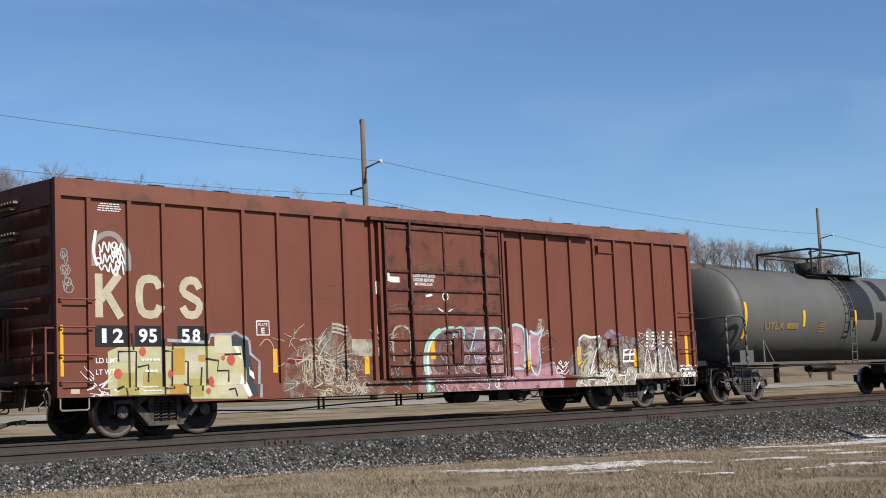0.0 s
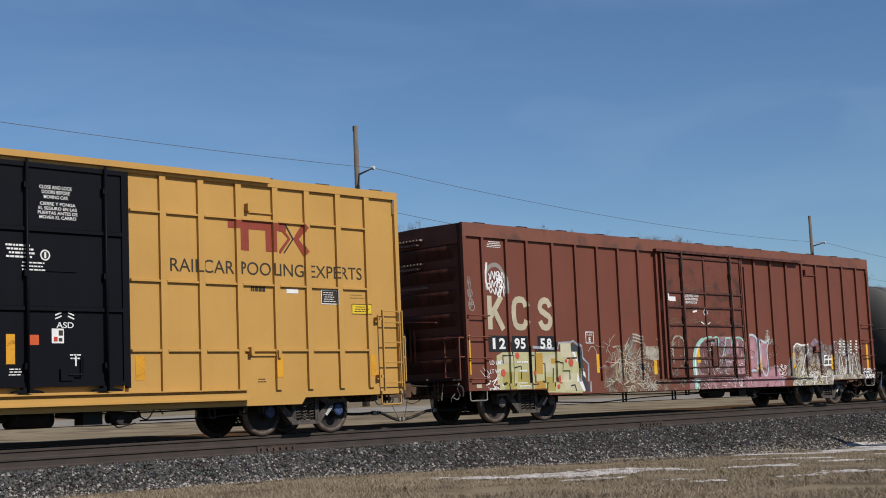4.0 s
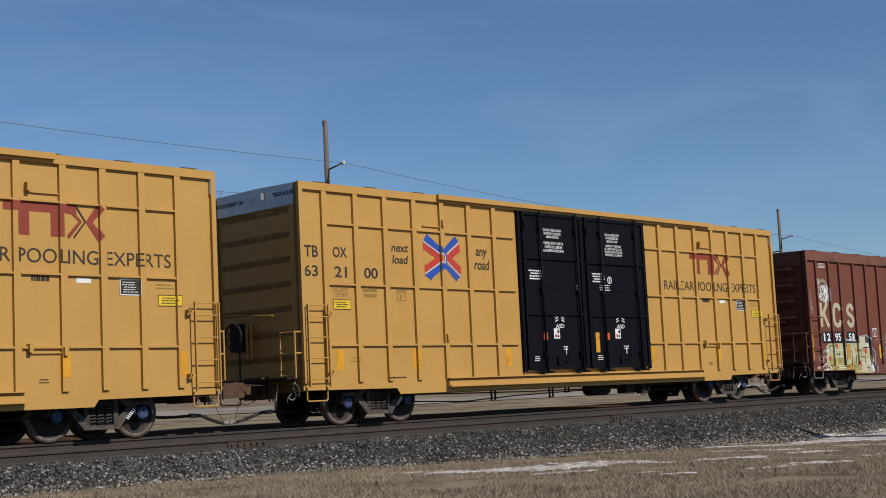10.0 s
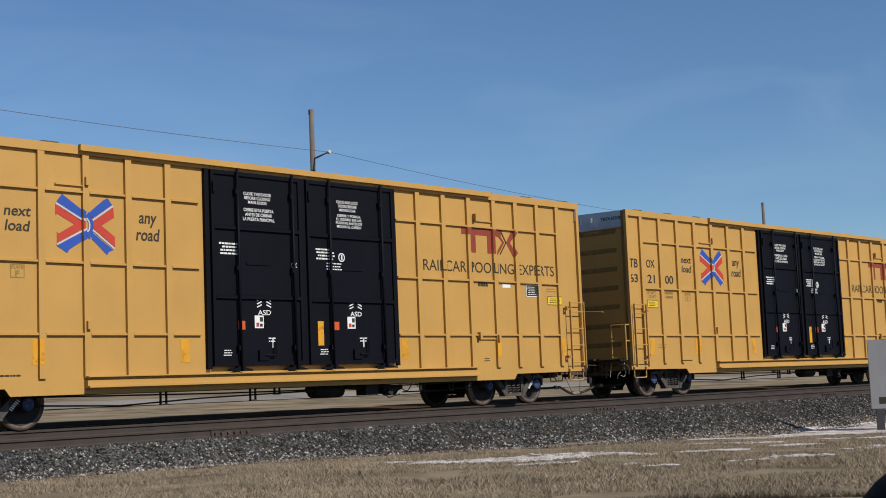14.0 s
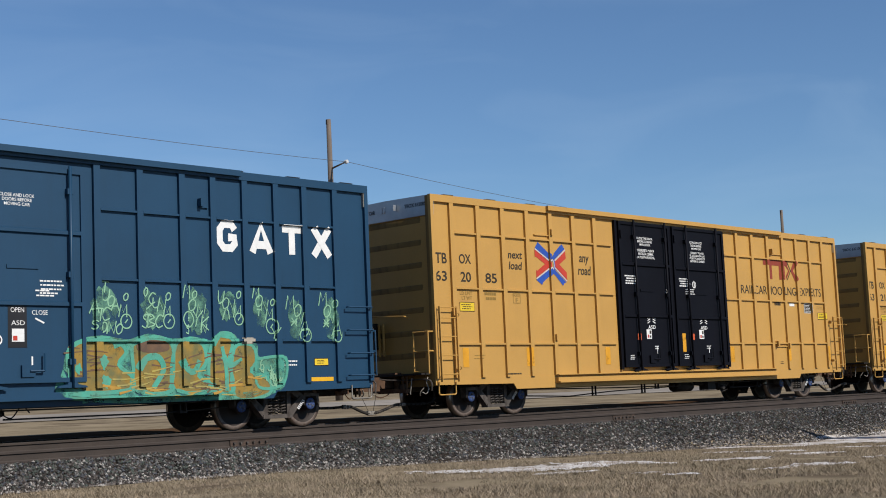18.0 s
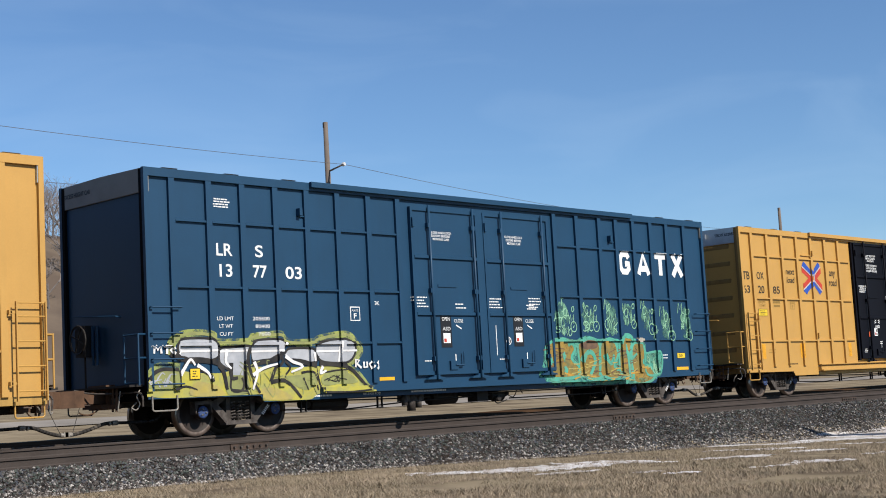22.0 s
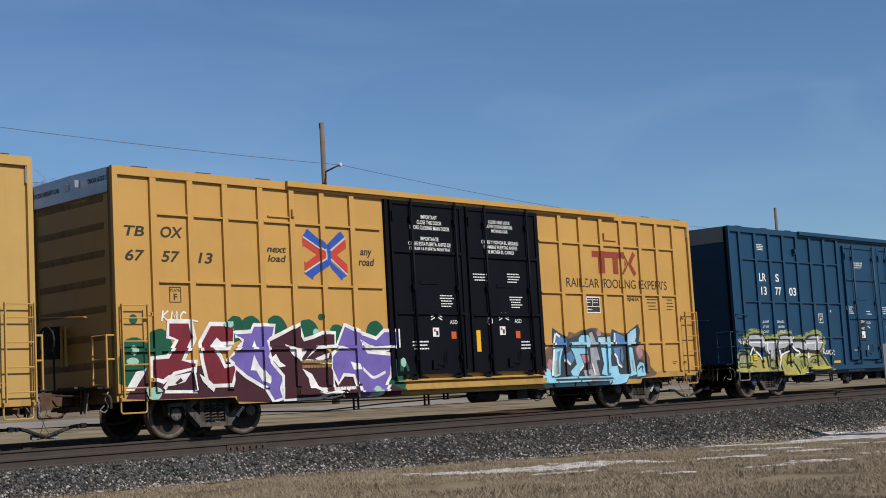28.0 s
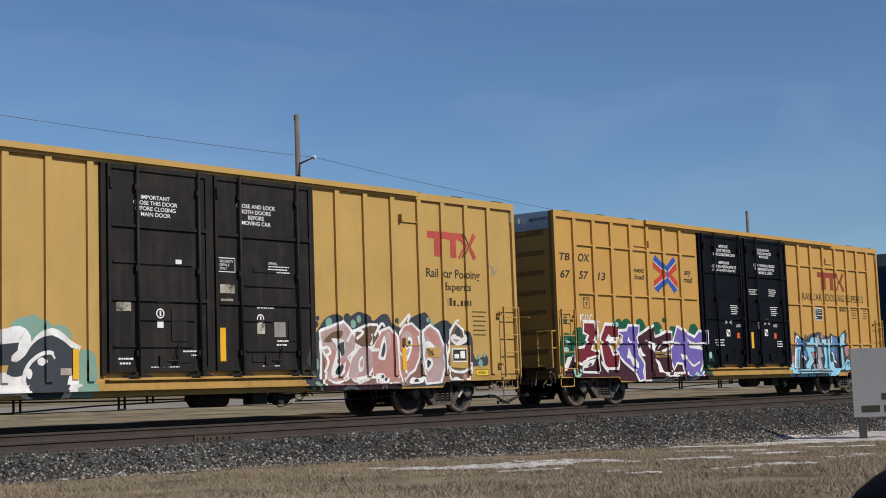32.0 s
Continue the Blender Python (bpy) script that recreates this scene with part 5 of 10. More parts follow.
def written_yellow():
    """A yellow car with slanted lettering and large painted pieces along its foot."""
    car, side = yellow_boxcar(-61.706, M["yellow"], 1, "yellow boxcar with black doors, violet and light blue graffiti", "grey", POSTS_C, "TBOX 675713")
    s = [("dark", 1, glyphs("TB", -9.14, -8.70, 3.75, 3.94, 0.02, 0.2)), ("dark", 1, glyphs("OX", -8.34, -7.83, 3.75, 3.96, 0.02, 0.2))]
    for t, a, b in (("67", -9.13, -8.70), ("57", -8.34, -7.91), ("13", -7.50, -7.15)):
        s.append(("dark", 1, glyphs(t, a, b, 3.29, 3.50, 0.02, 0.2)))
    s += [("dark", 1, glyphs("next\nload", -5.80, -5.30, 3.38, 3.69, 0.02, 0.2)), ("dark", 1, glyphs("any\nroad", -3.30, -2.84, 3.38, 3.72, 0.02, 0.2)),
          ("dark", 1, stroke([(-8.18, 2.82), (-7.93, 2.82), (-7.93, 2.54), (-8.18, 2.54), (-8.18, 2.82)], 0.02)), ("dark", 1, glyphs("PLATE", -8.16, -7.95, 2.74, 2.79)), ("dark", 1, glyphs("F", -8.09, -8.01, 2.58, 2.70, 0.02)),
          ("dark", 1, rect(4.48, 5.12, 2.43, 2.84)), ("white", 2, stroke([(4.49, 2.83), (5.11, 2.83), (5.11, 2.44), (4.49, 2.44), (4.49, 2.83)], 0.03)), ("white", 2, lines(4.54, 4.78, 2.66, 2.80, 2, 4, 0.3)), ("white", 2, lines(4.84, 5.06, 2.66, 2.80, 2, 7, 0.3)), ("white", 2, rect(4.80, 4.815, 2.60, 2.81)), ("white", 2, rect(4.50, 5.10, 2.585, 2.60)), ("white", 2, lines(4.54, 4.80, 2.48, 2.55, 1, 9, 0.4)),
          ("dark", 1, glyphs("XJH61A", 6.30, 6.84, 2.73, 2.85, 0.02)), ("dark", 1, lines(7.2, 7.7, 2.5, 2.85, 4, 4, 0.3)), ("dark", 1, lines(8.1, 8.5, 2.5, 2.85, 4, 6, 0.3)), ("g_green", 1, blob(-9.0, 2.22, 0.09)), ("g_green", 1, blob(-4.45, 2.28, 0.07)),
          ("dark", 1, lines(8.2, 8.45, 1.05, 1.15, 2, 4))]
    stencils("stencil", car, side, s, "dark slanted road name and number")
    paint("arrow_emblem", car, side, arrows(-4.24, 3.57, 1.22, 1.06), "red and blue crossed arrows emblem")
    stencils("owner_emblem", car, side, emblem(4.92, 6.82, 3.45, 4.03, "red_logo"), "dark red owner emblem")
    stencils("slogan", car, side, [("dark", 1, glyphs("RAILCAR POOLING EXPERTS", 3.79, 8.20, 3.08, 3.31))], "thin dark slogan lettering")
    d = [notice("IMPORTANT\nCLOSE THIS DOOR\nBEFORE CLOSING MAIN DOOR", -1.80, -0.50, 4.24, 4.57, bold=0.012), notice("IMPORTANTE\nCIERRE ESTA PUERTA ANTES DE\nCERRAR LA PUERTA PRINCIPAL", -1.85, -0.48, 3.76, 4.08, bold=0.012),
         notice("CLOSE AND LOCK\nBOTH DOORS BEFORE\nMOVING CAR", 0.78, 1.72, 4.29, 4.58, bold=0.012), notice("CIERRE Y PONGA EL SEGURO\nEN AMBAS PUERTAS ANTES\nDE MOVER EL CARRO", 0.58, 1.90, 3.79, 4.10, bold=0.012),
         ("reflector", 1, rect(0.22, 0.36, 1.50, 1.99)), ("white", 1, lines(-0.95, -0.45, 2.5, 2.8, 5, 3)), ("white", 1, lines(1.45, 1.95, 2.5, 2.8, 5, 4)), ("white", 1, lines(1.4, 1.9, 3.1, 3.35, 4, 7)), ("white", 1, lines(0.2, 0.75, 3.12, 3.32, 3, 4)),
         ("white", 1, rect(-1.22, -1.02, 1.85, 2.05)), ("orange", 1, rect(-0.62, -0.46, 1.80, 1.96)), ("white", 1, rect(1.05, 1.25, 1.88, 2.08)), ("orange", 1, rect(1.62, 1.78, 1.80, 1.97)), ("white", 1, lines(-1.9, -1.35, 1.55, 1.78, 3, 4)), ("white", 1, lines(1.75, 2.2, 1.52, 1.75, 3, 6)),
         *chevrons(-1.08, 2.40, 1.0), *chevrons(1.22, 2.40, 1.0), ("deep", 2, rect(-1.12, -1.05, 1.88, 1.98)), ("red", 2, rect(-1.19, -1.13, 1.96, 2.02)), ("deep", 2, rect(1.15, 1.22, 1.91, 2.01)), ("red", 2, rect(1.08, 1.14, 1.99, 2.05)),
         ("dull", 13, lines(-5.1, -4.15, 1.22, 1.42, 2, 3, 0.6)), ("white", 13, lines(-4.4, -3.5, 0.76, 0.84, 1, 6, 0.8)), ("white", 1, glyphs("ASD", -0.65, -0.4, 2.13, 2.22)), ("white", 1, glyphs("ASD", 1.6, 1.85, 2.16, 2.25))] + disc_mark(0.72, 2.20)
    stencils("door_stencil", car, side, d, "white notices and small plates on the black doors")
    return car, side


car_c, side_c = written_yellow()


def old_yellow():
    car, side = yellow_boxcar(-82.11, M["yellow_old"], 2, "faded yellow boxcar with worn black doors and pink graffiti", "grey", POSTS_D)
    s = [("dark", 1, glyphs("Rail car Pooling", 6.22, 8.10, 3.05, 3.32, 0.01)), ("dark", 1, glyphs("Experts", 6.80, 7.70, 2.77, 3.0, 0.01)), *[("dark", 1, rect(6.86 + 0.13 * k, 6.94 + 0.13 * k, 2.47, 2.47 + h)) for k, h in enumerate((0.18, 0.18, 0.13, 0.03, 0.13, 0.13, 0.13))],
         ("dark", 1, lines(7.75, 8.3, 1.75, 2.4, 6, 4, 0.25)), ("dark", 12, rect(7.02, 7.48, 1.20, 1.46)), ("white", 13, rect(7.06, 7.22, 1.25, 1.35)), ("white", 13, rect(7.27, 7.43, 1.25, 1.42)), ("white", 13, stroke([(7.0, 1.47), (7.5, 1.47), (7.5, 1.18), (7.0, 1.18), (7.0, 1.47)], 0.03))]
    s += plate_mark("plate", 7.84, 8.28, 0.84, 0.99, 2) + [("reflector", 13, rect(-3.10, -2.98, 0.92, 1.46)), ("reflector", 12, rect(5.32, 5.45, 1.0, 1.5)), ("g_grey", 1, stroke(bend([(8.35, 3.5), (8.5, 3.35), (8.45, 3.2), (8.6, 3.45), (8.62, 3.25), (8.75, 3.4)]), 0.025))]
    stencils("stencil", car, side, s, "dark lettering and data stencils")
    stencils("owner_emblem", car, side, emblem(6.30, 8.0, 3.60, 4.18, "red_faded"), "faded red owner emblem")
    d = [notice("IMPORTANT\nCLOSE THIS DOOR\nBEFORE CLOSING\nMAIN DOOR", -1.83, -0.82, 3.93, 4.33, bold=0.012), notice("CLOSE AND LOCK\nBOTH DOORS\nBEFORE\nMOVING CAR", 0.62, 1.64, 3.93, 4.35, bold=0.012), ("reflector", 1, rect(0.16, 0.30, 1.22, 1.87)),
         ("white", 1, rect(-0.88, -0.74, 3.05, 3.15)), ("white", 1, stroke([(0.14, 3.24), (0.56, 3.24), (0.56, 2.97), (0.14, 2.97), (0.14, 3.24)], 0.018)), ("white", 1, glyphs("SECURITY", 0.18, 0.52, 3.15, 3.20)), ("white", 1, glyphs("DEVICE", 0.18, 0.42, 3.08, 3.13)), ("white", 1, glyphs("ONLY", 0.18, 0.36, 3.01, 3.06)), ("g_boneworn", 1, rect(0.18, 0.54, 2.55, 2.72)), ("g_boneworn", 1, rect(0.2, 0.5, 2.36, 2.44)), ("white", 1, glyphs("OPEN", 1.06, 1.24, 2.31, 2.37)), ("white", 1, glyphs("OPENING", 1.42, 1.66, 3.16, 3.21)), ("white", 1, lines(1.4, 2.0, 2.98, 3.15, 3, 7)),
         ("g_boneworn", 1, rect(-2.22, -1.90, 2.15, 2.35)), ("white", 1, rect(-1.32, -1.18, 1.85, 2.0)), ("white", 1, lines(-1.35, -0.9, 2.3, 2.42, 2, 6)), ("g_boneworn", 1, rect(1.10, 1.30, 1.76, 1.97)), ("white", 1, lines(1.1, 1.6, 2.25, 2.38, 2, 5)),
         ("g_grey", 1, rect(1.55, 1.85, 1.70, 2.0)), ("white", 1, lines(1.6, 1.95, 1.5, 1.66, 2, 9)), ("white", 1, lines(-2.2, -1.85, 1.15, 1.32, 2, 4)), ("white", 1, lines(-0.75, -0.3, 1.3, 1.45, 2, 4)), ("white", 1, lines(-1.5, -0.6, 1.08, 1.15, 1, 8)), ("white", 1, lines(1.2, 1.75, 1.08, 1.15, 1, 3))]
    d += disc_mark(-1.25, 2.12) + disc_mark(1.19, 2.06)
    for x0, x1, z in ((-2.3, -0.5, 3.05), (0.8, 2.1, 2.72), (0.8, 2.1, 1.42), (-2.3, -0.5, 1.5), (-1.7, -0.45, 2.0), (0.72, 1.5, 2.02)):
        boxes("door_rib", car, M["black_old"], (x0, x1, -1.505, -1.47, z - 0.014, z + 0.014))
    for x0, x1, z0, z1 in ((1.92, 2.12, 1.62, 2.1), (-1.0, -0.62, 1.6, 2.2), (0.95, 1.35, 1.2, 1.36), (-0.95, -0.55, 1.2, 1.36)):
        boxes("gear_plate", car, M["black_old"], (x0, x1, -1.492, -1.47, z0, z1))
    stencils("door_stencil", car, side, d, "white notices on the worn black doors")
    return car, side


car_d, side_d = old_yellow()


def blue_boxcar():
    posts = [-8.722, -7.862, -7.052, -6.212, -5.382, -4.532, -3.642, -2.752, 2.688, 3.598, 4.538, 5.258, 6.028, 6.818, 7.568, 8.408]
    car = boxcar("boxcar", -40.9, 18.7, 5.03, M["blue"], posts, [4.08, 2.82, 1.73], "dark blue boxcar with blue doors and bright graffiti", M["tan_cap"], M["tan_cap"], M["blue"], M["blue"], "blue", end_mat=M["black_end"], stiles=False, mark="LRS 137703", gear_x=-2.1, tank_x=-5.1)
    side = Side([(x, 0.14) for x in posts], [(z, 0.055) for z in (4.08, 2.82, 1.73)], (-2.42, 2.42, 1.0, 4.75, 1.435))
    boxes("door_gap_filler", car, M["blue"], (-0.22, 0.02, -1.45, -1.38, 1.0, 4.73))
    plug_door(car, -2.40, -0.20, 1.0, 4.73, M["blue"], (-1.85, -0.40), (3.62, 2.35), side, 1.435)
    plug_door(car, 0.0, 2.40, 1.0, 4.73, M["blue"], (0.60, 2.10), (3.60, 2.35), side, 1.435)
    latch_marks(car, M["blue"], (-5.6, 4.35, 0.25), (4.95, 4.3, 0.2))
    s = [("white", 1, glyphs("LR", -7.69, -7.30, 3.44, 3.68, 0.015)), ("white", 1, glyphs("S", -6.74, -6.54, 3.44, 3.68, 0.015))]
    for t, a, b in (("13", -7.63, -7.32), ("77", -6.81, -6.46), ("03", -5.98, -5.55)):
        s.append(("white", 1, glyphs(t, a, b, 3.03, 3.28, 0.015)))
    for kind, a, b in (("ring_hook", 5.37, 5.85), ("peak", 6.17, 6.74), ("mast", 7.00, 7.49), ("cross", 7.76, 8.33)):
        paint("owner_mark", car, side, owner_bars("white", 1, kind, a, b, 3.46, 4.04, 0.16), "large white owner mark")
    s += [("white", 1, glyphs("LD LMT", -7.73, -7.33, 2.19, 2.26)), ("white", 1, glyphs("LT WT", -7.68, -7.36, 2.04, 2.11)), ("white", 1, glyphs("CU FT", -7.68, -7.36, 1.89, 1.96)), ("white", 1, glyphs("205600", -6.86, -6.44, 2.19, 2.26)), ("white", 1, glyphs("80400", -6.80, -6.44, 2.04, 2.11)), ("white", 4, glyphs("7600", -6.74, -6.44, 1.89, 1.96)),
          ("white", 1, stroke([(-4.25, 2.48), (-3.99, 2.48), (-3.99, 2.20), (-4.25, 2.20), (-4.25, 2.48)], 0.025)), ("white", 1, glyphs("PLATE", -4.21, -4.03, 2.39, 2.43)), ("white", 1, glyphs("F", -4.16, -4.08, 2.24, 2.35, 0.02)), ("white", 1, lines(-7.77, -7.26, 4.37, 4.57, 4, 6, 0.5)), ("white", 1, glyphs("70K", -3.60, -3.40, 2.53, 2.61, 0.01)),
          ("reflector", 1, rect(-3.5, -3.05, 0.92, 0.99)), ("reflector", 1, rect(7.6, 8.25, 0.90, 0.98))]
    s += [(k, l + 9, v) for k, l, v in plate_mark("plate", -8.42, -8.19, 1.08, 1.28, 2)] + plate_mark("plate", 7.75, 8.12, 1.22, 1.36, 5)
    s += [("white", 1, lines(6.9, 7.3, 1.2, 1.35, 2, 4)), ("white", 1, lines(-5.5, -4.75, 0.63, 0.69, 1, 12, 0.6)), ("white", 1, glyphs("RELEASE ROD", -4.0, -3.5, 0.63, 0.68)), ("white", 1, lines(-2.6, -1.2, 0.63, 0.69, 1, 14, 0.6))]
    stencils("stencil", car, side, s, "white road name, number and lessee letters")
    d = [notice("CLOSE AND LOCK\nDOORS BEFORE\nMOVING CAR", -1.78, -1.06, 4.01, 4.21, bold=0.012), notice("CLOSE AND LOCK\nDOORS BEFORE\nMOVING CAR", 0.78, 1.44, 4.02, 4.23, bold=0.012)]
    for dx in (-1.55, 0.95):
        d += [("deep", 1, rect(dx - 0.03, dx + 0.32, 1.60, 2.32)), ("white", 2, glyphs("ASD", dx + 0.03, dx + 0.28, 1.98, 2.06)), ("white", 2, rect(dx + 0.04, dx + 0.27, 1.70, 1.92)), ("red", 3, rect(dx + 0.06, dx + 0.14, 1.72, 1.80)),
              ("white", 2, glyphs("OPEN", dx + 0.02, dx + 0.27, 2.20, 2.28)), ("white", 1, glyphs("CLOSE", dx + 0.42, dx + 0.72, 2.16, 2.24)), ("white", 1, stroke([(dx + 0.48, 2.10), (dx + 0.65, 2.02)], 0.03)), ("white", 1, lines(dx - 0.9, dx - 0.35, 2.48, 2.75, 4, 3)),
              ("white", 1, lines(dx + 0.45, dx + 0.85, 2.45, 2.62, 2, 5, 0.3)), ("white", 1, rect(dx + 0.40, dx + 0.43, 1.28, 1.45)), ("white", 1, lines(dx - 0.6, dx - 0.3, 1.28, 1.34, 1, 3))]
    d += disc_mark(0.72, 1.73) + [("white", 1, lines(1.5, 2.0, 2.5, 2.78, 4, 7)), ("white", 1, rect(0.28, 0.30, 1.4, 2.1))]
    stencils("door_stencil", car, side, d, "white notices on the blue doors")
    return car, side


car_g, side_g = blue_boxcar()


def red_boxcar():
    posts = [-8.74, -7.92, -7.20, -6.26, -5.39, -4.54, -3.68, -2.84, 2.69, 3.56, 4.42, 5.32, 6.15, 6.92, 7.76, 8.64]
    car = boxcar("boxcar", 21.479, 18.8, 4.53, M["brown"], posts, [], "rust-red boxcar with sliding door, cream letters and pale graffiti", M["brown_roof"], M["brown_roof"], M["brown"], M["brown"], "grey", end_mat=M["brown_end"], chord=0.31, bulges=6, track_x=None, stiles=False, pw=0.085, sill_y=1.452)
    side = Side([(x, 0.085) for x in posts], [], (-1.80, 1.85, 0.95, 4.18, 1.50), members=[(-2.4, 5.5, 0.815, 0.845, 1.52)], track=(0, 0), sill_y=1.452)
    door = boxes("sliding_door", car, M["brown_door"], (-1.80, 1.85, -1.50, -1.37, 0.92, 4.18))
    for x in (-1.78, -1.10, -0.02, 1.22, 1.78):
        boxes("door_stiffener", door, M["brown_bar"], (x - 0.022, x + 0.022, -1.535, -1.50, 0.92, 4.18))
    for z in (0.94, 1.18, 1.42, 1.72, 2.30, 2.78, 3.17, 4.10):
        bm = bmesh.new()
        h = 0.034 if z not in (1.18, 1.72) else 0.018
        prism(bm, [(-1.50, z - h), (-1.54, z - h * 0.6), (-1.54, z + h * 0.6), (-1.50, z + h)], "x", -1.74, 1.74)
        part("door_bar", bm, M["brown_bar"], door)
    for x in (-1.10, 1.22):
        bm = bmesh.new()
        rod(bm, (x, -1.58, 0.85), (x, -1.58, 4.25), 0.024, 8)
        for z in (1.3, 2.5, 3.7):
            box(bm, x - 0.05, x + 0.05, -1.60, -1.5, z - 0.04, z + 0.04)
        part("lock_pipe", bm, M["brown_bar"], door)
    bm = bmesh.new()
    tube(bm, [(-0.1, -1.57, 1.9), (0.35, -1.58, 1.95), (0.35, -1.58, 1.2)], 0.02, 5)
    box(bm, 0.12, 0.42, -1.57, -1.5, 1.2, 1.75)
    part("handle", bm, M["brown_bar"], door)
    boxes("door_post", car, M["brown"], (-2.12, -2.04, -1.47, -1.37, 0.9, 4.2), (-1.93, -1.86, -1.50, -1.37, 0.9, 4.2), (1.92, 1.99, -1.48, -1.37, 0.9, 4.2), (2.1, 2.16, -1.46, -1.37, 0.9, 4.0))
    boxes("door_rail", car, M["brown_bar"], (-2.2, 5.1, -1.56, -1.44, 4.22, 4.29))
    boxes("lower_door_rail", car, M["brown_bar"], (-2.4, 5.5, -1.52, -1.44, 0.815, 0.845))
    latch_marks(car, M["brown"], (5.45, 3.92, 0.65), (5.75, 1.62, 0.5))
    s = []
    for kind, a, b in (("fork", -8.61, -8.03), ("ring_open", -7.77, -7.23), ("wave", -6.84, -6.35)):
        paint("owner_mark", car, side, owner_bars("cream", 1, kind, a, b, 2.12, 2.89, 0.152), "large cream owner mark")
    for t, a, b in (("12", -8.62, -7.97), ("95", -7.82, -7.27), ("58", -6.91, -6.33)):
        s += [("deep", 2, rect(a, b, 1.61, 1.98)), ("white", 3, glyphs(t[0], a + (0.13 if t == "12" else 0.08), a + (0.22 if t == "12" else 0.26), 1.675, 1.925, 0.03)), ("white", 3, glyphs(t[1], b - (0.30 if t == "12" else 0.26), b - 0.09, 1.675, 1.925, 0.03))]
    s += [("reflector", 2, rect(-9.34, -9.24, 1.10, 1.98)), ("reflector", 2, rect(-4.73, -4.62, 1.09, 1.55)), ("reflector", 2, rect(-2.35, -2.22, 1.02, 1.45)), ("reflector", 3, rect(-0.55, -0.40, 1.30, 1.78)), ("reflector", 3, rect(2.62, 2.76, 1.05, 1.5)), ("reflector", 3, rect(4.53, 4.68, 1.1, 1.55)),
          ("reflector", 3, rect(6.75, 6.88, 1.05, 1.5)), ("reflector", 2, rect(9.02, 9.14, 0.95, 1.85)),
          ("white", 1, stroke([(-5.10, 2.09), (-4.80, 2.09), (-4.80, 1.82), (-5.10, 1.82), (-5.10, 2.09)], 0.025)), ("white", 1, glyphs("PLATE", -5.06, -4.84, 1.99, 2.05)), ("white", 1, glyphs("E", -4.99, -4.91, 1.85, 1.96, 0.02)), ("white", 1, lines(-8.55, -7.98, 4.0, 4.16, 4, 6, 0.4)),
          ("white", 3, glyphs("LD LMT", -8.62, -8.16, 1.32, 1.41, 0.01)), ("white", 3, glyphs("LT WT", -8.62, -8.24, 1.12, 1.21, 0.01)), ("white", 7, lines(-7.72, -7.3, 1.32, 1.42, 1, 4)), ("white", 7, lines(-7.66, -7.3, 1.12, 1.22, 1, 5)), ("white", 7, lines(-7.72, -7.28, 0.78, 0.92, 2, 5)), ("cream", 1, rect(-9.15, -8.98, 0.80, 0.88))]
    s += [("white", 1, glyphs("CLOSE AND LOCK\nDOORS BEFORE\nMOVING CAR", -1.02, -0.30, 2.88, 3.13, 0.02)), ("white", 1, rect(-1.72, -1.66, 2.95, 3.2)), ("white", 1, rect(-1.66, -1.38, 2.93, 3.05)), ("white", 1, rect(-1.99, -1.93, 2.68, 2.95)), ("white", 1, stroke([(-0.62, 2.66), (-0.42, 2.69)], 0.05)),
          ("white", 1, stroke([(-0.25, 2.40), (-0.1, 2.33)], 0.03)), ("white", 1, stroke([(0.2, 2.40), (0.05, 2.33)], 0.03))] + disc_mark(-0.02, 2.66)
    stencils("stencil", car, side, s, "cream letters, number panels and small stencils")
    return car, side


car_k, side_k = red_boxcar()


# ---- graffiti ----
def letter(key, edge, w, lay, pts):
    """A painted letter shape with a contrasting edge round it."""
    return [(edge, lay, stroke(pts + pts[:2], w * 2)), (key, lay + 1, poly(*pts))]


def scribble(key, lay, x0, x1, z0, z1, w, seed, n):
    """Quick looping signature strokes inside a box."""
    r = random.Random(seed)
    out = []
    for row in range(3):
        za, zb = z1 - (row + 0.95) * (z1 - z0) / 3, z1 - (row + 0.05) * (z1 - z0) / 3
        m = max(3, n // 3)
        xs = [x0 + (x1 - x0) * (k + r.uniform(0, 0.7)) / m for k in range(m)]
        pts = [(x, (za if k % 2 else zb) + r.uniform(-0.25, 0.25) * (zb - za)) for k, x in enumerate(xs)]
        out.append((key, lay, stroke(bend(pts, 4), w)))
        for k in range(2):
            cx, cz, q = r.uniform(x0, x1), r.uniform(za, zb), r.uniform(0.25, 0.45) * (zb - za)
            out.append((key, lay, stroke(bend([(cx + q * math.cos(a), cz + q * math.sin(a)) for a in (0, 1.3, 2.6, 3.9, 5.2, 6.4)], 3), w)))
    return out


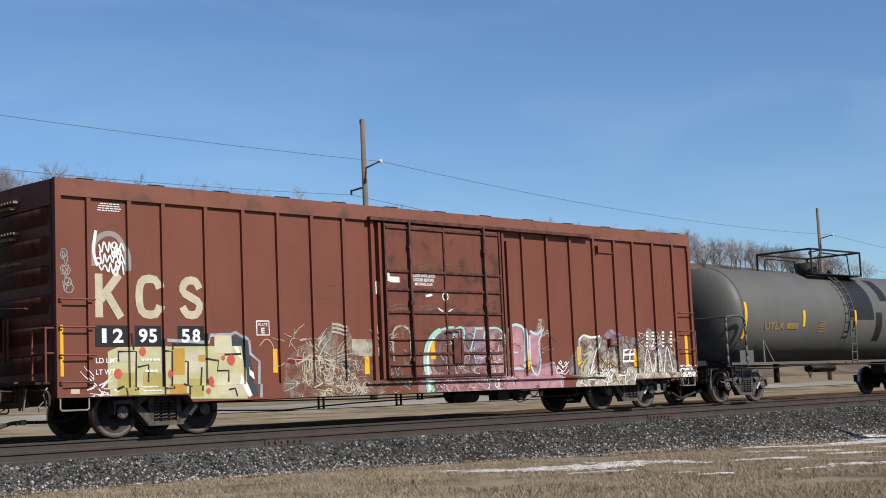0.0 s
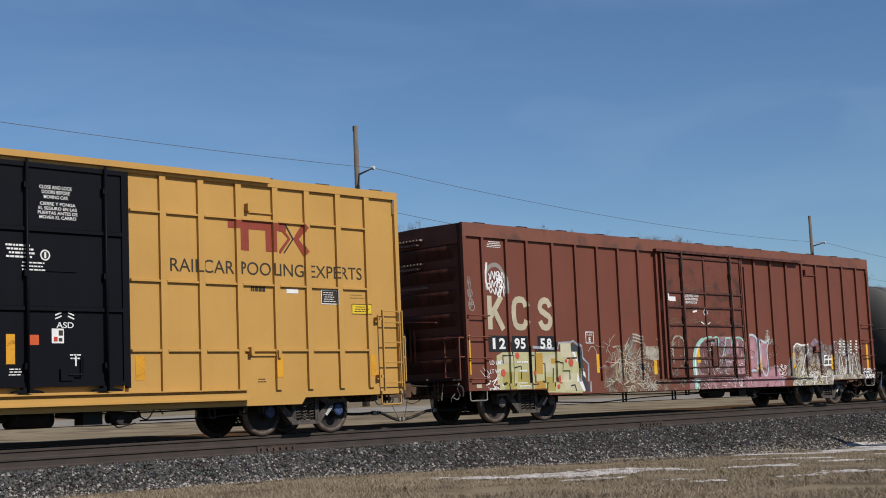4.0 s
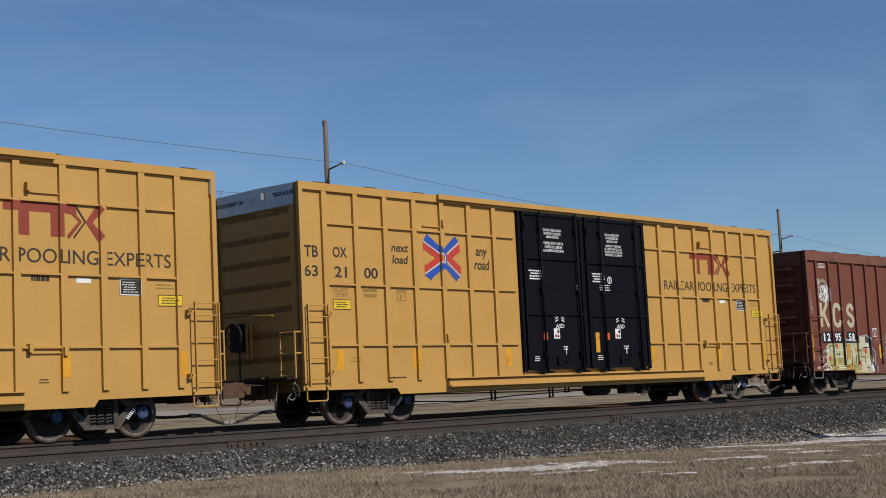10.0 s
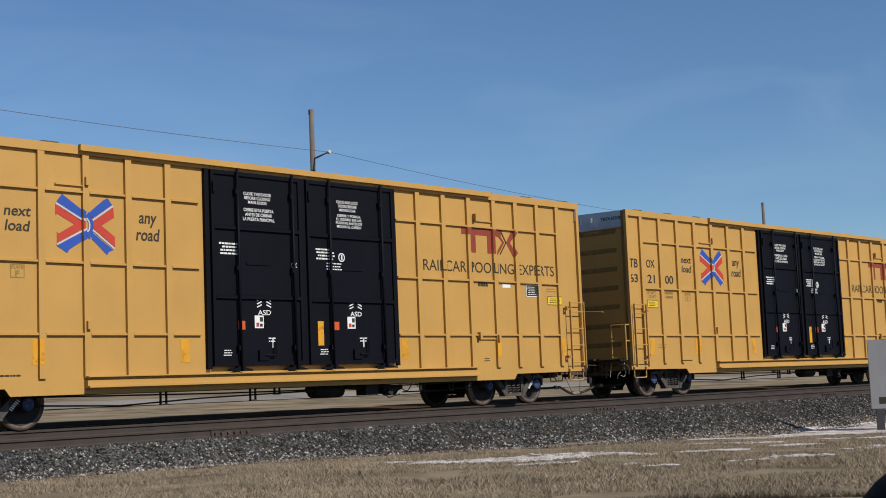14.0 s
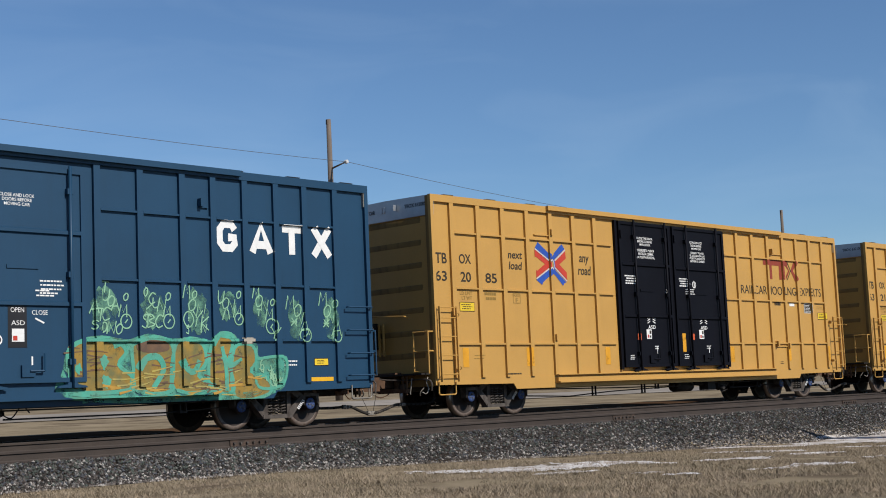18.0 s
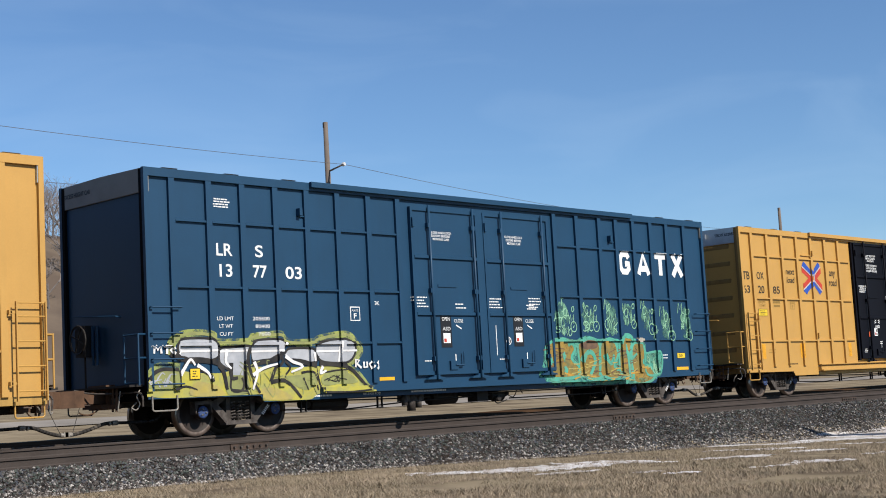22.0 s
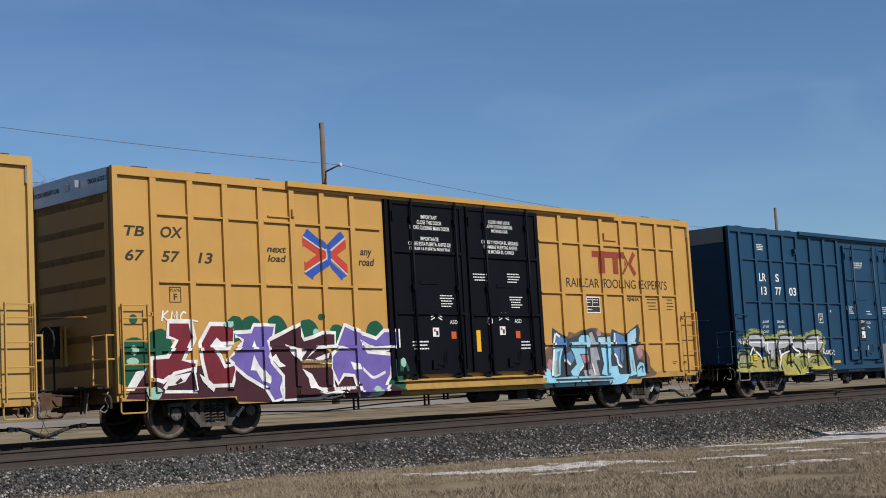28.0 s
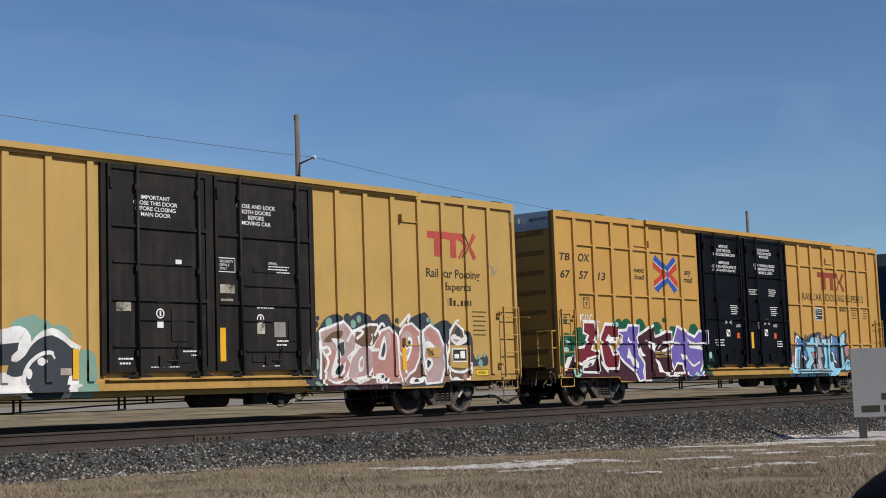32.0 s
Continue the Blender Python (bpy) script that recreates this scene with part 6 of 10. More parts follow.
PEN = dict(
    T=[[(0, 1), (1, 0.95)], [(0.5, 1), (0.45, 0)]], U=[[(0, 1), (0.05, 0.2), (0.5, 0), (0.9, 0.25), (1, 1)]], O=[[(0.5, 1), (0.05, 0.6), (0.3, 0.05), (0.85, 0.25), (0.9, 0.8), (0.5, 1)]],
    C=[[(1, 0.85), (0.5, 1), (0.05, 0.5), (0.4, 0), (1, 0.15)]], N=[[(0, 0), (0.1, 1), (0.85, 0), (1, 1)]], M=[[(0, 0), (0.15, 1), (0.5, 0.35), (0.85, 1), (1, 0)]], A=[[(0, 0), (0.5, 1), (1, 0)], [(0.2, 0.35), (0.85, 0.4)]],
    K=[[(0.1, 1), (0.05, 0)], [(0.9, 1), (0.1, 0.5), (1, 0)]], S=[[(0.95, 0.85), (0.4, 1), (0.1, 0.7), (0.85, 0.35), (0.5, 0), (0, 0.15)]], Y=[[(0, 1), (0.5, 0.5), (1, 1)], [(0.5, 0.5), (0.4, 0)]], X=[[(0, 0.1), (1, 0.9)], [(0, 0.9), (1, 0.1)], [(0, 0.5), (1, 0.5)]],
    V=[[(0, 0), (0.3, 0.9), (0.75, 0.85), (1, 0.05)]], B=[[(0.1, 0), (0.1, 1), (0.8, 0.8), (0.2, 0.5), (0.95, 0.25), (0.1, 0)]])


def tag_letters(key, lay, w, *items):
    """Hand-written letters and rings: kind, middle and height of each."""
    out = []
    for k, x, z, h in items:
        if k == "ring":
            out.append((key, lay, stroke(loop([(x + 0.45 * h * math.cos(a), z + 0.5 * h * math.sin(a)) for a in (0, 1.05, 2.1, 3.14, 4.2, 5.25)], True), w)))
            out.append((key, lay, stroke([(x - 0.1 * h, z - 0.12 * h), (x + 0.12 * h, z + 0.14 * h)], w)))
        else:
            for line in PEN[k]:
                pts = [(x + (a - 0.5) * h * 0.75 + (b - 0.5) * h * 0.12, z + (b - 0.5) * h) for a, b in line]
                out.append((key, lay, stroke(bend(pts, 4) if k in "UOCSB" else pts, w)))
    return out


def loop(pts, close=False):
    """A closed line of points, rounded."""
    n = len(pts)
    out = bend([pts[-1]] + pts + pts[:2], 4)[4:4 + 4 * n]
    return out + out[:2] if close else out


def loops(key, lay, p, q, wide, w, seed, n):
    """Small rings, hooks and dashes strung along a slanting line."""
    r = random.Random(seed)
    out = []
    for k in range(n):
        t = (k + r.random()) / n
        cx, cz = p[0] + (q[0] - p[0]) * t + r.uniform(-0.5, 0.5) * wide, p[1] + (q[1] - p[1]) * t
        a, e, ra, rb = r.uniform(0, 6.28), r.choice((1.6, 2.4, 3.2, 6.5)), r.uniform(0.03, 0.10), r.uniform(0.05, 0.12)
        out.append((key, lay, stroke([(cx + ra * math.cos(a + e * j / 9), cz + rb * math.sin(a + e * j / 9)) for j in range(10)], w)))
    return out


def rays(key, lay, x, z, size, w, seed, n):
    """Long strokes that fan out from about one point."""
    r = random.Random(seed)
    out = []
    for k in range(n):
        a, l, s = r.uniform(0, 6.28), size * r.uniform(0.5, 1.0), r.uniform(0.05, 0.4) * size
        p = (x + s * math.cos(a) + r.uniform(-0.15, 0.15), z + s * math.sin(a) * 0.8 + r.uniform(-0.1, 0.1))
        out.append((key, lay, stroke(bend([p, (p[0] + l * 0.5 * math.cos(a + 0.07), p[1] + l * 0.38 * math.sin(a + 0.07)), (p[0] + l * math.cos(a), p[1] + l * 0.7 * math.sin(a))], 3), w, w * 0.4)))
    return out


def brushed(key, lay, x0, x1, z0, z1, w, seed, n):
    """Short level brush streaks."""
    r = random.Random(seed)
    out = []
    for k in range(n):
        cx, cz, l, d = r.uniform(x0, x1), r.uniform(z0, z1), r.uniform(0.15, 0.45), r.uniform(-0.03, 0.05)
        out.append((key, lay, stroke([(cx - l / 2, cz - d), (cx, cz), (cx + l / 2, cz + d)], w, w * 0.4)))
    return out


def hatching(key, lay, x0, x1, z0, z1, w, seed, n):
    """Many short crossing strokes."""
    r = random.Random(seed)
    out = []
    for k in range(n):
        cx, cz, a, l = r.uniform(x0, x1), r.uniform(z0, z1), r.uniform(0, math.pi), r.uniform(0.12, 0.4)
        mid = (cx + r.uniform(-0.08, 0.08), cz + r.uniform(-0.08, 0.08))
        p, q = (cx - l / 2 * math.cos(a), max(z0, cz - l / 2 * math.sin(a))), (cx + l / 2 * math.cos(a), min(z1, cz + l / 2 * math.sin(a)))
        out.append((key, lay, stroke(bend([p, mid, q], 3), w, w * 0.5)))
    return out


paint("chipped_paint", car_k, side_k, brushed("g_umber", 1, -1.6, 1.7, 3.2, 3.4, 0.022, 81, 9) + brushed("g_umber", 1, -1.6, 1.7, 2.32, 2.46, 0.03, 82, 16) + brushed("g_umber", 1, 0.3, 1.7, 2.5, 2.75, 0.02, 83, 8)
      + brushed("g_umber", 1, -4.1, -2.3, 2.4, 3.0, 0.016, 84, 9) + brushed("g_brownworn", 1, -0.2, 1.8, 0.95, 1.15, 0.03, 85, 14), "dark chips in the red paint")
paint("graffiti", car_c, side_c, [
    ("g_green", 1, blob(-8.99, 1.53, 0.36, 0.36, 18, 0.05, 0)),
    ("g_green", 1, blob(-9.2, 1.3, 0.3, 0.3, 18, 0.05, 1)),
    ("g_green", 1, blob(-8.45, 1.77, 0.28, 0.28, 18, 0.05, 2)),
    ("g_green", 1, blob(-8.27, 1.43, 0.3, 0.3, 18, 0.05, 3)),
    ("g_green", 1, blob(-6.69, 2.04, 0.26, 0.26, 18, 0.05, 4)),
    ("g_green", 1, blob(-6.29, 2.04, 0.26, 0.26, 18, 0.05, 5)),
    ("g_green", 1, blob(-5.65, 2.0, 0.3, 0.3, 18, 0.05, 6)),
    ("g_green", 1, blob(-4.82, 1.94, 0.3, 0.3, 18, 0.05, 7)),
    ("g_green", 1, blob(-4.02, 1.88, 0.25, 0.25, 18, 0.05, 8)),
    ("g_green", 1, blob(-2.91, 1.93, 0.28, 0.28, 18, 0.05, 9)),
    ("g_green", 1, blob(-2.32, 1.08, 0.3, 0.3, 18, 0.05, 10)),
    ("g_green", 1, blob(-2.44, 0.84, 0.25, 0.25, 18, 0.05, 11)),
    ("g_plum", 2, poly((-9.21, 0.78), (-8.87, 1.29), (-7.9, 1.32), (-6.7, 1.4), (-5.84, 1.61), (-4.64, 1.83), (-4.05, 1.35), (-2.25, 0.71), (-2.2, 0.44), (-5.61, 0.58))),
    ("g_white", 4, poly((-9.22, 0.92), (-8.98, 1.26), (-8.75, 1.32), (-8.8, 1.22), (-9.03, 0.92))),
    *letter("g_wine", "g_white", 0.085, 4, [(-8.22, 2.14), (-7.78, 2.14), (-7.73, 1.87), (-7.97, 1.45), (-7.69, 1.38), (-7.71, 1.29), (-8.28, 1.18), (-8.41, 1.1), (-8.62, 1.15), (-8.61, 1.47), (-8.25, 1.49), (-8.02, 1.83), (-8.23, 1.91)]),
    *letter("g_plum", "g_white", 0.07, 6, [(-8.35, 0.91), (-8.13, 1.18), (-7.75, 1.26), (-7.68, 0.89)]),
    ("g_white", 8, poly((-8.34, 0.98), (-8.13, 1.17), (-7.77, 1.22), (-7.91, 1.05), (-8.17, 0.99))),
    ("g_plum", 9, poly((-8.14, 1.03), (-8.01, 1.13), (-7.96, 1.07), (-8.09, 1.01))),
    *letter("g_wine", "g_white", 0.085, 4, [(-7.27, 2.09), (-6.77, 2.09), (-6.8, 1.79), (-7.03, 1.79), (-7.14, 1.87), (-7.3, 1.71), (-7.1, 1.5), (-6.98, 1.28), (-6.73, 1.34), (-6.86, 0.99), (-7.34, 0.99), (-7.45, 1.42), (-7.5, 1.76)]),
    ("g_white", 6, poly((-7.27, 1.66), (-7.15, 1.82), (-7.04, 1.71), (-6.82, 1.71), (-6.88, 1.62), (-7.16, 1.61))),
    ("g_white", 8, poly((-7.58, 1.19), (-7.36, 1.07), (-7.2, 0.94), (-7.27, 0.84), (-7.5, 1.04))),
    *letter("g_violet", "g_white", 0.075, 6, [(-6.7, 1.93), (-6.29, 1.95), (-6.22, 2.08), (-5.72, 2.08), (-5.82, 1.72), (-5.94, 1.48), (-5.75, 1.3), (-5.49, 1.13), (-5.64, 0.85), (-5.58, 0.67), (-5.78, 0.63), (-5.97, 0.9), (-6.44, 1.14), (-6.89, 1.47), (-6.69, 1.58), (-6.52, 1.71), (-6.48, 1.84)]),
    ("g_white", 8, poly((-6.35, 1.23), (-6.25, 1.53), (-6.14, 1.33), (-5.93, 1.12), (-5.84, 1.08), (-5.92, 0.95), (-6.08, 1.02), (-6.21, 1.22))),
    ("g_white", 8, poly((-6.31, 1.64), (-6.23, 1.81), (-6.16, 1.64))),
    *letter("g_plum", "g_white", 0.075, 8, [(-5.89, 1.77), (-5.54, 1.9), (-5.05, 2.1), (-5.03, 1.9), (-4.95, 1.78), (-4.7, 1.83), (-4.42, 1.92), (-4.11, 1.92), (-4.12, 1.71), (-4.62, 1.69), (-4.97, 1.37), (-4.24, 1.3), (-4.21, 0.78), (-4.62, 0.65), (-5.52, 0.64), (-5.49, 1.11), (-5.77, 1.39)]),
    ("g_white", 10, poly((-5.46, 1.73), (-5.2, 1.65), (-4.87, 1.6), (-5.09, 1.37), (-5.26, 1.51))),
    ("g_white", 10, poly((-5.04, 1.24), (-4.78, 1.12), (-4.61, 0.86), (-4.46, 0.81), (-4.56, 0.74), (-4.83, 0.84), (-4.87, 1.03))),
    ("g_white", 10, poly((-4.67, 1.43), (-4.32, 1.54), (-4.36, 1.43), (-4.58, 1.36))),
    ("g_white", 10, poly((-5.82, 1.45), (-5.7, 1.54), (-5.6, 1.38), (-5.45, 1.29), (-5.63, 1.27))),
    *letter("g_violet", "g_white", 0.08, 10, [(-3.81, 2.08), (-3.37, 1.91), (-2.92, 1.79), (-2.67, 1.96), (-2.33, 1.96), (-2.33, 1.69), (-2.86, 1.57), (-3.25, 1.72), (-3.47, 1.82), (-3.2, 1.51), (-2.5, 1.45), (-2.56, 1.06), (-2.83, 0.71), (-3.46, 0.56), (-3.48, 0.78), (-3.59, 1.09), (-3.91, 1.12), (-4.05, 0.93), (-4.21, 1.24), (-4.18, 1.47), (-3.97, 1.63), (-3.59, 1.58), (-4.03, 1.7)]),
    ("g_white", 12, poly((-3.7, 1.35), (-3.48, 1.3), (-3.42, 1.18), (-3.61, 1.18))),
    ("g_white", 12, poly((-3.35, 1.79), (-3.03, 1.65), (-2.52, 1.67), (-2.66, 1.57), (-3.07, 1.55))),
    ("g_white", 12, stroke(bend([(-3.38, 1.22), (-3.23, 1.1), (-3.04, 1), (-2.7, 1.11)]), 0.06)),
    *tag_letters("g_white", 3, 0.035, ("K", -8.30, 2.28, 0.20), ("M", -8.10, 2.28, 0.19), ("C", -7.90, 2.27, 0.17)), ("g_white", 3, stroke(bend([(-7.92, 2.20), (-7.78, 2.20), (-7.58, 2.17)]), 0.03)),
    ("g_mint", 12, blob(-8.61, 0.85, 0.15, 0.12, 18, 0.08, 0)),
    ("g_mint", 12, blob(-8.75, 0.93, 0.05, 0.05, 18, 0.08, 0)),
    ("g_mint", 12, blob(-6.87, 2.12, 0.09, 0.06, 18, 0.08, 0)),
    ("g_mint", 3, blob(-9.01, 1.65, 0.07, 0.09, 18, 0.08, 0)),
    ("g_mint", 3, blob(-9.04, 1.45, 0.13, 0.07, 18, 0.08, 0)),
    ("g_mint", 3, blob(-4.6, 1.96, 0.08, 0.08, 18, 0.08, 0)),
    ("g_mint", 12, blob(-3.06, 0.69, 0.13, 0.13, 18, 0.08, 0)),
    ("g_mint", 3, blob(-2.2, 1.3, 0.08, 0.1, 18, 0.08, 0)),
    *scribble("g_white", 12, -4.71, -3.81, 0.61, 0.79, 0.03, 4, 10)], "large violet, wine-red and white graffiti with green clouds")
paint("graffiti", car_c, side_c, [
    ("g_umber", 1, poly(*loop([(2.72, 1.40), (3.04, 1.63), (3.50, 1.78), (3.78, 1.95), (3.99, 1.91), (4.28, 1.99), (4.86, 2.05), (5.23, 1.91), (6.07, 1.91), (6.69, 1.61), (7.00, 1.34), (7.18, 1.02), (7.36, 0.79), (6.01, 0.73), (2.74, 0.74)]))),
    ("g_slate", 2, poly(*[(3.11, 2.05), (3.50, 1.87), (3.65, 1.76), (4.13, 1.87), (4.39, 1.98), (4.57, 2.02), (4.76, 2.01), (4.94, 1.82), (5.51, 1.84), (5.55, 2.02), (6.07, 1.86), (6.72, 2.15), (6.79, 1.97), (6.69, 1.62), (6.49, 1.54), (6.57, 1.21), (6.80, 1.20), (6.94, 1.08), (6.92, 0.77), (6.64, 0.71), (6.04, 0.73), (5.97, 0.59), (3.00, 0.58), (2.93, 0.82), (3.03, 1.26), (3.07, 1.69)])),
    ("g_pink", 3, blob(4.30, 1.30, 0.12, 0.14, 18, 0.1, 484)),
    ("g_pink", 3, blob(6.70, 1.42, 0.14, 0.17, 18, 0.1, 641)),
    ("g_pink", 3, blob(2.94, 1.14, 0.12, 0.14, 18, 0.1, 386)),
    ("g_pink", 3, blob(4.97, 1.90, 0.09, 0.11, 18, 0.1, 528)),
    ("g_pink", 3, blob(4.52, 1.07, 0.07, 0.08, 18, 0.1, 500)),
    *letter("g_steel", "g_slate", 0.035, 4, [(3.22, 1.92), (3.54, 1.78), (3.56, 1.57), (3.13, 1.56), (3.20, 1.78)]),
    *letter("g_sky", "g_slate", 0.035, 4, [(3.12, 1.54), (3.46, 1.54), (3.34, 1.26), (3.30, 0.89), (3.12, 0.85), (2.97, 0.88), (3.02, 1.10), (3.10, 1.26)]),
    *letter("g_steel", "g_slate", 0.035, 4, [(3.52, 1.41), (3.77, 1.49), (3.91, 1.29), (3.76, 1.14), (3.65, 1.17), (3.46, 1.28)]),
    *letter("g_sky", "g_slate", 0.035, 4, [(3.74, 1.69), (4.12, 1.70), (4.12, 1.78), (4.24, 1.86), (4.44, 1.86), (4.54, 1.71), (4.53, 1.56), (3.79, 1.57)]),
    *letter("g_sky", "g_slate", 0.035, 4, [(3.79, 1.54), (4.36, 1.53), (4.38, 1.40), (4.13, 1.39), (4.27, 1.13), (4.12, 0.98), (4.00, 0.85), (3.79, 0.86), (3.72, 0.97), (3.98, 1.14), (3.91, 1.36)]),
    *letter("g_silver", "g_slate", 0.035, 4, [(4.56, 1.91), (4.69, 1.95), (4.88, 1.59), (4.55, 1.60)]),
    *letter("g_silver", "g_slate", 0.035, 4, [(4.53, 1.54), (4.85, 1.55), (4.95, 1.23), (4.79, 1.22), (4.90, 0.84), (4.68, 0.84), (4.60, 1.14), (4.52, 1.15)]),
    *letter("g_sky", "g_slate", 0.035, 4, [(4.92, 1.80), (5.39, 1.82), (5.50, 1.63), (5.31, 1.56), (4.94, 1.59)]),
    *letter("g_sky", "g_slate", 0.035, 4, [(5.03, 1.54), (5.40, 1.53), (5.33, 1.28), (5.34, 0.91), (5.19, 0.83), (4.98, 0.87), (5.11, 1.12), (5.06, 1.34)]),
    *letter("g_steel", "g_slate", 0.035, 4, [(5.61, 1.94), (6.05, 1.83), (6.07, 1.60), (5.62, 1.58), (5.55, 1.71)]),
    *letter("g_steel", "g_slate", 0.035, 4, [(5.55, 1.53), (5.94, 1.54), (5.97, 1.26), (5.87, 1.08), (5.67, 1.13), (5.58, 1.36)]),
    *letter("g_sky", "g_slate", 0.035, 4, [(6.13, 1.88), (6.60, 2.04), (6.59, 1.80), (6.45, 1.61), (6.10, 1.59)]),
    *letter("g_sky", "g_slate", 0.035, 4, [(6.14, 1.53), (6.38, 1.53), (6.49, 0.83), (6.20, 0.78), (6.15, 1.15)]),
    *letter("g_sky", "g_slate", 0.035, 4, [(5.35, 1.05), (5.68, 1.07), (5.73, 0.85), (6.20, 0.84), (6.00, 0.64), (5.61, 0.58), (4.93, 0.56), (3.08, 0.60), (2.96, 0.82), (3.80, 0.84), (5.18, 0.81)]),
    *letter("g_sky", "g_slate", 0.035, 4, [(6.53, 1.02), (6.68, 1.15), (6.86, 1.11), (6.90, 0.79), (6.51, 0.77)]),
    ("g_sky", 3, poly(*loop([(2.68, 1.01), (2.86, 1.05), (2.96, 0.92), (2.95, 0.62), (2.61, 0.64)]))),
    ("g_steel", 6, poly(*[(3.24, 1.45), (3.38, 1.51), (3.27, 1.26), (3.26, 0.91), (3.18, 0.92), (3.20, 1.21)])),
    ("g_gold", 6, poly(*[(3.14, 1.24), (3.19, 1.26), (3.17, 0.88), (3.12, 0.89)])),
    ("g_paleblue", 6, poly(*[(3.86, 1.65), (4.52, 1.66), (4.52, 1.59), (3.86, 1.59)])),
    ("g_paleblue", 6, poly(*[(4.99, 1.76), (5.32, 1.77), (5.38, 1.68), (4.99, 1.66)])),
    ("g_paleblue", 6, poly(*[(6.25, 1.80), (6.55, 1.91), (6.54, 1.80), (6.40, 1.66), (6.21, 1.64)])),
    ("g_silver", 6, poly(*[(6.22, 1.21), (6.38, 1.21), (6.41, 0.93), (6.25, 0.88)])),
    ("g_silver", 6, poly(*[(4.23, 0.98), (4.59, 1.01), (4.79, 0.67), (4.50, 0.59), (4.33, 0.69)])),
    ("g_white", 7, stroke([(3.20, 1.91), (3.16, 1.80), (3.09, 1.56)], 0.07)),
    ("g_white", 7, stroke([(3.22, 1.91), (3.36, 1.83)], 0.06)),
    ("g_white", 7, stroke([(3.11, 1.52), (3.04, 1.16), (2.99, 0.88)], 0.07)),
    ("g_white", 7, stroke([(3.49, 1.26), (3.59, 1.17), (3.70, 1.12)], 0.06)),
    ("g_white", 7, stroke([(5.58, 1.38), (5.68, 1.29), (5.72, 1.10), (5.87, 1.03)], 0.06)),
    ("g_white", 7, stroke([(4.61, 1.15), (4.71, 0.86)], 0.06)),
    ("g_white", 7, stroke([(4.09, 0.98), (4.26, 1.11)], 0.05)),
    ("g_white", 7, stroke([(5.64, 1.91), (5.64, 1.77), (5.59, 1.61)], 0.05)),
    ("g_slate", 7, stroke([(2.98, 0.77), (5.33, 0.75)], 0.05)),
    ("g_slate", 7, stroke([(3.83, 0.83), (3.91, 0.74), (3.82, 0.59)], 0.05)),
    ("g_slate", 7, stroke([(4.33, 0.71), (4.44, 0.57)], 0.05)),
    ("g_slate", 7, stroke([(5.33, 0.75), (5.39, 0.66), (5.26, 0.57)], 0.05)),
    ("g_slate", 7, stroke([(5.86, 1.52), (5.81, 1.22), (5.87, 1.13)], 0.05)),
    ("g_slate", 7, stroke([(6.59, 0.95), (6.69, 1.02), (6.82, 1.01)], 0.04)),
    ("g_slate", 7, stroke([(6.77, 1.06), (6.78, 0.87)], 0.035))], "light blue graffiti with steel-blue letters and dark outline")
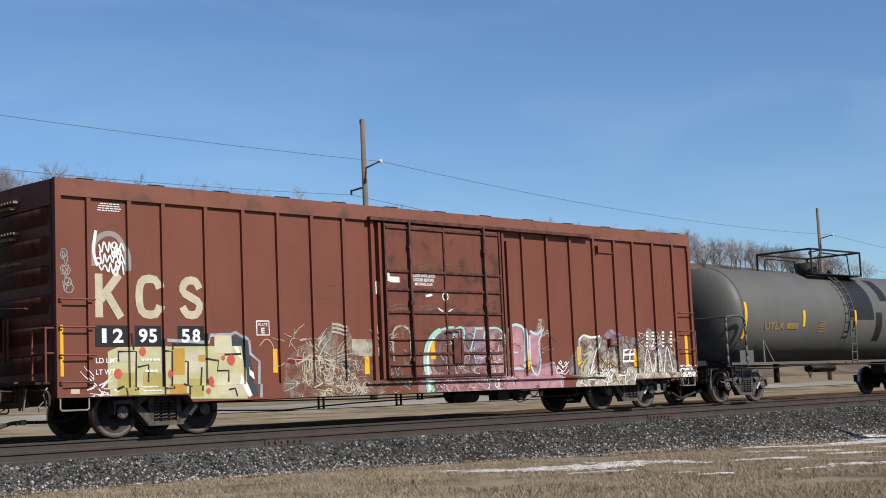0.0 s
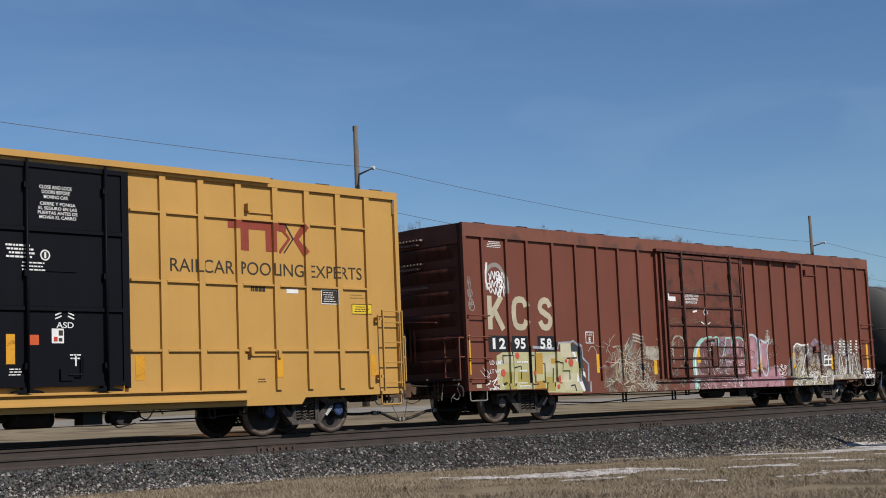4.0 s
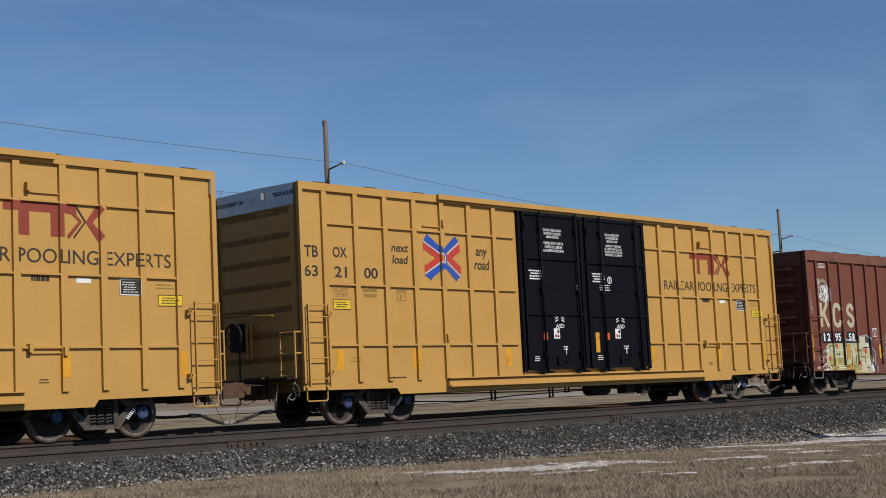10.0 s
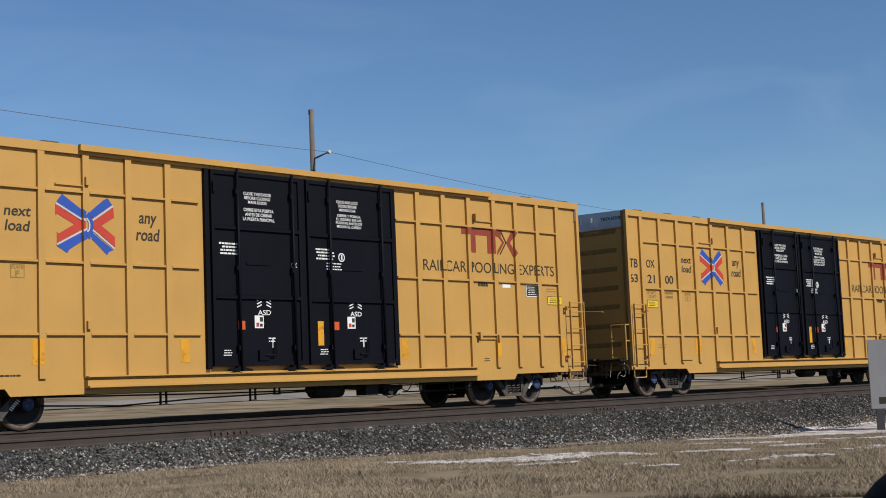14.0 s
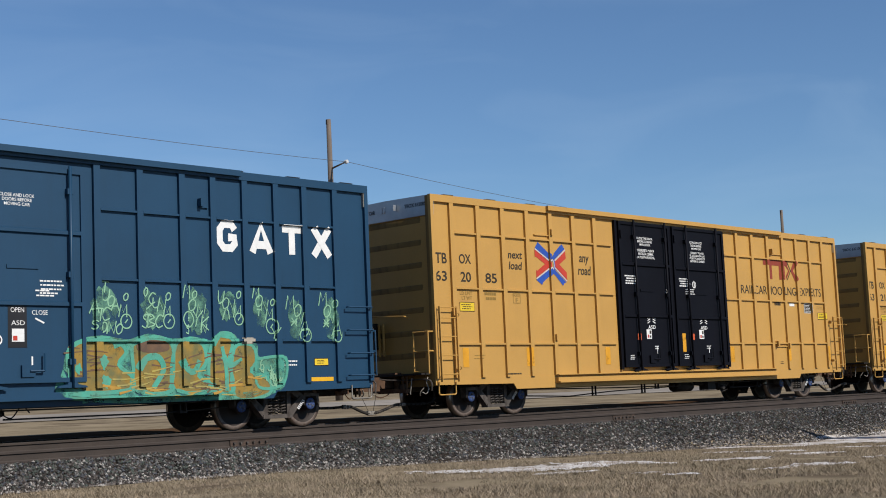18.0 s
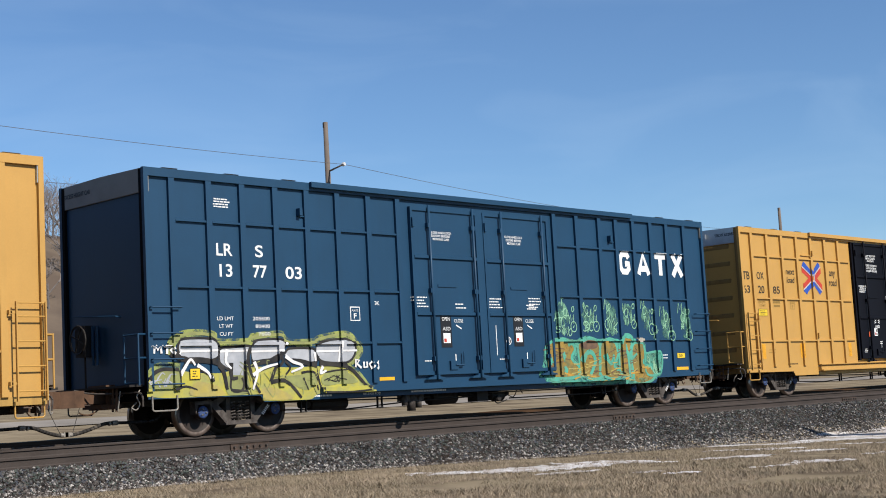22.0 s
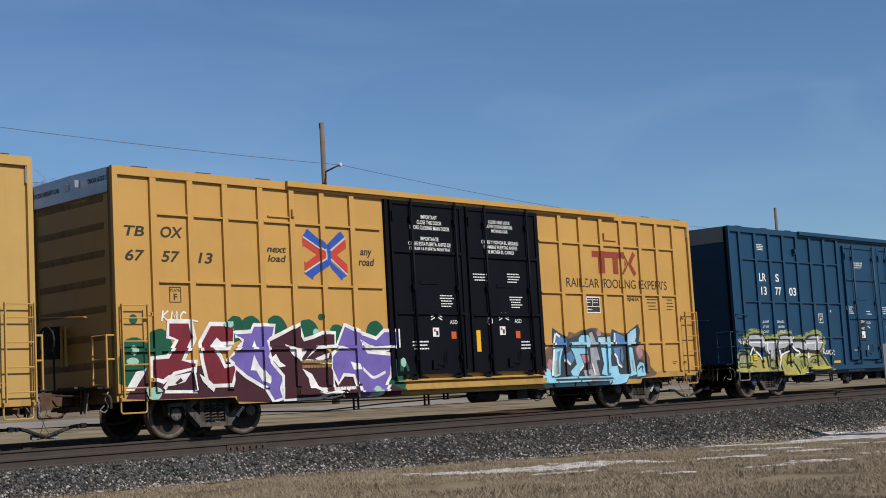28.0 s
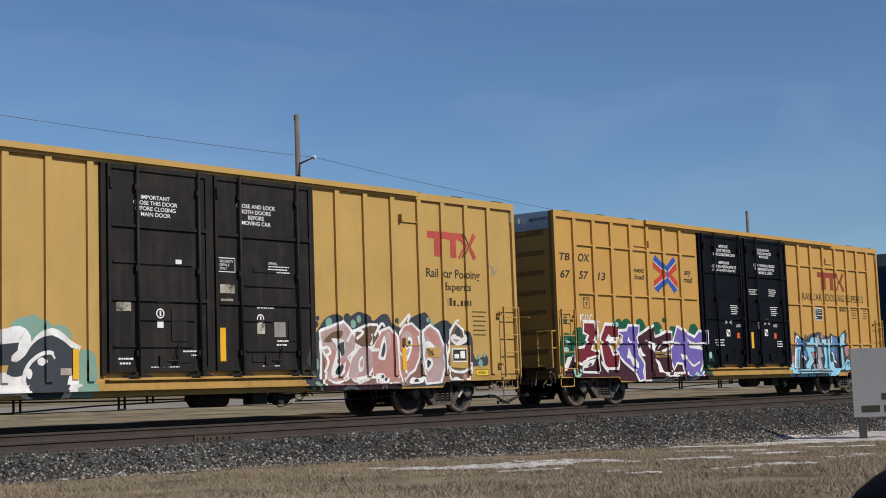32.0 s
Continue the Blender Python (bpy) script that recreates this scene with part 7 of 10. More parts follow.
paint("graffiti", car_d, side_d, [
    ("g_slate", 1, poly(*loop([(2.75, 0.61), (2.36, 0.79), (2.4, 1.21), (2.61, 1.61), (2.85, 1.9), (3.05, 2.11), (3.35, 2.2), (3.63, 2.05), (3.77, 2.16), (4.05, 2.27), (4.31, 2.17), (4.48, 2.08), (4.72, 2.22), (4.93, 2.21), (5.07, 2), (5.31, 1.94), (5.65, 2.15), (6.07, 2.3), (6.25, 2.21), (6.38, 2.02), (6.7, 2.12), (6.97, 2.07), (7.26, 1.89), (7.6, 1.86), (7.75, 1.4), (7.88, 1.22), (8.23, 1.33), (8.25, 1.08), (7.64, 1.04), (7.37, 0.68), (4.84, 0.62)]))),
    ("g_slate", 1, blob(2.82, 2.11, 0.05, 0.05, 18, 0.08, 0)),
    ("g_slate", 1, blob(2.77, 1.98, 0.07, 0.07, 18, 0.08, 0)),
    ("g_slate", 1, blob(3.68, 2.13, 0.1, 0.1, 18, 0.08, 0)),
    ("g_slate", 1, blob(5.15, 2.09, 0.06, 0.06, 18, 0.08, 0)),
    ("g_slate", 1, blob(7.36, 1.91, 0.05, 0.05, 18, 0.08, 0)),
    ("g_turq", 2, blob(3.14, 2.01, 0.1, 0.12, 18, 0.06, 357)),
    ("g_turq", 2, blob(3.85, 2.0, 0.08, 0.096, 18, 0.06, 408)),
    ("g_turq", 2, blob(4.02, 2.11, 0.07, 0.084, 18, 0.06, 420)),
    ("g_turq", 2, blob(2.64, 1.36, 0.1, 0.12, 18, 0.06, 320)),
    ("g_turq", 2, blob(2.71, 1.14, 0.12, 0.144, 18, 0.06, 326)),
    ("g_turq", 2, blob(2.67, 0.7, 0.08, 0.096, 18, 0.06, 324)),
    ("g_turq", 2, blob(6.34, 2.02, 0.07, 0.084, 18, 0.06, 574)),
    ("g_turq", 2, blob(6.22, 2.13, 0.05, 0.06, 18, 0.06, 566)),
    ("g_turq", 2, blob(7.95, 1.28, 0.05, 0.06, 18, 0.06, 672)),
    ("g_turq", 2, blob(8.01, 1.13, 0.08, 0.096, 18, 0.06, 676)),
    ("g_turq", 2, blob(8.16, 1.33, 0.05, 0.06, 18, 0.06, 684)),
    ("g_dust", 3, poly(*loop([(2.95, 0.58), (2.84, 0.88), (2.81, 1.31), (2.84, 1.74), (2.98, 1.87), (3.53, 2.02), (3.8, 1.83), (4.16, 1.97), (4.54, 2), (4.68, 1.86), (5.04, 1.92), (5.21, 1.75), (5.65, 1.99), (5.88, 1.85), (6.15, 1.96), (6.5, 1.85), (6.71, 1.52), (6.85, 1.69), (6.93, 1.28), (7.56, 1.1), (7.62, 0.77), (7.37, 0.66), (6.07, 0.71), (4.84, 0.58)]))),
    *letter("g_mauve", "g_white", 0.062, 5, [(2.88, 1.82), (3.21, 1.91), (3.54, 2.03), (3.7, 1.9), (3.91, 1.68), (3.86, 1.46), (3.63, 1.3), (3.73, 1.13), (3.51, 0.85), (3.18, 0.77), (3.02, 0.82), (3.11, 1.2), (2.93, 1.5)]),
    *letter("g_mauve", "g_white", 0.062, 5, [(3.77, 1.24), (4, 1.47), (4.17, 1.52), (4.37, 1.37), (4.38, 1.12), (4.13, 0.84), (3.79, 0.76), (3.65, 0.87)]),
    *letter("g_umber", "g_white", 0.062, 5, [(3.91, 1.83), (4.27, 1.96), (4.56, 1.97), (4.62, 1.75), (4.43, 1.55), (4.09, 1.51), (3.87, 1.61)]),
    *letter("g_rose", "g_white", 0.062, 5, [(4.71, 1.84), (4.95, 1.91), (5.12, 1.73), (5.14, 1.3), (5.18, 0.75), (4.73, 0.74), (4.44, 0.76), (4.37, 1.3), (4.51, 1.61)]),
    *letter("g_rose", "g_white", 0.062, 5, [(5.26, 1.75), (5.43, 1.96), (5.66, 2.01), (5.89, 1.85), (5.92, 1.62), (5.87, 1.29), (5.71, 1.02), (5.52, 0.93), (5.33, 0.72), (5.25, 1.07), (5.23, 1.52)]),
    *letter("g_mauve", "g_white", 0.062, 5, [(5.99, 1.85), (6.28, 1.98), (6.53, 1.85), (6.71, 1.5), (6.71, 1.05), (6.58, 0.74), (6.1, 0.71), (5.98, 1.17), (6.05, 1.52)]),
    *letter("g_umber", "g_white", 0.062, 5, [(6.78, 1.17), (6.88, 1.5), (6.96, 1.86), (7.16, 2.04), (7.39, 1.89), (7.44, 1.69), (7.15, 1.62), (7.04, 1.4), (7.29, 1.19), (7.6, 1.11), (7.58, 0.8), (6.98, 0.74)]),
    ("g_umber", 7, poly(*loop([(2.96, 1.63), (3.21, 1.81), (3.45, 1.85), (3.42, 1.72), (3.17, 1.61)]))),
    ("g_rose", 7, poly(*loop([(3.51, 1.25), (3.71, 1.14), (3.54, 0.87), (3.26, 0.81), (3.33, 1.09)]))),
    ("g_rose", 7, poly(*loop([(3.2, 1.47), (3.3, 1.31), (3.05, 0.99), (2.98, 1.2)]))),
    ("g_rose", 7, poly(*loop([(6.05, 1.85), (6.31, 1.92), (6.53, 1.76), (6.61, 1.5), (6.42, 1.57), (6.2, 1.73)]))),
    ("g_mauve", 7, poly(*loop([(5.3, 1.75), (5.49, 1.87), (5.7, 1.76), (5.63, 1.59), (5.39, 1.55)]))),
    ("g_mauve", 7, poly(*loop([(4.73, 1.75), (4.94, 1.84), (4.96, 1.52), (4.72, 1.3)]))),
    ("g_white", 8, poly(*loop([(3.18, 1.68), (3.5, 1.65), (3.58, 1.57), (3.55, 1.41), (3.38, 1.28), (3.33, 1.18), (3.49, 1.15), (3.6, 1.2), (3.49, 0.96), (3.21, 0.85), (3.16, 1.01), (3.33, 1.47)]))),
    ("g_slate", 9, poly(*loop([(3.36, 1.57), (3.56, 1.6), (3.5, 1.48), (3.55, 1.44), (3.41, 1.31)]))),
    ("g_slate", 9, poly(*loop([(3.27, 0.98), (3.41, 1.15), (3.46, 1.07), (3.35, 0.92)]))),
    ("g_white", 8, poly(*loop([(3.97, 1.19), (4.08, 1.32), (4.13, 1.14), (4.07, 0.99), (3.96, 0.99)]))),
    ("g_mauve", 9, poly(*loop([(4.01, 1.17), (4.08, 1.26), (4.11, 1.12), (4.03, 1.06)]))),
    ("g_white", 8, poly(*loop([(4.57, 1.3), (4.7, 1.64), (4.79, 1.75), (4.84, 1.47), (4.78, 1.24), (4.63, 1.23)]))),
    ("g_slate", 9, poly(*loop([(4.66, 1.34), (4.76, 1.61), (4.8, 1.47), (4.73, 1.3)]))),
    ("g_white", 8, poly(*loop([(5.35, 1.41), (5.52, 1.71), (5.64, 1.71), (5.66, 1.55), (5.56, 1.29), (5.47, 1.2), (5.38, 1.27)]))),
    ("g_slate", 9, poly(*loop([(5.45, 1.59), (5.59, 1.66), (5.6, 1.57), (5.48, 1.5)]))),
    ("g_mauve", 9, poly(*loop([(5.41, 1.41), (5.57, 1.5), (5.53, 1.36), (5.44, 1.32)]))),
    ("g_white", 8, poly(*loop([(5.93, 1.45), (6.04, 1.62), (6.23, 1.64), (6.39, 1.52), (6.45, 1.38), (6.26, 1.43), (6.1, 1.5)]))),
    ("g_white", 8, poly(*loop([(5.99, 1.15), (6.19, 1.29), (6.34, 1.17), (6.24, 1.01), (6.08, 0.96)]))),
    ("g_slate", 9, poly(*loop([(6.06, 1.15), (6.17, 1.22), (6.26, 1.15), (6.13, 1.03)]))),
    ("g_white", 8, poly(*loop([(6.95, 1.74), (7.12, 1.81), (7.35, 1.72), (7.49, 1.81), (7.52, 1.64), (7.24, 1.55), (7.05, 1.6)]))),
    ("g_slate", 9, poly(*loop([(7.12, 1.88), (7.26, 1.98), (7.32, 1.81), (7.19, 1.76)]))),
    ("g_mauve", 9, poly(*loop([(7.02, 1.69), (7.25, 1.69), (7.18, 1.62)]))),
    ("g_white", 9, stroke(bend([(5.26, 1.96), (5.5, 2.17), (5.6, 2.22), (5.53, 2.05)]), 0.065)),
    ("g_white", 9, stroke(bend([(6.81, 1.57), (6.99, 1.91), (7.17, 2.1), (7.27, 2.13)]), 0.065)),
    ("g_white", 9, stroke(bend([(3.76, 0.76), (3.9, 0.82), (4.27, 0.86), (4.59, 0.81)]), 0.065)),
    ("g_white", 9, stroke(bend([(3.64, 1.61), (3.84, 1.85), (4.13, 1.83), (3.92, 1.68)]), 0.065)),
    ("g_white", 9, stroke(bend([(2.9, 1.46), (3.06, 1.5), (3.14, 1.39), (3.03, 1.31), (3.08, 1.18), (2.97, 0.97)]), 0.065)),
    ("g_white", 9, stroke(bend([(4.47, 1.75), (4.59, 1.91), (4.71, 2.02), (4.8, 1.95)]), 0.065)),
    ("g_white", 9, stroke(bend([(6.7, 1.29), (6.84, 1.43)]), 0.065)),
    ("g_white", 9, stroke(bend([(6.82, 1.05), (7.08, 0.95), (7.39, 0.94), (7.59, 1.04)]), 0.065)),
    ("g_white", 9, stroke(bend([(6.55, 0.7), (6.73, 1.05), (6.7, 1.29)]), 0.065)),
    ("g_white", 9, stroke(bend([(4.29, 1.55), (4.38, 1.7), (4.33, 1.79)]), 0.065)),
    ("g_white", 9, stroke(bend([(5.17, 1.43), (5.35, 1.29), (5.4, 1.07), (5.46, 0.93)]), 0.065)),
    ("g_white", 9, stroke(bend([(5.86, 1.76), (5.97, 1.29), (6.02, 1.01)]), 0.065)),
    ("g_white", 9, stroke(bend([(3.49, 0.59), (3.64, 0.65), (3.81, 0.64), (3.95, 0.58)]), 0.065)),
    ("g_white", 9, stroke(bend([(4.64, 0.56), (4.76, 0.71), (4.81, 0.58)]), 0.065)),
    ("g_white", 9, stroke(bend([(2.83, 0.78), (2.87, 1.2), (2.85, 1.63)]), 0.065)),
    ("g_white", 9, stroke(bend([(2.88, 0.58), (2.83, 0.78)]), 0.065)),
    ("g_white", 9, poly(*loop([(4.48, 0.74), (4.5, 0.92), (4.74, 0.92), (4.76, 0.74)]))),
    ("g_slate", 10, poly(*loop([(4.63, 0.78), (4.65, 0.89), (4.72, 0.89), (4.7, 0.78)]))),
    ("g_white", 9, poly(*loop([(5.54, 0.7), (5.61, 0.83), (5.84, 0.81), (6.01, 0.85), (5.94, 0.71)]))),
    ("g_slate", 10, poly(*loop([(5.67, 0.74), (5.76, 0.81), (5.84, 0.74)]))),
    ("g_white", 9, poly(*loop([(6.91, 0.71), (7.08, 0.83), (7.28, 0.75), (7.41, 0.68)]))),
    ("g_white", 9, poly((4.34, 1.41), (4.42, 1.48), (4.61, 1.48), (4.58, 1.41))),
    ("g_rose", 9, blob(7.41, 0.82, 0.07, 0.07, 18, 0.08, 0)),
    ("g_pink", 5, poly((3.02, 0.6), (3.05, 0.73), (4.7, 0.71), (5.15, 0.73), (5.11, 0.62), (3.98, 0.58))),
    *hatching("g_umber", 6, 2.95, 5.14, 0.55, 0.77, 0.02, 91, 30),
    ("yellow_old", 10, poly((6.89, 1.05), (6.91, 1.55), (7.58, 1.55), (7.56, 1.01))),
    ("yellow_old", 10, poly((6.09, 1.27), (6.12, 1.5), (6.58, 1.5), (6.57, 1.28))),
    *scribble("dark", 11, 6.15, 6.38, 1.31, 1.45, 0.02, 3, 9)], "dusty rose and mauve graffiti with white outlines and a dark cloud")
paint("graffiti", car_d, side_d, [
    ("g_turq", 1, blob(-4.06, 1.72, 0.28, 0.28, 26, 0.09, 60)),
    ("g_turq", 1, blob(-3.89, 1.8, 0.25, 0.25, 26, 0.09, 61)),
    ("g_turq", 1, blob(-3.73, 1.75, 0.22, 0.22, 26, 0.09, 62)),
    ("g_turq", 1, blob(-3.31, 1.67, 0.2, 0.2, 26, 0.09, 63)),
    ("g_turq", 1, blob(-3.4, 1.73, 0.15, 0.15, 26, 0.09, 64)),
    ("g_turq", 1, blob(-2.85, 1.23, 0.22, 0.22, 26, 0.09, 65)),
    ("g_turq", 1, blob(-2.79, 1.03, 0.24, 0.24, 26, 0.09, 66)),
    ("g_turq", 1, blob(-2.88, 0.78, 0.25, 0.25, 26, 0.09, 67)),
    ("g_turq", 1, blob(-3.4, 0.6, 0.3, 0.3, 26, 0.09, 68)),
    ("g_turq", 1, blob(-3.11, 0.64, 0.25, 0.25, 26, 0.09, 69)),
    ("g_white", 2, stroke(bend([(-4.95, 1.53), (-4.43, 1.63), (-4.11, 1.67), (-4.09, 1.39), (-4.13, 1.19), (-3.89, 1.32), (-3.69, 1.57), (-3.47, 1.65), (-3.22, 1.47), (-2.99, 1.35)]), 0.34)),
    ("g_white", 2, blob(-3.61, 1.02, 0.62, 0.58, 18, 0.08, 0)),
    ("g_white", 2, poly((-4.95, 0.65), (-4.95, 1.06), (-4.22, 1.05), (-3.9, 0.66))),
    ("g_white", 2, poly((-3.56, 1.43), (-2.97, 1.43), (-2.97, 0.8), (-3.45, 0.65))),
    ("g_slate", 4, poly((-4.95, 1.49), (-4.15, 1.57), (-4.18, 1.43), (-4.3, 1.34), (-4.3, 1.2), (-4.95, 1.15))),
    ("g_slate", 4, stroke(bend([(-4.39, 1.15), (-4.18, 1.11), (-3.96, 1.24), (-3.78, 1.46), (-3.56, 1.56), (-3.36, 1.49), (-3.2, 1.37), (-3.08, 1.33)]), 0.25, 0.28)),
    ("g_slate", 4, blob(-3.63, 0.98, 0.44, 0.5, 18, 0.08, 0)),
    ("g_slate", 4, poly((-3.45, 1.24), (-3.08, 1.35), (-3.09, 1), (-3.29, 0.96), (-3.41, 0.75))),
    ("g_slate", 4, poly((-3.94, 0.78), (-3.32, 0.76), (-3.63, 0.56))),
    ("g_white", 6, stroke(bend([(-4.05, 0.82), (-4.05, 1.03), (-3.94, 1.22), (-3.74, 1.36), (-3.56, 1.39), (-3.47, 1.28)]), 0.07)),
    ("g_white", 6, blob(-3.72, 1.24, 0.08, 0.07, 18, 0.08, 0)),
    ("g_white", 6, blob(-3.96, 1.03, 0.06, 0.09, 18, 0.08, 0)),
    ("g_bone", 6, poly((-3.34, 1), (-3.34, 1.12), (-3.12, 1.12), (-3.12, 1)))], "black and white graffiti curve on turquoise paint")
paint("graffiti", car_g, side_g, [
    ("g_yellow", 1, poly(*loop([(-9.38, 0.79), (-9.35, 1.1), (-9.13, 1.24), (-8.68, 1.25), (-8.27, 1.2), (-7.71, 1.18), (-7.06, 1.28), (-5.91, 1.25), (-5.31, 1.26), (-4.54, 1.25), (-4.16, 1.1), (-3.84, 0.78), (-3.9, 0.69), (-5.16, 0.71), (-5.53, 0.59), (-6.67, 0.62), (-6.78, 0.72), (-7.63, 0.72)]))),
    ("g_halo", 1, stroke(bend([(-8.87, 1.54), (-8.83, 1.73), (-8.73, 1.84), (-8.52, 1.92), (-8.21, 1.94), (-7.89, 1.9), (-7.75, 1.77), (-7.42, 1.76), (-7.03, 1.77), (-6.92, 1.85), (-6.6, 1.89), (-6.2, 1.9), (-6.03, 1.77), (-5.74, 1.74), (-5.34, 1.75), (-5.19, 1.81), (-4.91, 1.86), (-4.59, 1.9), (-4.31, 1.88), (-4.12, 1.7), (-4.02, 1.57), (-4.18, 1.41), (-4.41, 1.25), (-4.13, 1.08), (-3.83, 0.76)]), 0.16)),
    ("g_halo", 1, stroke(bend([(-9.38, 1.14), (-9.27, 1.26), (-9.02, 1.34), (-8.67, 1.31)]), 0.15)),
    ("g_olive", 2, stroke(bend([(-8.87, 1.54), (-8.83, 1.73), (-8.73, 1.84), (-8.52, 1.92), (-8.21, 1.94), (-7.89, 1.9), (-7.75, 1.77), (-7.42, 1.76), (-7.03, 1.77), (-6.92, 1.85), (-6.6, 1.89), (-6.2, 1.9), (-6.03, 1.77), (-5.74, 1.74), (-5.34, 1.75), (-5.19, 1.81), (-4.91, 1.86), (-4.59, 1.9), (-4.31, 1.88), (-4.12, 1.7), (-4.02, 1.57), (-4.18, 1.41), (-4.41, 1.25), (-4.13, 1.08), (-3.83, 0.76)]), 0.06)),
    ("g_chrome", 3, poly(*loop([(-8.71, 1.69), (-8.6, 1.82), (-8.29, 1.85), (-7.9, 1.83), (-7.77, 1.72), (-7.75, 1.53), (-7.92, 1.43), (-8.31, 1.41), (-8.64, 1.5)]))),
    ("g_black", 4, stroke(loop([(-8.71, 1.69), (-8.6, 1.82), (-8.29, 1.85), (-7.9, 1.83), (-7.77, 1.72), (-7.75, 1.53), (-7.92, 1.43), (-8.31, 1.41), (-8.64, 1.5)], True), 0.05)),
    ("g_chrome", 3, poly(*loop([(-7.69, 1.64), (-7.45, 1.67), (-7.04, 1.69), (-7.01, 1.58), (-7.11, 1.36), (-7.17, 0.87), (-7.46, 0.85), (-7.45, 1.18), (-7.6, 1.29), (-7.72, 1.4)]))),
    ("g_black", 4, stroke(loop([(-7.69, 1.64), (-7.45, 1.67), (-7.04, 1.69), (-7.01, 1.58), (-7.11, 1.36), (-7.17, 0.87), (-7.46, 0.85), (-7.45, 1.18), (-7.6, 1.29), (-7.72, 1.4)], True), 0.05)),
    ("g_chrome", 3, poly(*loop([(-6.95, 1.67), (-6.82, 1.79), (-6.46, 1.82), (-6.18, 1.8), (-6.08, 1.68), (-6.22, 1.53), (-6.6, 1.38), (-6.91, 1.38)]))),
    ("g_black", 4, stroke(loop([(-6.95, 1.67), (-6.82, 1.79), (-6.46, 1.82), (-6.18, 1.8), (-6.08, 1.68), (-6.22, 1.53), (-6.6, 1.38), (-6.91, 1.38)], True), 0.05)),
    ("g_chrome", 3, poly(*loop([(-6.06, 1.57), (-5.95, 1.63), (-5.47, 1.63), (-5.33, 1.56), (-5.37, 1.34), (-5.88, 1.37), (-6.11, 1.48)]))),
    ("g_black", 4, stroke(loop([(-6.06, 1.57), (-5.95, 1.63), (-5.47, 1.63), (-5.33, 1.56), (-5.37, 1.34), (-5.88, 1.37), (-6.11, 1.48)], True), 0.05)),
    ("g_chrome", 3, poly(*loop([(-5.26, 1.68), (-5.04, 1.77), (-4.63, 1.81), (-4.34, 1.79), (-4.15, 1.62), (-4.37, 1.34), (-5.03, 1.34), (-5.24, 1.47)]))),
    ("g_black", 4, stroke(loop([(-5.26, 1.68), (-5.04, 1.77), (-4.63, 1.81), (-4.34, 1.79), (-4.15, 1.62), (-4.37, 1.34), (-5.03, 1.34), (-5.24, 1.47)], True), 0.05)),
    ("g_white", 6, stroke([(-8.66, 1.6), (-7.78, 1.61)], 0.04)),
    ("g_white", 6, stroke([(-7.7, 1.59), (-7.04, 1.6)], 0.04)),
    ("g_white", 6, stroke([(-6.94, 1.58), (-6.14, 1.59)], 0.04)),
    ("g_white", 6, stroke([(-5.26, 1.56), (-4.13, 1.57)], 0.04)),
    ("g_olive", 3, poly(*loop([(-9.33, 1.1), (-9.03, 1.24), (-8.7, 1.24), (-8.69, 0.96), (-9.35, 0.93)]))),
    ("g_olive", 3, poly(*loop([(-7.56, 1.09), (-7.34, 1.13), (-7.09, 1.08), (-7.11, 0.78), (-7.55, 0.77)]))),
    ("g_olive", 3, poly(*loop([(-5.14, 1.03), (-4.86, 1.19), (-4.45, 1.13), (-4.14, 0.91), (-4.72, 0.88), (-5.09, 0.87)]))),
    ("g_olive", 3, poly(*loop([(-6.1, 1.06), (-5.77, 1.09), (-5.38, 1.13), (-5.33, 0.9), (-5.64, 0.79)]))),
    ("g_gold", 4, poly(*loop([(-8.42, 0.78), (-8.25, 1.03), (-7.81, 0.93), (-7.63, 0.75)]))),
    ("g_gold", 4, poly(*loop([(-6.81, 0.66), (-6.66, 0.87), (-6.23, 0.81), (-5.95, 0.62)]))),
    ("g_black", 6, stroke(bend([(-9.35, 1.1), (-9.2, 1.22), (-9, 1.28), (-8.7, 1.26)]), 0.09, 0.054)),
    ("g_black", 6, stroke(bend([(-8.83, 1.58), (-8.67, 1.48), (-8.46, 1.44), (-8.55, 1.29)]), 0.13, 0.078)),
    ("g_black", 6, stroke(bend([(-8.44, 1.43), (-8.1, 1.43), (-7.79, 1.36), (-7.63, 1.2), (-7.56, 0.86)]), 0.12, 0.072)),
    ("g_black", 6, stroke(bend([(-7.74, 1.7), (-7.73, 1.4), (-7.6, 1.27)]), 0.06, 0.036)),
    ("g_black", 6, stroke(bend([(-7.44, 1.37), (-7.44, 1.09), (-7.29, 1.08)]), 0.1, 0.06)),
    ("g_black", 6, stroke(bend([(-6.98, 1.69), (-7.07, 1.47), (-7.01, 1.17), (-6.77, 0.77)]), 0.09, 0.054)),
    ("g_black", 6, stroke(bend([(-6.94, 1.34), (-6.63, 1.38), (-6.31, 1.42), (-6.16, 1.57)]), 0.12, 0.072)),
    ("g_black", 6, stroke(bend([(-6.9, 1.08), (-6.75, 1.2), (-6.41, 1.29)]), 0.06, 0.036)),
    ("g_black", 6, stroke(bend([(-6.48, 0.98), (-6.35, 1.24), (-6.2, 1.37), (-6.25, 1.57)]), 0.08, 0.048)),
    ("g_black", 6, stroke(bend([(-6.48, 0.97), (-6.22, 1), (-5.99, 0.92), (-5.71, 0.64)]), 0.09, 0.054)),
    ("g_black", 6, stroke(bend([(-5.91, 1.37), (-5.61, 1.35), (-5.28, 1.26)]), 0.13, 0.078)),
    ("g_black", 6, stroke(bend([(-6.14, 1.41), (-5.97, 1.25), (-6.16, 1.06)]), 0.06, 0.036)),
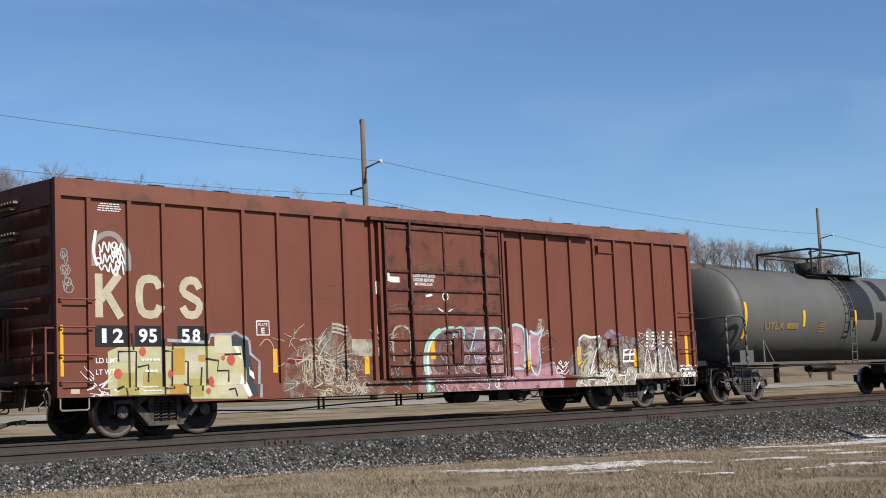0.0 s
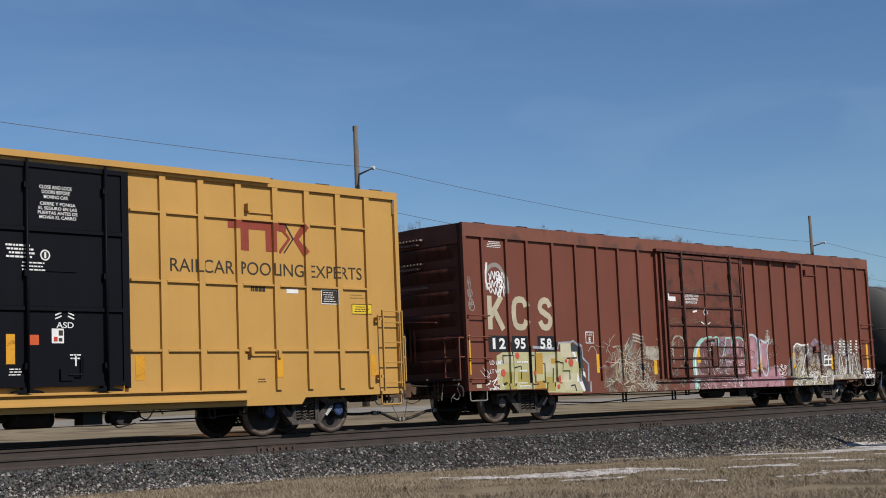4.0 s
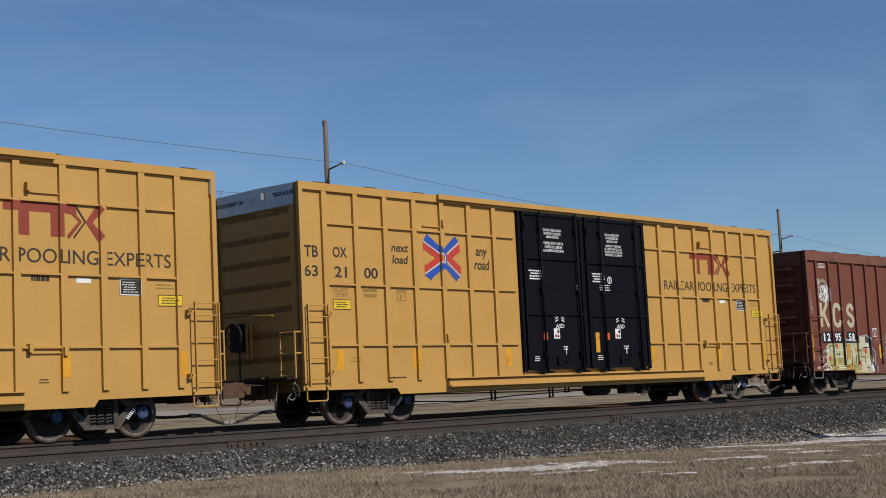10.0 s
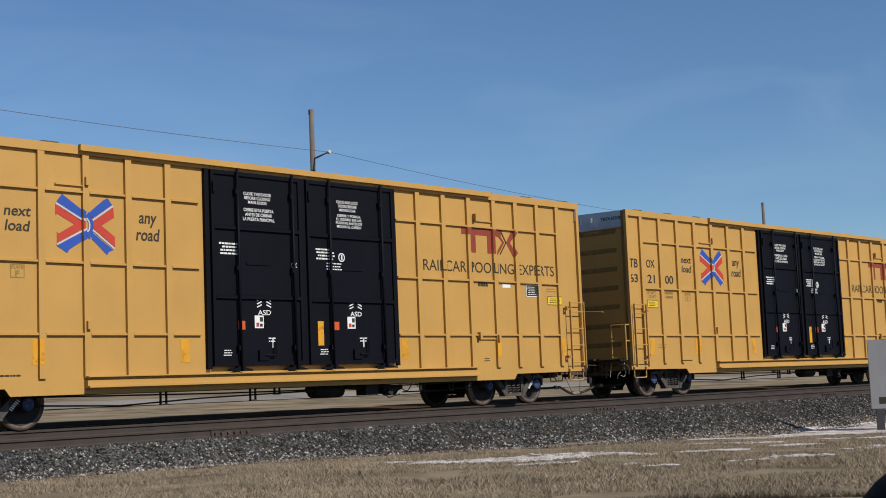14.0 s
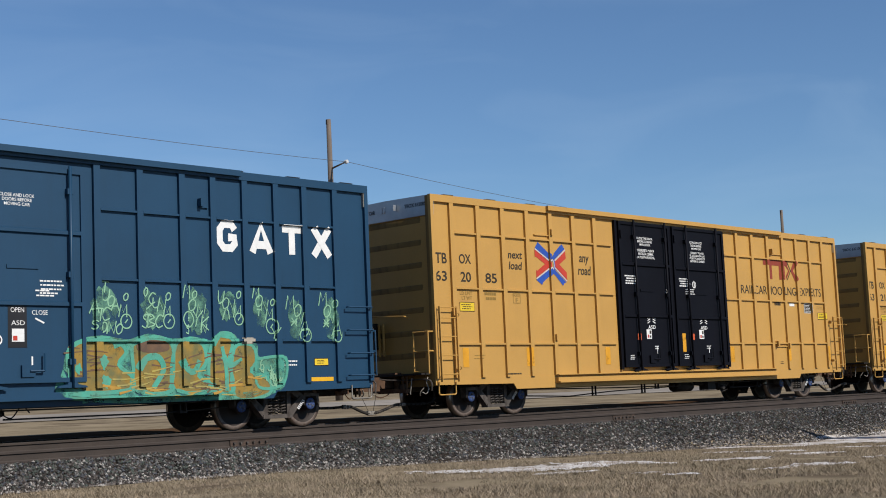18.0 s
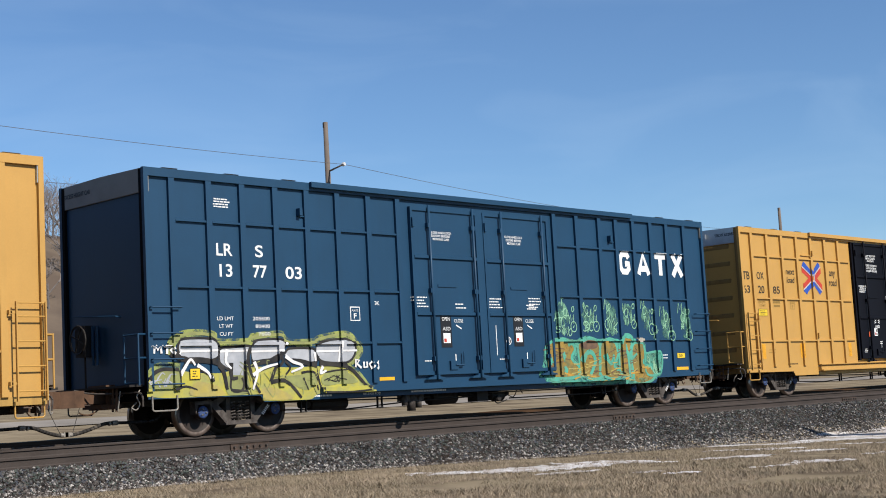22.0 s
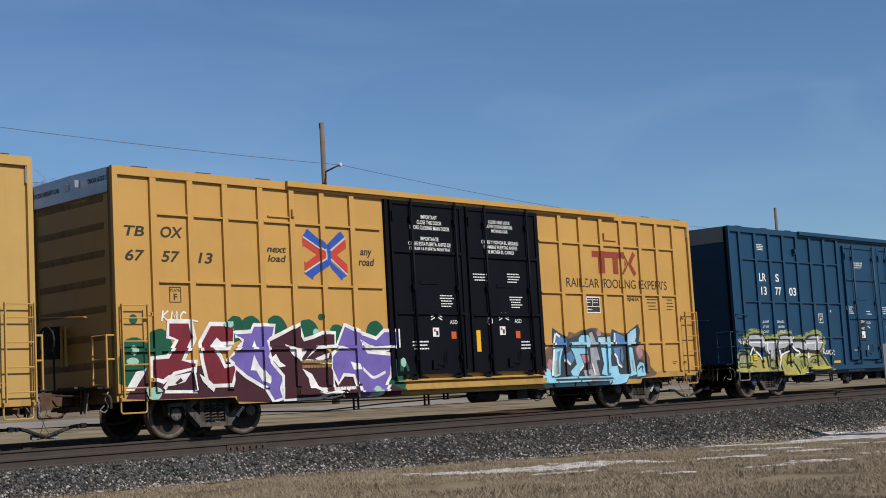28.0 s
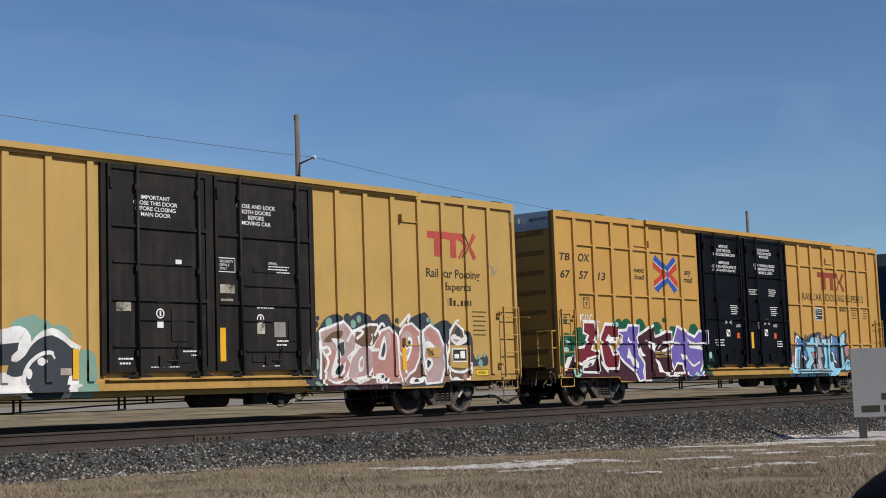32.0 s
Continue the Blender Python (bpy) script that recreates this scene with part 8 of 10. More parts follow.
    ("g_black", 6, stroke(bend([(-5.68, 1.14), (-5.38, 1.13), (-5.25, 0.78)]), 0.05, 0.03)),
    ("g_black", 6, stroke(bend([(-5.19, 1.31), (-4.76, 1.29), (-4.35, 1.2), (-4.07, 0.98), (-3.86, 0.78)]), 0.1, 0.06)),
    ("g_black", 6, stroke(bend([(-5.13, 1.21), (-5.04, 1.14), (-4.7, 1.17), (-4.42, 1.18)]), 0.04, 0.024)),
    ("g_black", 6, stroke(bend([(-5.21, 1.47), (-5.28, 1.24), (-5.16, 0.78)]), 0.06, 0.036)),
    ("g_black", 6, stroke(bend([(-5.19, 0.73), (-4.57, 0.71), (-3.86, 0.74)]), 0.05, 0.03)),
    ("g_black", 6, stroke(bend([(-8.68, 1.25), (-8.66, 1), (-8.72, 0.89)]), 0.04, 0.024)),
    ("g_black", 6, stroke(bend([(-8.79, 0.9), (-8.51, 0.95), (-8.26, 0.88)]), 0.05, 0.03)),
    ("g_black", 6, stroke(bend([(-8.24, 1.3), (-7.98, 1.17), (-7.91, 1.02)]), 0.08, 0.048)),
    ("g_black", 6, stroke(bend([(-7.2, 1.08), (-7.03, 0.73)]), 0.04, 0.024)),
    ("g_black", 6, stroke(bend([(-7.46, 0.85), (-7.08, 0.82)]), 0.05, 0.03)),
    ("g_black", 6, stroke(bend([(-5.63, 1.04), (-5.52, 0.79)]), 0.04, 0.024)),
    ("g_white", 7, stroke(bend([(-8.63, 1.16), (-8.52, 1.31), (-8.39, 1.45), (-8.29, 1.34)]), 0.075, 0.04)),
    ("g_white", 7, stroke(bend([(-8.24, 1.34), (-8.01, 1.21), (-7.93, 1.08)]), 0.075, 0.04)),
    ("g_white", 7, stroke(bend([(-6.92, 1.12), (-6.66, 1.25), (-6.29, 1.33)]), 0.075, 0.04)),
    ("g_white", 7, stroke(bend([(-6.08, 1.48), (-5.91, 1.37), (-5.64, 1.27), (-5.95, 1.16)]), 0.075, 0.04)),
    ("g_white", 7, stroke(bend([(-6.06, 1.75), (-6.12, 1.66)]), 0.075, 0.04)),
    ("g_white", 7, stroke(bend([(-5.36, 1.54), (-5.34, 1.36)]), 0.075, 0.04)),
    ("g_white", 7, stroke(bend([(-7.53, 1.63), (-7.57, 1.39), (-7.44, 1.26)]), 0.075, 0.04)),
    ("g_white", 7, stroke(bend([(-5.1, 1.26), (-5.17, 1.12), (-5.01, 1.17)]), 0.075, 0.04)),
    ("g_white", 7, stroke(bend([(-8.66, 1.54), (-8.61, 1.64)]), 0.075, 0.04)),
    ("g_white", 7, stroke(bend([(-6.88, 1.38), (-6.81, 1.16), (-6.94, 0.84)]), 0.075, 0.04)),
    ("g_white", 7, stroke(bend([(-4.57, 1.76), (-4.66, 1.34)]), 0.075, 0.04)),
    *hatching("g_black", 7, -4.99, -4.65, 0.97, 1.07, 0.02, 4, 8),
    *hatching("g_chrome", 5, -9.28, -8.76, 0.96, 1.18, 0.03, 7, 10),
    *hatching("g_olive", 6, -7.33, -5.35, 0.67, 1.39, 0.02, 8, 26),
    ("g_white", 8, stroke([(-9.28, 1.71), (-9.26, 1.59)], 0.05)),
    ("g_white", 8, stroke([(-9.21, 1.57), (-9.18, 1.71), (-9.12, 1.63), (-9.06, 1.71), (-9.04, 1.57)], 0.05)),
    ("g_white", 8, stroke([(-8.99, 1.7), (-8.84, 1.69)], 0.05)),
    ("g_white", 8, stroke([(-8.91, 1.69), (-8.92, 1.56)], 0.05)),
    ("g_white", 8, stroke([(-8.76, 1.67), (-8.84, 1.63), (-8.76, 1.56)], 0.05)),
    ("g_white", 8, stroke([(-4.19, 1.22), (-4.18, 1.38), (-4.08, 1.36), (-4.15, 1.29), (-4.03, 1.2)], 0.05)),
    ("g_white", 8, stroke([(-3.95, 1.33), (-3.95, 1.21), (-3.86, 1.22), (-3.86, 1.33)], 0.05)),
    ("g_white", 8, stroke([(-3.71, 1.33), (-3.79, 1.28), (-3.73, 1.18), (-3.68, 1.25)], 0.05)),
    ("g_white", 8, stroke([(-3.54, 1.35), (-3.61, 1.3), (-3.53, 1.23), (-3.62, 1.17)], 0.05))], "silver and yellow graffiti with black outlines")
paint("graffiti", car_g, side_g, [
    ("g_tealmist", 1, poly(*loop([(1.94, 0.74), (1.95, 1.23), (2.07, 1.61), (2.39, 1.77), (2.84, 1.81), (3.28, 1.74), (3.75, 1.85), (4.26, 1.76), (4.69, 1.79), (5.12, 1.72), (5.39, 1.9), (5.73, 1.84), (5.86, 1.66), (6.27, 1.66), (6.34, 1.39), (7.02, 1.41), (6.95, 0.84), (6.51, 0.64), (6.03, 0.56), (3.62, 0.58)]))),
    ("g_ochre", 3, poly(*loop([(2.16, 1.63), (2.61, 1.74), (3.1, 1.68), (3.26, 1.51), (3.1, 1.29), (3.39, 1.06), (3.28, 0.83), (2.21, 0.84), (2.08, 1.23)]))),
    ("g_teal", 4, stroke(loop([(2.16, 1.63), (2.61, 1.74), (3.1, 1.68), (3.26, 1.51), (3.1, 1.29), (3.39, 1.06), (3.28, 0.83), (2.21, 0.84), (2.08, 1.23)], True), 0.075)),
    ("g_ochre", 3, poly(*loop([(3.41, 1.68), (3.79, 1.76), (4.21, 1.7), (4.29, 1.39), (4.15, 0.8), (3.41, 0.81), (3.41, 1.2)]))),
    ("g_teal", 4, stroke(loop([(3.41, 1.68), (3.79, 1.76), (4.21, 1.7), (4.29, 1.39), (4.15, 0.8), (3.41, 0.81), (3.41, 1.2)], True), 0.075)),
    ("g_ochre", 3, poly(*loop([(4.34, 1.64), (4.69, 1.73), (4.97, 1.64), (5.03, 1.32), (4.85, 1.06), (5.21, 0.82), (4.29, 0.8)]))),
    ("g_teal", 4, stroke(loop([(4.34, 1.64), (4.69, 1.73), (4.97, 1.64), (5.03, 1.32), (4.85, 1.06), (5.21, 0.82), (4.29, 0.8)], True), 0.075)),
    ("g_ochre", 3, poly(*loop([(5.17, 1.7), (5.48, 1.81), (5.66, 1.66), (5.57, 1.31), (5.66, 0.77), (5.11, 0.78)]))),
    ("g_teal", 4, stroke(loop([(5.17, 1.7), (5.48, 1.81), (5.66, 1.66), (5.57, 1.31), (5.66, 0.77), (5.11, 0.78)], True), 0.075)),
    ("g_ochre", 3, poly(*loop([(5.7, 1.57), (6.16, 1.61), (6.23, 1.3), (6.05, 1.13), (6.52, 0.97), (6.51, 0.67), (5.69, 0.63)]))),
    ("g_teal", 4, stroke(loop([(5.7, 1.57), (6.16, 1.61), (6.23, 1.3), (6.05, 1.13), (6.52, 0.97), (6.51, 0.67), (5.69, 0.63)], True), 0.075)),
    ("g_teal", 5, blob(2.79, 1.35, 0.1, 0.14, 18, 0.3, 1000)),
    ("g_teal", 5, blob(2.82, 1.0, 0.12, 0.12, 18, 0.3, 1003)),
    ("g_teal", 5, blob(5.3, 0.69, 0.12, 0.1, 18, 0.3, 1110)),
    ("g_teal", 5, blob(3.48, 0.81, 0.12, 0.04, 18, 0.3, 1033)),
    ("g_teal", 5, blob(2.25, 1.22, 0.06, 0.1, 18, 0.3, 976)),
    ("g_teal", 5, stroke(bend([(3.26, 1.57), (3.51, 1.71), (3.89, 1.79), (4.21, 1.73)]), 0.1, 0.06)),
    ("g_teal", 5, stroke(bend([(3.5, 1.2), (3.66, 1.39), (3.94, 1.42), (4.06, 1.19), (3.83, 0.86)]), 0.14, 0.1)),
    ("g_teal", 5, stroke(bend([(4.45, 1.36), (4.58, 1.18), (4.76, 1.15), (4.88, 1.35)]), 0.14, 0.1)),
    ("g_teal", 5, stroke(bend([(5.16, 1.64), (5.33, 1.83), (5.63, 1.84), (5.76, 1.66)]), 0.12, 0.07)),
    ("g_teal", 5, stroke(bend([(5.43, 1.43), (5.61, 1.25), (5.88, 1.37)]), 0.14, 0.06)),
    ("g_teal", 5, stroke(bend([(2.04, 1.23), (2.07, 1.58), (2.43, 1.74), (2.92, 1.77)]), 0.08, 0.05)),
    ("g_teal", 5, stroke(bend([(4.35, 1.7), (4.69, 1.77), (5.02, 1.71)]), 0.06, 0.06)),
    ("g_teal", 5, stroke(bend([(6.23, 1.36), (6.96, 1.38), (6.9, 0.87), (6.27, 0.82), (6.23, 1.33)]), 0.06, 0.06)),
    ("g_teal", 5, stroke(bend([(3, 1.63), (3.23, 1.68), (3.4, 1.54)]), 0.12, 0.08)),
    ("g_teal", 5, stroke(bend([(2.08, 0.79), (2.73, 0.72), (4.09, 0.68), (5.29, 0.64)]), 0.06, 0.04)),
    ("g_teal", 5, stroke(bend([(5.41, 1.61), (5.5, 1.16), (5.5, 0.76)]), 0.08, 0.1)),
    ("g_teal", 5, stroke(bend([(2.3, 0.84), (2.28, 1.08)]), 0.06, 0.06)),
    *brushed("g_umber", 5, 3.94, 4.2, 0.83, 1.41, 0.03, 31, 12),
    *brushed("g_umber", 5, 4.75, 5.86, 0.79, 1.47, 0.03, 32, 26),
    *brushed("g_umber", 5, 2.12, 2.96, 0.86, 1.61, 0.03, 33, 16),
    *brushed("g_gold", 6, 2.78, 6.56, 0.64, 1.21, 0.035, 36, 30),
    *brushed("g_orange", 6, 2.9, 6.3, 0.72, 1.0, 0.05, 37, 9),
    *brushed("g_tealmist", 6, 2.11, 6.55, 0.58, 0.75, 0.035, 35, 24),
    ("g_umber", 4, poly(*loop([(3.5, 1.68), (3.83, 1.73), (4.16, 1.67), (4.14, 1.53), (3.58, 1.51)]))),
    *loops("g_lime", 6, (6.42, 1.24), (6.75, 0.9), 0.3, 0.022, 77, 18),
    ("g_limemist", 1, blob(2.84, 2.28, 0.27, 0.40, 24, 0.2, 0)), ("g_limemist", 1, blob(3.84, 2.28, 0.27, 0.36, 24, 0.2, 1)), ("g_limemist", 1, blob(4.84, 2.28, 0.25, 0.40, 24, 0.2, 2)), ("g_limemist", 1, blob(5.60, 2.40, 0.21, 0.28, 24, 0.2, 3)), ("g_limemist", 1, blob(6.40, 2.33, 0.18, 0.32, 24, 0.2, 4)), ("g_limemist", 1, blob(7.28, 2.18, 0.18, 0.40, 24, 0.2, 5)), ("g_limemist", 1, blob(8.22, 2.18, 0.18, 0.42, 24, 0.2, 6)),
    *tag_letters("g_lime", 2, 0.024,
                 ("T", 2.85, 2.68, 0.20), ("U", 2.86, 2.54, 0.20), ("O", 2.97, 2.43, 0.20), ("A", 3.06, 2.37, 0.22), ("M", 3.22, 2.26, 0.23), ("O", 3.28, 2.51, 0.14), ("A", 2.61, 2.31, 0.22), ("T", 2.72, 2.18, 0.23),
                 ("C", 2.86, 2.2, 0.23), ("S", 2.62, 2.0, 0.15), ("O", 2.81, 1.96, 0.19), ("N", 2.97, 1.96, 0.23), ("O", 3.13, 1.93, 0.19), ("ring", 3.28, 2.07, 0.26), ("O", 3.69, 2.61, 0.18), ("C", 3.84, 2.5, 0.20),
                 ("U", 3.93, 2.42, 0.19), ("N", 4.05, 2.37, 0.23), ("O", 4.2, 2.54, 0.15), ("K", 3.75, 2.27, 0.23), ("M", 4.17, 2.27, 0.20), ("S", 3.68, 2.08, 0.26), ("B", 3.82, 2.08, 0.24), ("C", 3.99, 2.08, 0.23),
                 ("ring", 4.21, 2.08, 0.27), ("M", 4.6, 2.64, 0.26), ("O", 4.8, 2.59, 0.15), ("O", 4.74, 2.39, 0.23), ("N", 4.94, 2.28, 0.26), ("Y", 4.85, 2.14, 0.31), ("ring", 4.63, 2.12, 0.30), ("S", 4.61, 1.93, 0.16),
                 ("K", 5.03, 2.05, 0.26), ("N", 5.0, 1.95, 0.16), ("U", 5.4, 2.56, 0.24), ("O", 5.53, 2.44, 0.22), ("N", 5.66, 2.41, 0.22), ("M", 5.81, 2.29, 0.24), ("O", 5.85, 2.61, 0.15), ("V", 5.54, 2.23, 0.22),
                 ("ring", 5.84, 2.14, 0.23), ("M", 6.28, 2.66, 0.22), ("O", 6.35, 2.5, 0.24), ("N", 6.49, 2.42, 0.22), ("O", 6.69, 2.48, 0.14), ("M", 6.6, 2.24, 0.24), ("ring", 6.65, 2.01, 0.30), ("Y", 6.73, 1.85, 0.27),
                 ("T", 6.34, 2.27, 0.14), ("M", 7.15, 2.49, 0.28), ("O", 7.34, 2.33, 0.26), ("N", 7.39, 2.18, 0.23), ("X", 7.24, 2.1, 0.20), ("A", 7.49, 1.97, 0.28), ("ring", 7.51, 1.83, 0.27), ("M", 8.03, 2.58, 0.28),
                 ("O", 8.33, 2.48, 0.16), ("O", 8.14, 2.33, 0.26), ("N", 8.23, 2.21, 0.26), ("X", 8.1, 2.08, 0.20), ("A", 8.36, 1.96, 0.28), ("U", 8.38, 1.83, 0.27)),
    ("g_bone", 7, poly((5.89, 1.66), (5.9, 1.78), (6.18, 1.78), (6.17, 1.66)))], "mottled olive, orange and teal graffiti along the foot of the car")
paint("graffiti", car_k, side_k, [
    ("g_slate", 1, poly((-5.87, 1.83), (-5.45, 1.76), (-5.27, 1.46), (-5.17, 0.67), (-5.52, 0.63), (-5.76, 1.32))),
    ("g_lemon", 2, poly((-8.39, 0.7), (-8.38, 1.52), (-8.17, 1.6), (-5.48, 1.61), (-5.42, 1.1), (-5.41, 0.61))),
    ("g_cream", 3, poly((-8.15, 1.34), (-8.15, 1.54), (-7.78, 1.54), (-7.78, 1.34))),
    ("g_orange", 3, poly((-7.03, 1.09), (-7.01, 1.58), (-6.77, 1.58), (-6.78, 1.08))),
    ("g_cream", 3, poly((-6.11, 1.47), (-6.1, 1.81), (-5.71, 1.81), (-5.7, 1.47))),
    ("g_gold", 3, poly((-8.21, 0.75), (-8.18, 1.15), (-7.79, 1.14), (-7.8, 0.74))),
    ("g_cream", 3, poly((-6.78, 1.12), (-6.74, 1.53), (-6.32, 1.55), (-6.33, 1.11))),
    ("g_gold", 3, poly((-7.68, 0.84), (-7.67, 1.14), (-7.24, 1.13), (-7.25, 0.83))),
    ("g_orange", 3, poly((-7.16, 0.7), (-7.15, 0.93), (-6.79, 0.92), (-6.79, 0.69))),
    ("g_cream", 3, poly((-6.11, 0.69), (-6.05, 1.11), (-5.47, 1.1), (-5.44, 0.67))),
    ("g_orange", 3, poly((-6.47, 1.33), (-6.47, 1.45), (-6.32, 1.45), (-6.32, 1.32))),
    ("g_gold", 3, poly((-6.72, 0.69), (-6.71, 1.02), (-6.41, 1.01), (-6.42, 0.68))),
    ("g_black", 4, stroke([(-8.17, 1.34), (-8.17, 1.52), (-7.8, 1.52), (-7.82, 0.84), (-7.89, 0.84)], 0.038)),
    ("g_black", 4, stroke([(-7.78, 1.24), (-7.55, 1.28), (-7.56, 0.97)], 0.038)),
    ("g_black", 4, stroke([(-7.23, 1.52), (-7.04, 1.52), (-7.06, 0.84), (-7.23, 0.85)], 0.038)),
    ("g_black", 4, stroke([(-6.77, 1.33), (-6.7, 1.33), (-6.72, 0.71)], 0.038)),
    ("g_black", 4, stroke([(-6.31, 1.85), (-6.31, 1.62)], 0.038)),
    ("g_black", 4, stroke([(-6.32, 1.37), (-6.02, 1.34), (-6.05, 1.15), (-5.79, 1.15), (-5.8, 0.94)], 0.038)),
    ("g_black", 4, stroke([(-6.4, 1.22), (-6.44, 0.78)], 0.038)),
    ("g_black", 4, stroke([(-6.89, 1.62), (-7.01, 1.66), (-7.04, 1.54)], 0.038)),
    ("g_black", 4, stroke([(-7.93, 1.84), (-7.89, 1.54)], 0.038)),
    ("g_black", 4, stroke([(-7.25, 1.74), (-7.25, 0.72)], 0.038)),
    ("g_black", 4, stroke([(-6.81, 0.92), (-6.66, 0.87)], 0.038)),
    ("g_black", 4, stroke([(-8.25, 0.85), (-8.07, 0.91), (-8.03, 0.75)], 0.038)),
    ("g_black", 4, stroke([(-5.85, 0.79), (-5.7, 0.81), (-5.65, 0.66)], 0.038)),
    ("g_black", 4, stroke([(-5.88, 1.45), (-5.49, 1.46)], 0.038)),
    ("g_red", 5, blob(-7.67, 1.52, 0.07, 0.07700000000000001, 18, 0.08, 0)),
    ("g_red", 5, blob(-8.18, 1.13, 0.08, 0.08800000000000001, 18, 0.08, 0)),
    ("g_red", 5, blob(-7.11, 1.11, 0.07, 0.07700000000000001, 18, 0.08, 0)),
    ("g_red", 5, blob(-5.73, 1.35, 0.09, 0.099, 18, 0.08, 0)),
    ("g_red", 5, blob(-6.22, 0.95, 0.09, 0.099, 18, 0.08, 0)),
    ("g_red", 5, blob(-6.31, 0.78, 0.05, 0.05500000000000001, 18, 0.08, 0)),
    ("g_red", 5, blob(-5.91, 1.39, 0.04, 0.044000000000000004, 18, 0.08, 0)),
    ("g_silver", 2, stroke([(-7.18, 1.72), (-6.26, 1.68), (-6.23, 1.81), (-5.71, 1.83), (-5.61, 1.87), (-5.29, 1.7), (-5.27, 1.46), (-5.06, 1.31), (-5.09, 0.62)], 0.06)),
    ("g_white", 3, poly((-5.67, 1.61), (-5.56, 1.59), (-5.47, 1.36), (-5.54, 1.4))),
    ("g_white", 3, poly((-5.36, 1.21), (-5.21, 1.1), (-5.19, 0.97), (-5.34, 1.08))),
    ("g_white", 3, poly((-5.5, 1.1), (-5.3, 0.67), (-5.38, 0.63), (-5.53, 0.89))),
    *rays("g_white", 2, -8.52, 0.86, 0.45, 0.022, 5, 22),
    ("g_white", 2, stroke(bend([(-8.58, 3.65), (-8.63, 3.32), (-8.59, 3.11), (-8.55, 3.03)]), 0.06)),
    ("g_grey", 1, stroke(bend([(-8.64, 3.02), (-8.61, 3.42), (-8.38, 3.6), (-8.13, 3.55), (-7.97, 3.25), (-7.96, 2.95)]), 0.1)),
    *scribble("g_white", 3, -8.54, -7.98, 2.91, 3.45, 0.03, 9, 30),
    *scribble("g_grey", 1, -9.25, -9.09, 2.52, 3.24, 0.02, 3, 10)], "pale yellow graffiti blocks with black lines and red dots")
paint("graffiti", car_k, side_k, [
    ("g_tanworn", 1, poly(*loop([(-4.4, 0.62), (-4.44, 1.08), (-4.37, 1.35), (-3.96, 1.63), (-3.58, 1.77), (-3.3, 2.04), (-2.97, 2.06), (-2.7, 1.84), (-2.48, 1.28), (-2.02, 1.16), (-1.73, 0.68), (-2.02, 0.53)]))),
    *rays("g_boneworn", 3, -4.19, 1.76, 0.42, 0.021, 1, 8),
    *rays("g_cream", 3, -3.74, 1.36, 0.62, 0.0225, 2, 16),
    *rays("g_bone", 3, -3.24, 1.29, 0.6, 0.0225, 3, 18),
    *rays("g_boneworn", 3, -2.99, 0.94, 0.6, 0.021, 4, 21),
    *rays("g_cream", 3, -3.42, 0.8, 0.5, 0.0195, 5, 14),
    *rays("g_bone", 3, -2.5, 0.91, 0.5, 0.0195, 6, 13),
    *rays("g_boneworn", 3, -2.2, 0.65, 0.35, 0.018000000000000002, 7, 8),
    *rays("g_cream", 3, -3.99, 0.94, 0.45, 0.018000000000000002, 8, 11),
    *hatching("g_boneworn", 4, -4.31, -1.73, 0.54, 1.74, 0.022, 11, 50),
    *hatching("g_umber", 5, -4.25, -1.89, 0.57, 1.52, 0.03, 71, 24),
    *loops("g_bone", 4, (-3.97, 1.41), (-2.51, 0.7), 0.9, 0.024, 12, 40),
    ("g_greyworn", 2, poly(*loop([(-3.6, 1.18), (-3.56, 1.61), (-3.36, 1.95), (-3.15, 1.99), (-3.29, 1.61), (-3.49, 1.16)]))),
    ("g_greyworn", 2, poly(*loop([(-4.37, 0.6), (-4.36, 0.95), (-4.08, 0.9), (-3.88, 0.94), (-4.14, 0.75), (-4.23, 0.59)]))),
    ("g_greyworn", 2, poly((-2.8, 0.55), (-2.65, 1.05), (-2.49, 0.59))),
    ("g_wine", 2, poly(*loop([(-4.4, 1.3), (-4.12, 1.39), (-3.92, 1.34), (-4.12, 1.25)]))),
    ("g_slate", 3, poly((-3.12, 1.42), (-2.71, 1.17), (-2.77, 1.1), (-3.12, 1.29))),
    ("g_bone", 4, stroke(bend([(-3.21, 2.05), (-3.03, 2.03), (-2.85, 1.98)]), 0.04)),
    ("g_bone", 4, stroke(bend([(-3.21, 1.97), (-3.03, 1.95), (-2.85, 1.9)]), 0.04)),
    ("g_bone", 4, stroke(bend([(-3.22, 1.89), (-3.04, 1.87), (-2.86, 1.82)]), 0.04)),
    ("g_boneworn", 4, poly((-2.71, 1.4), (-2.68, 1.74), (-2.02, 1.74), (-2.06, 1.38))),
    *rays("g_bone", 4, -1.89, 1.74, 0.3, 0.025, 14, 12),
    ("g_bone", 3, stroke([(-1.97, 1.56), (-1.79, 1.27)], 0.06)),
    ("g_bone", 2, stroke(bend([(-5.05, 1.61), (-4.88, 1.74), (-4.72, 1.61), (-4.69, 1.2), (-4.46, 1.3)]), 0.02))], "tangled bone-coloured graffiti lines")
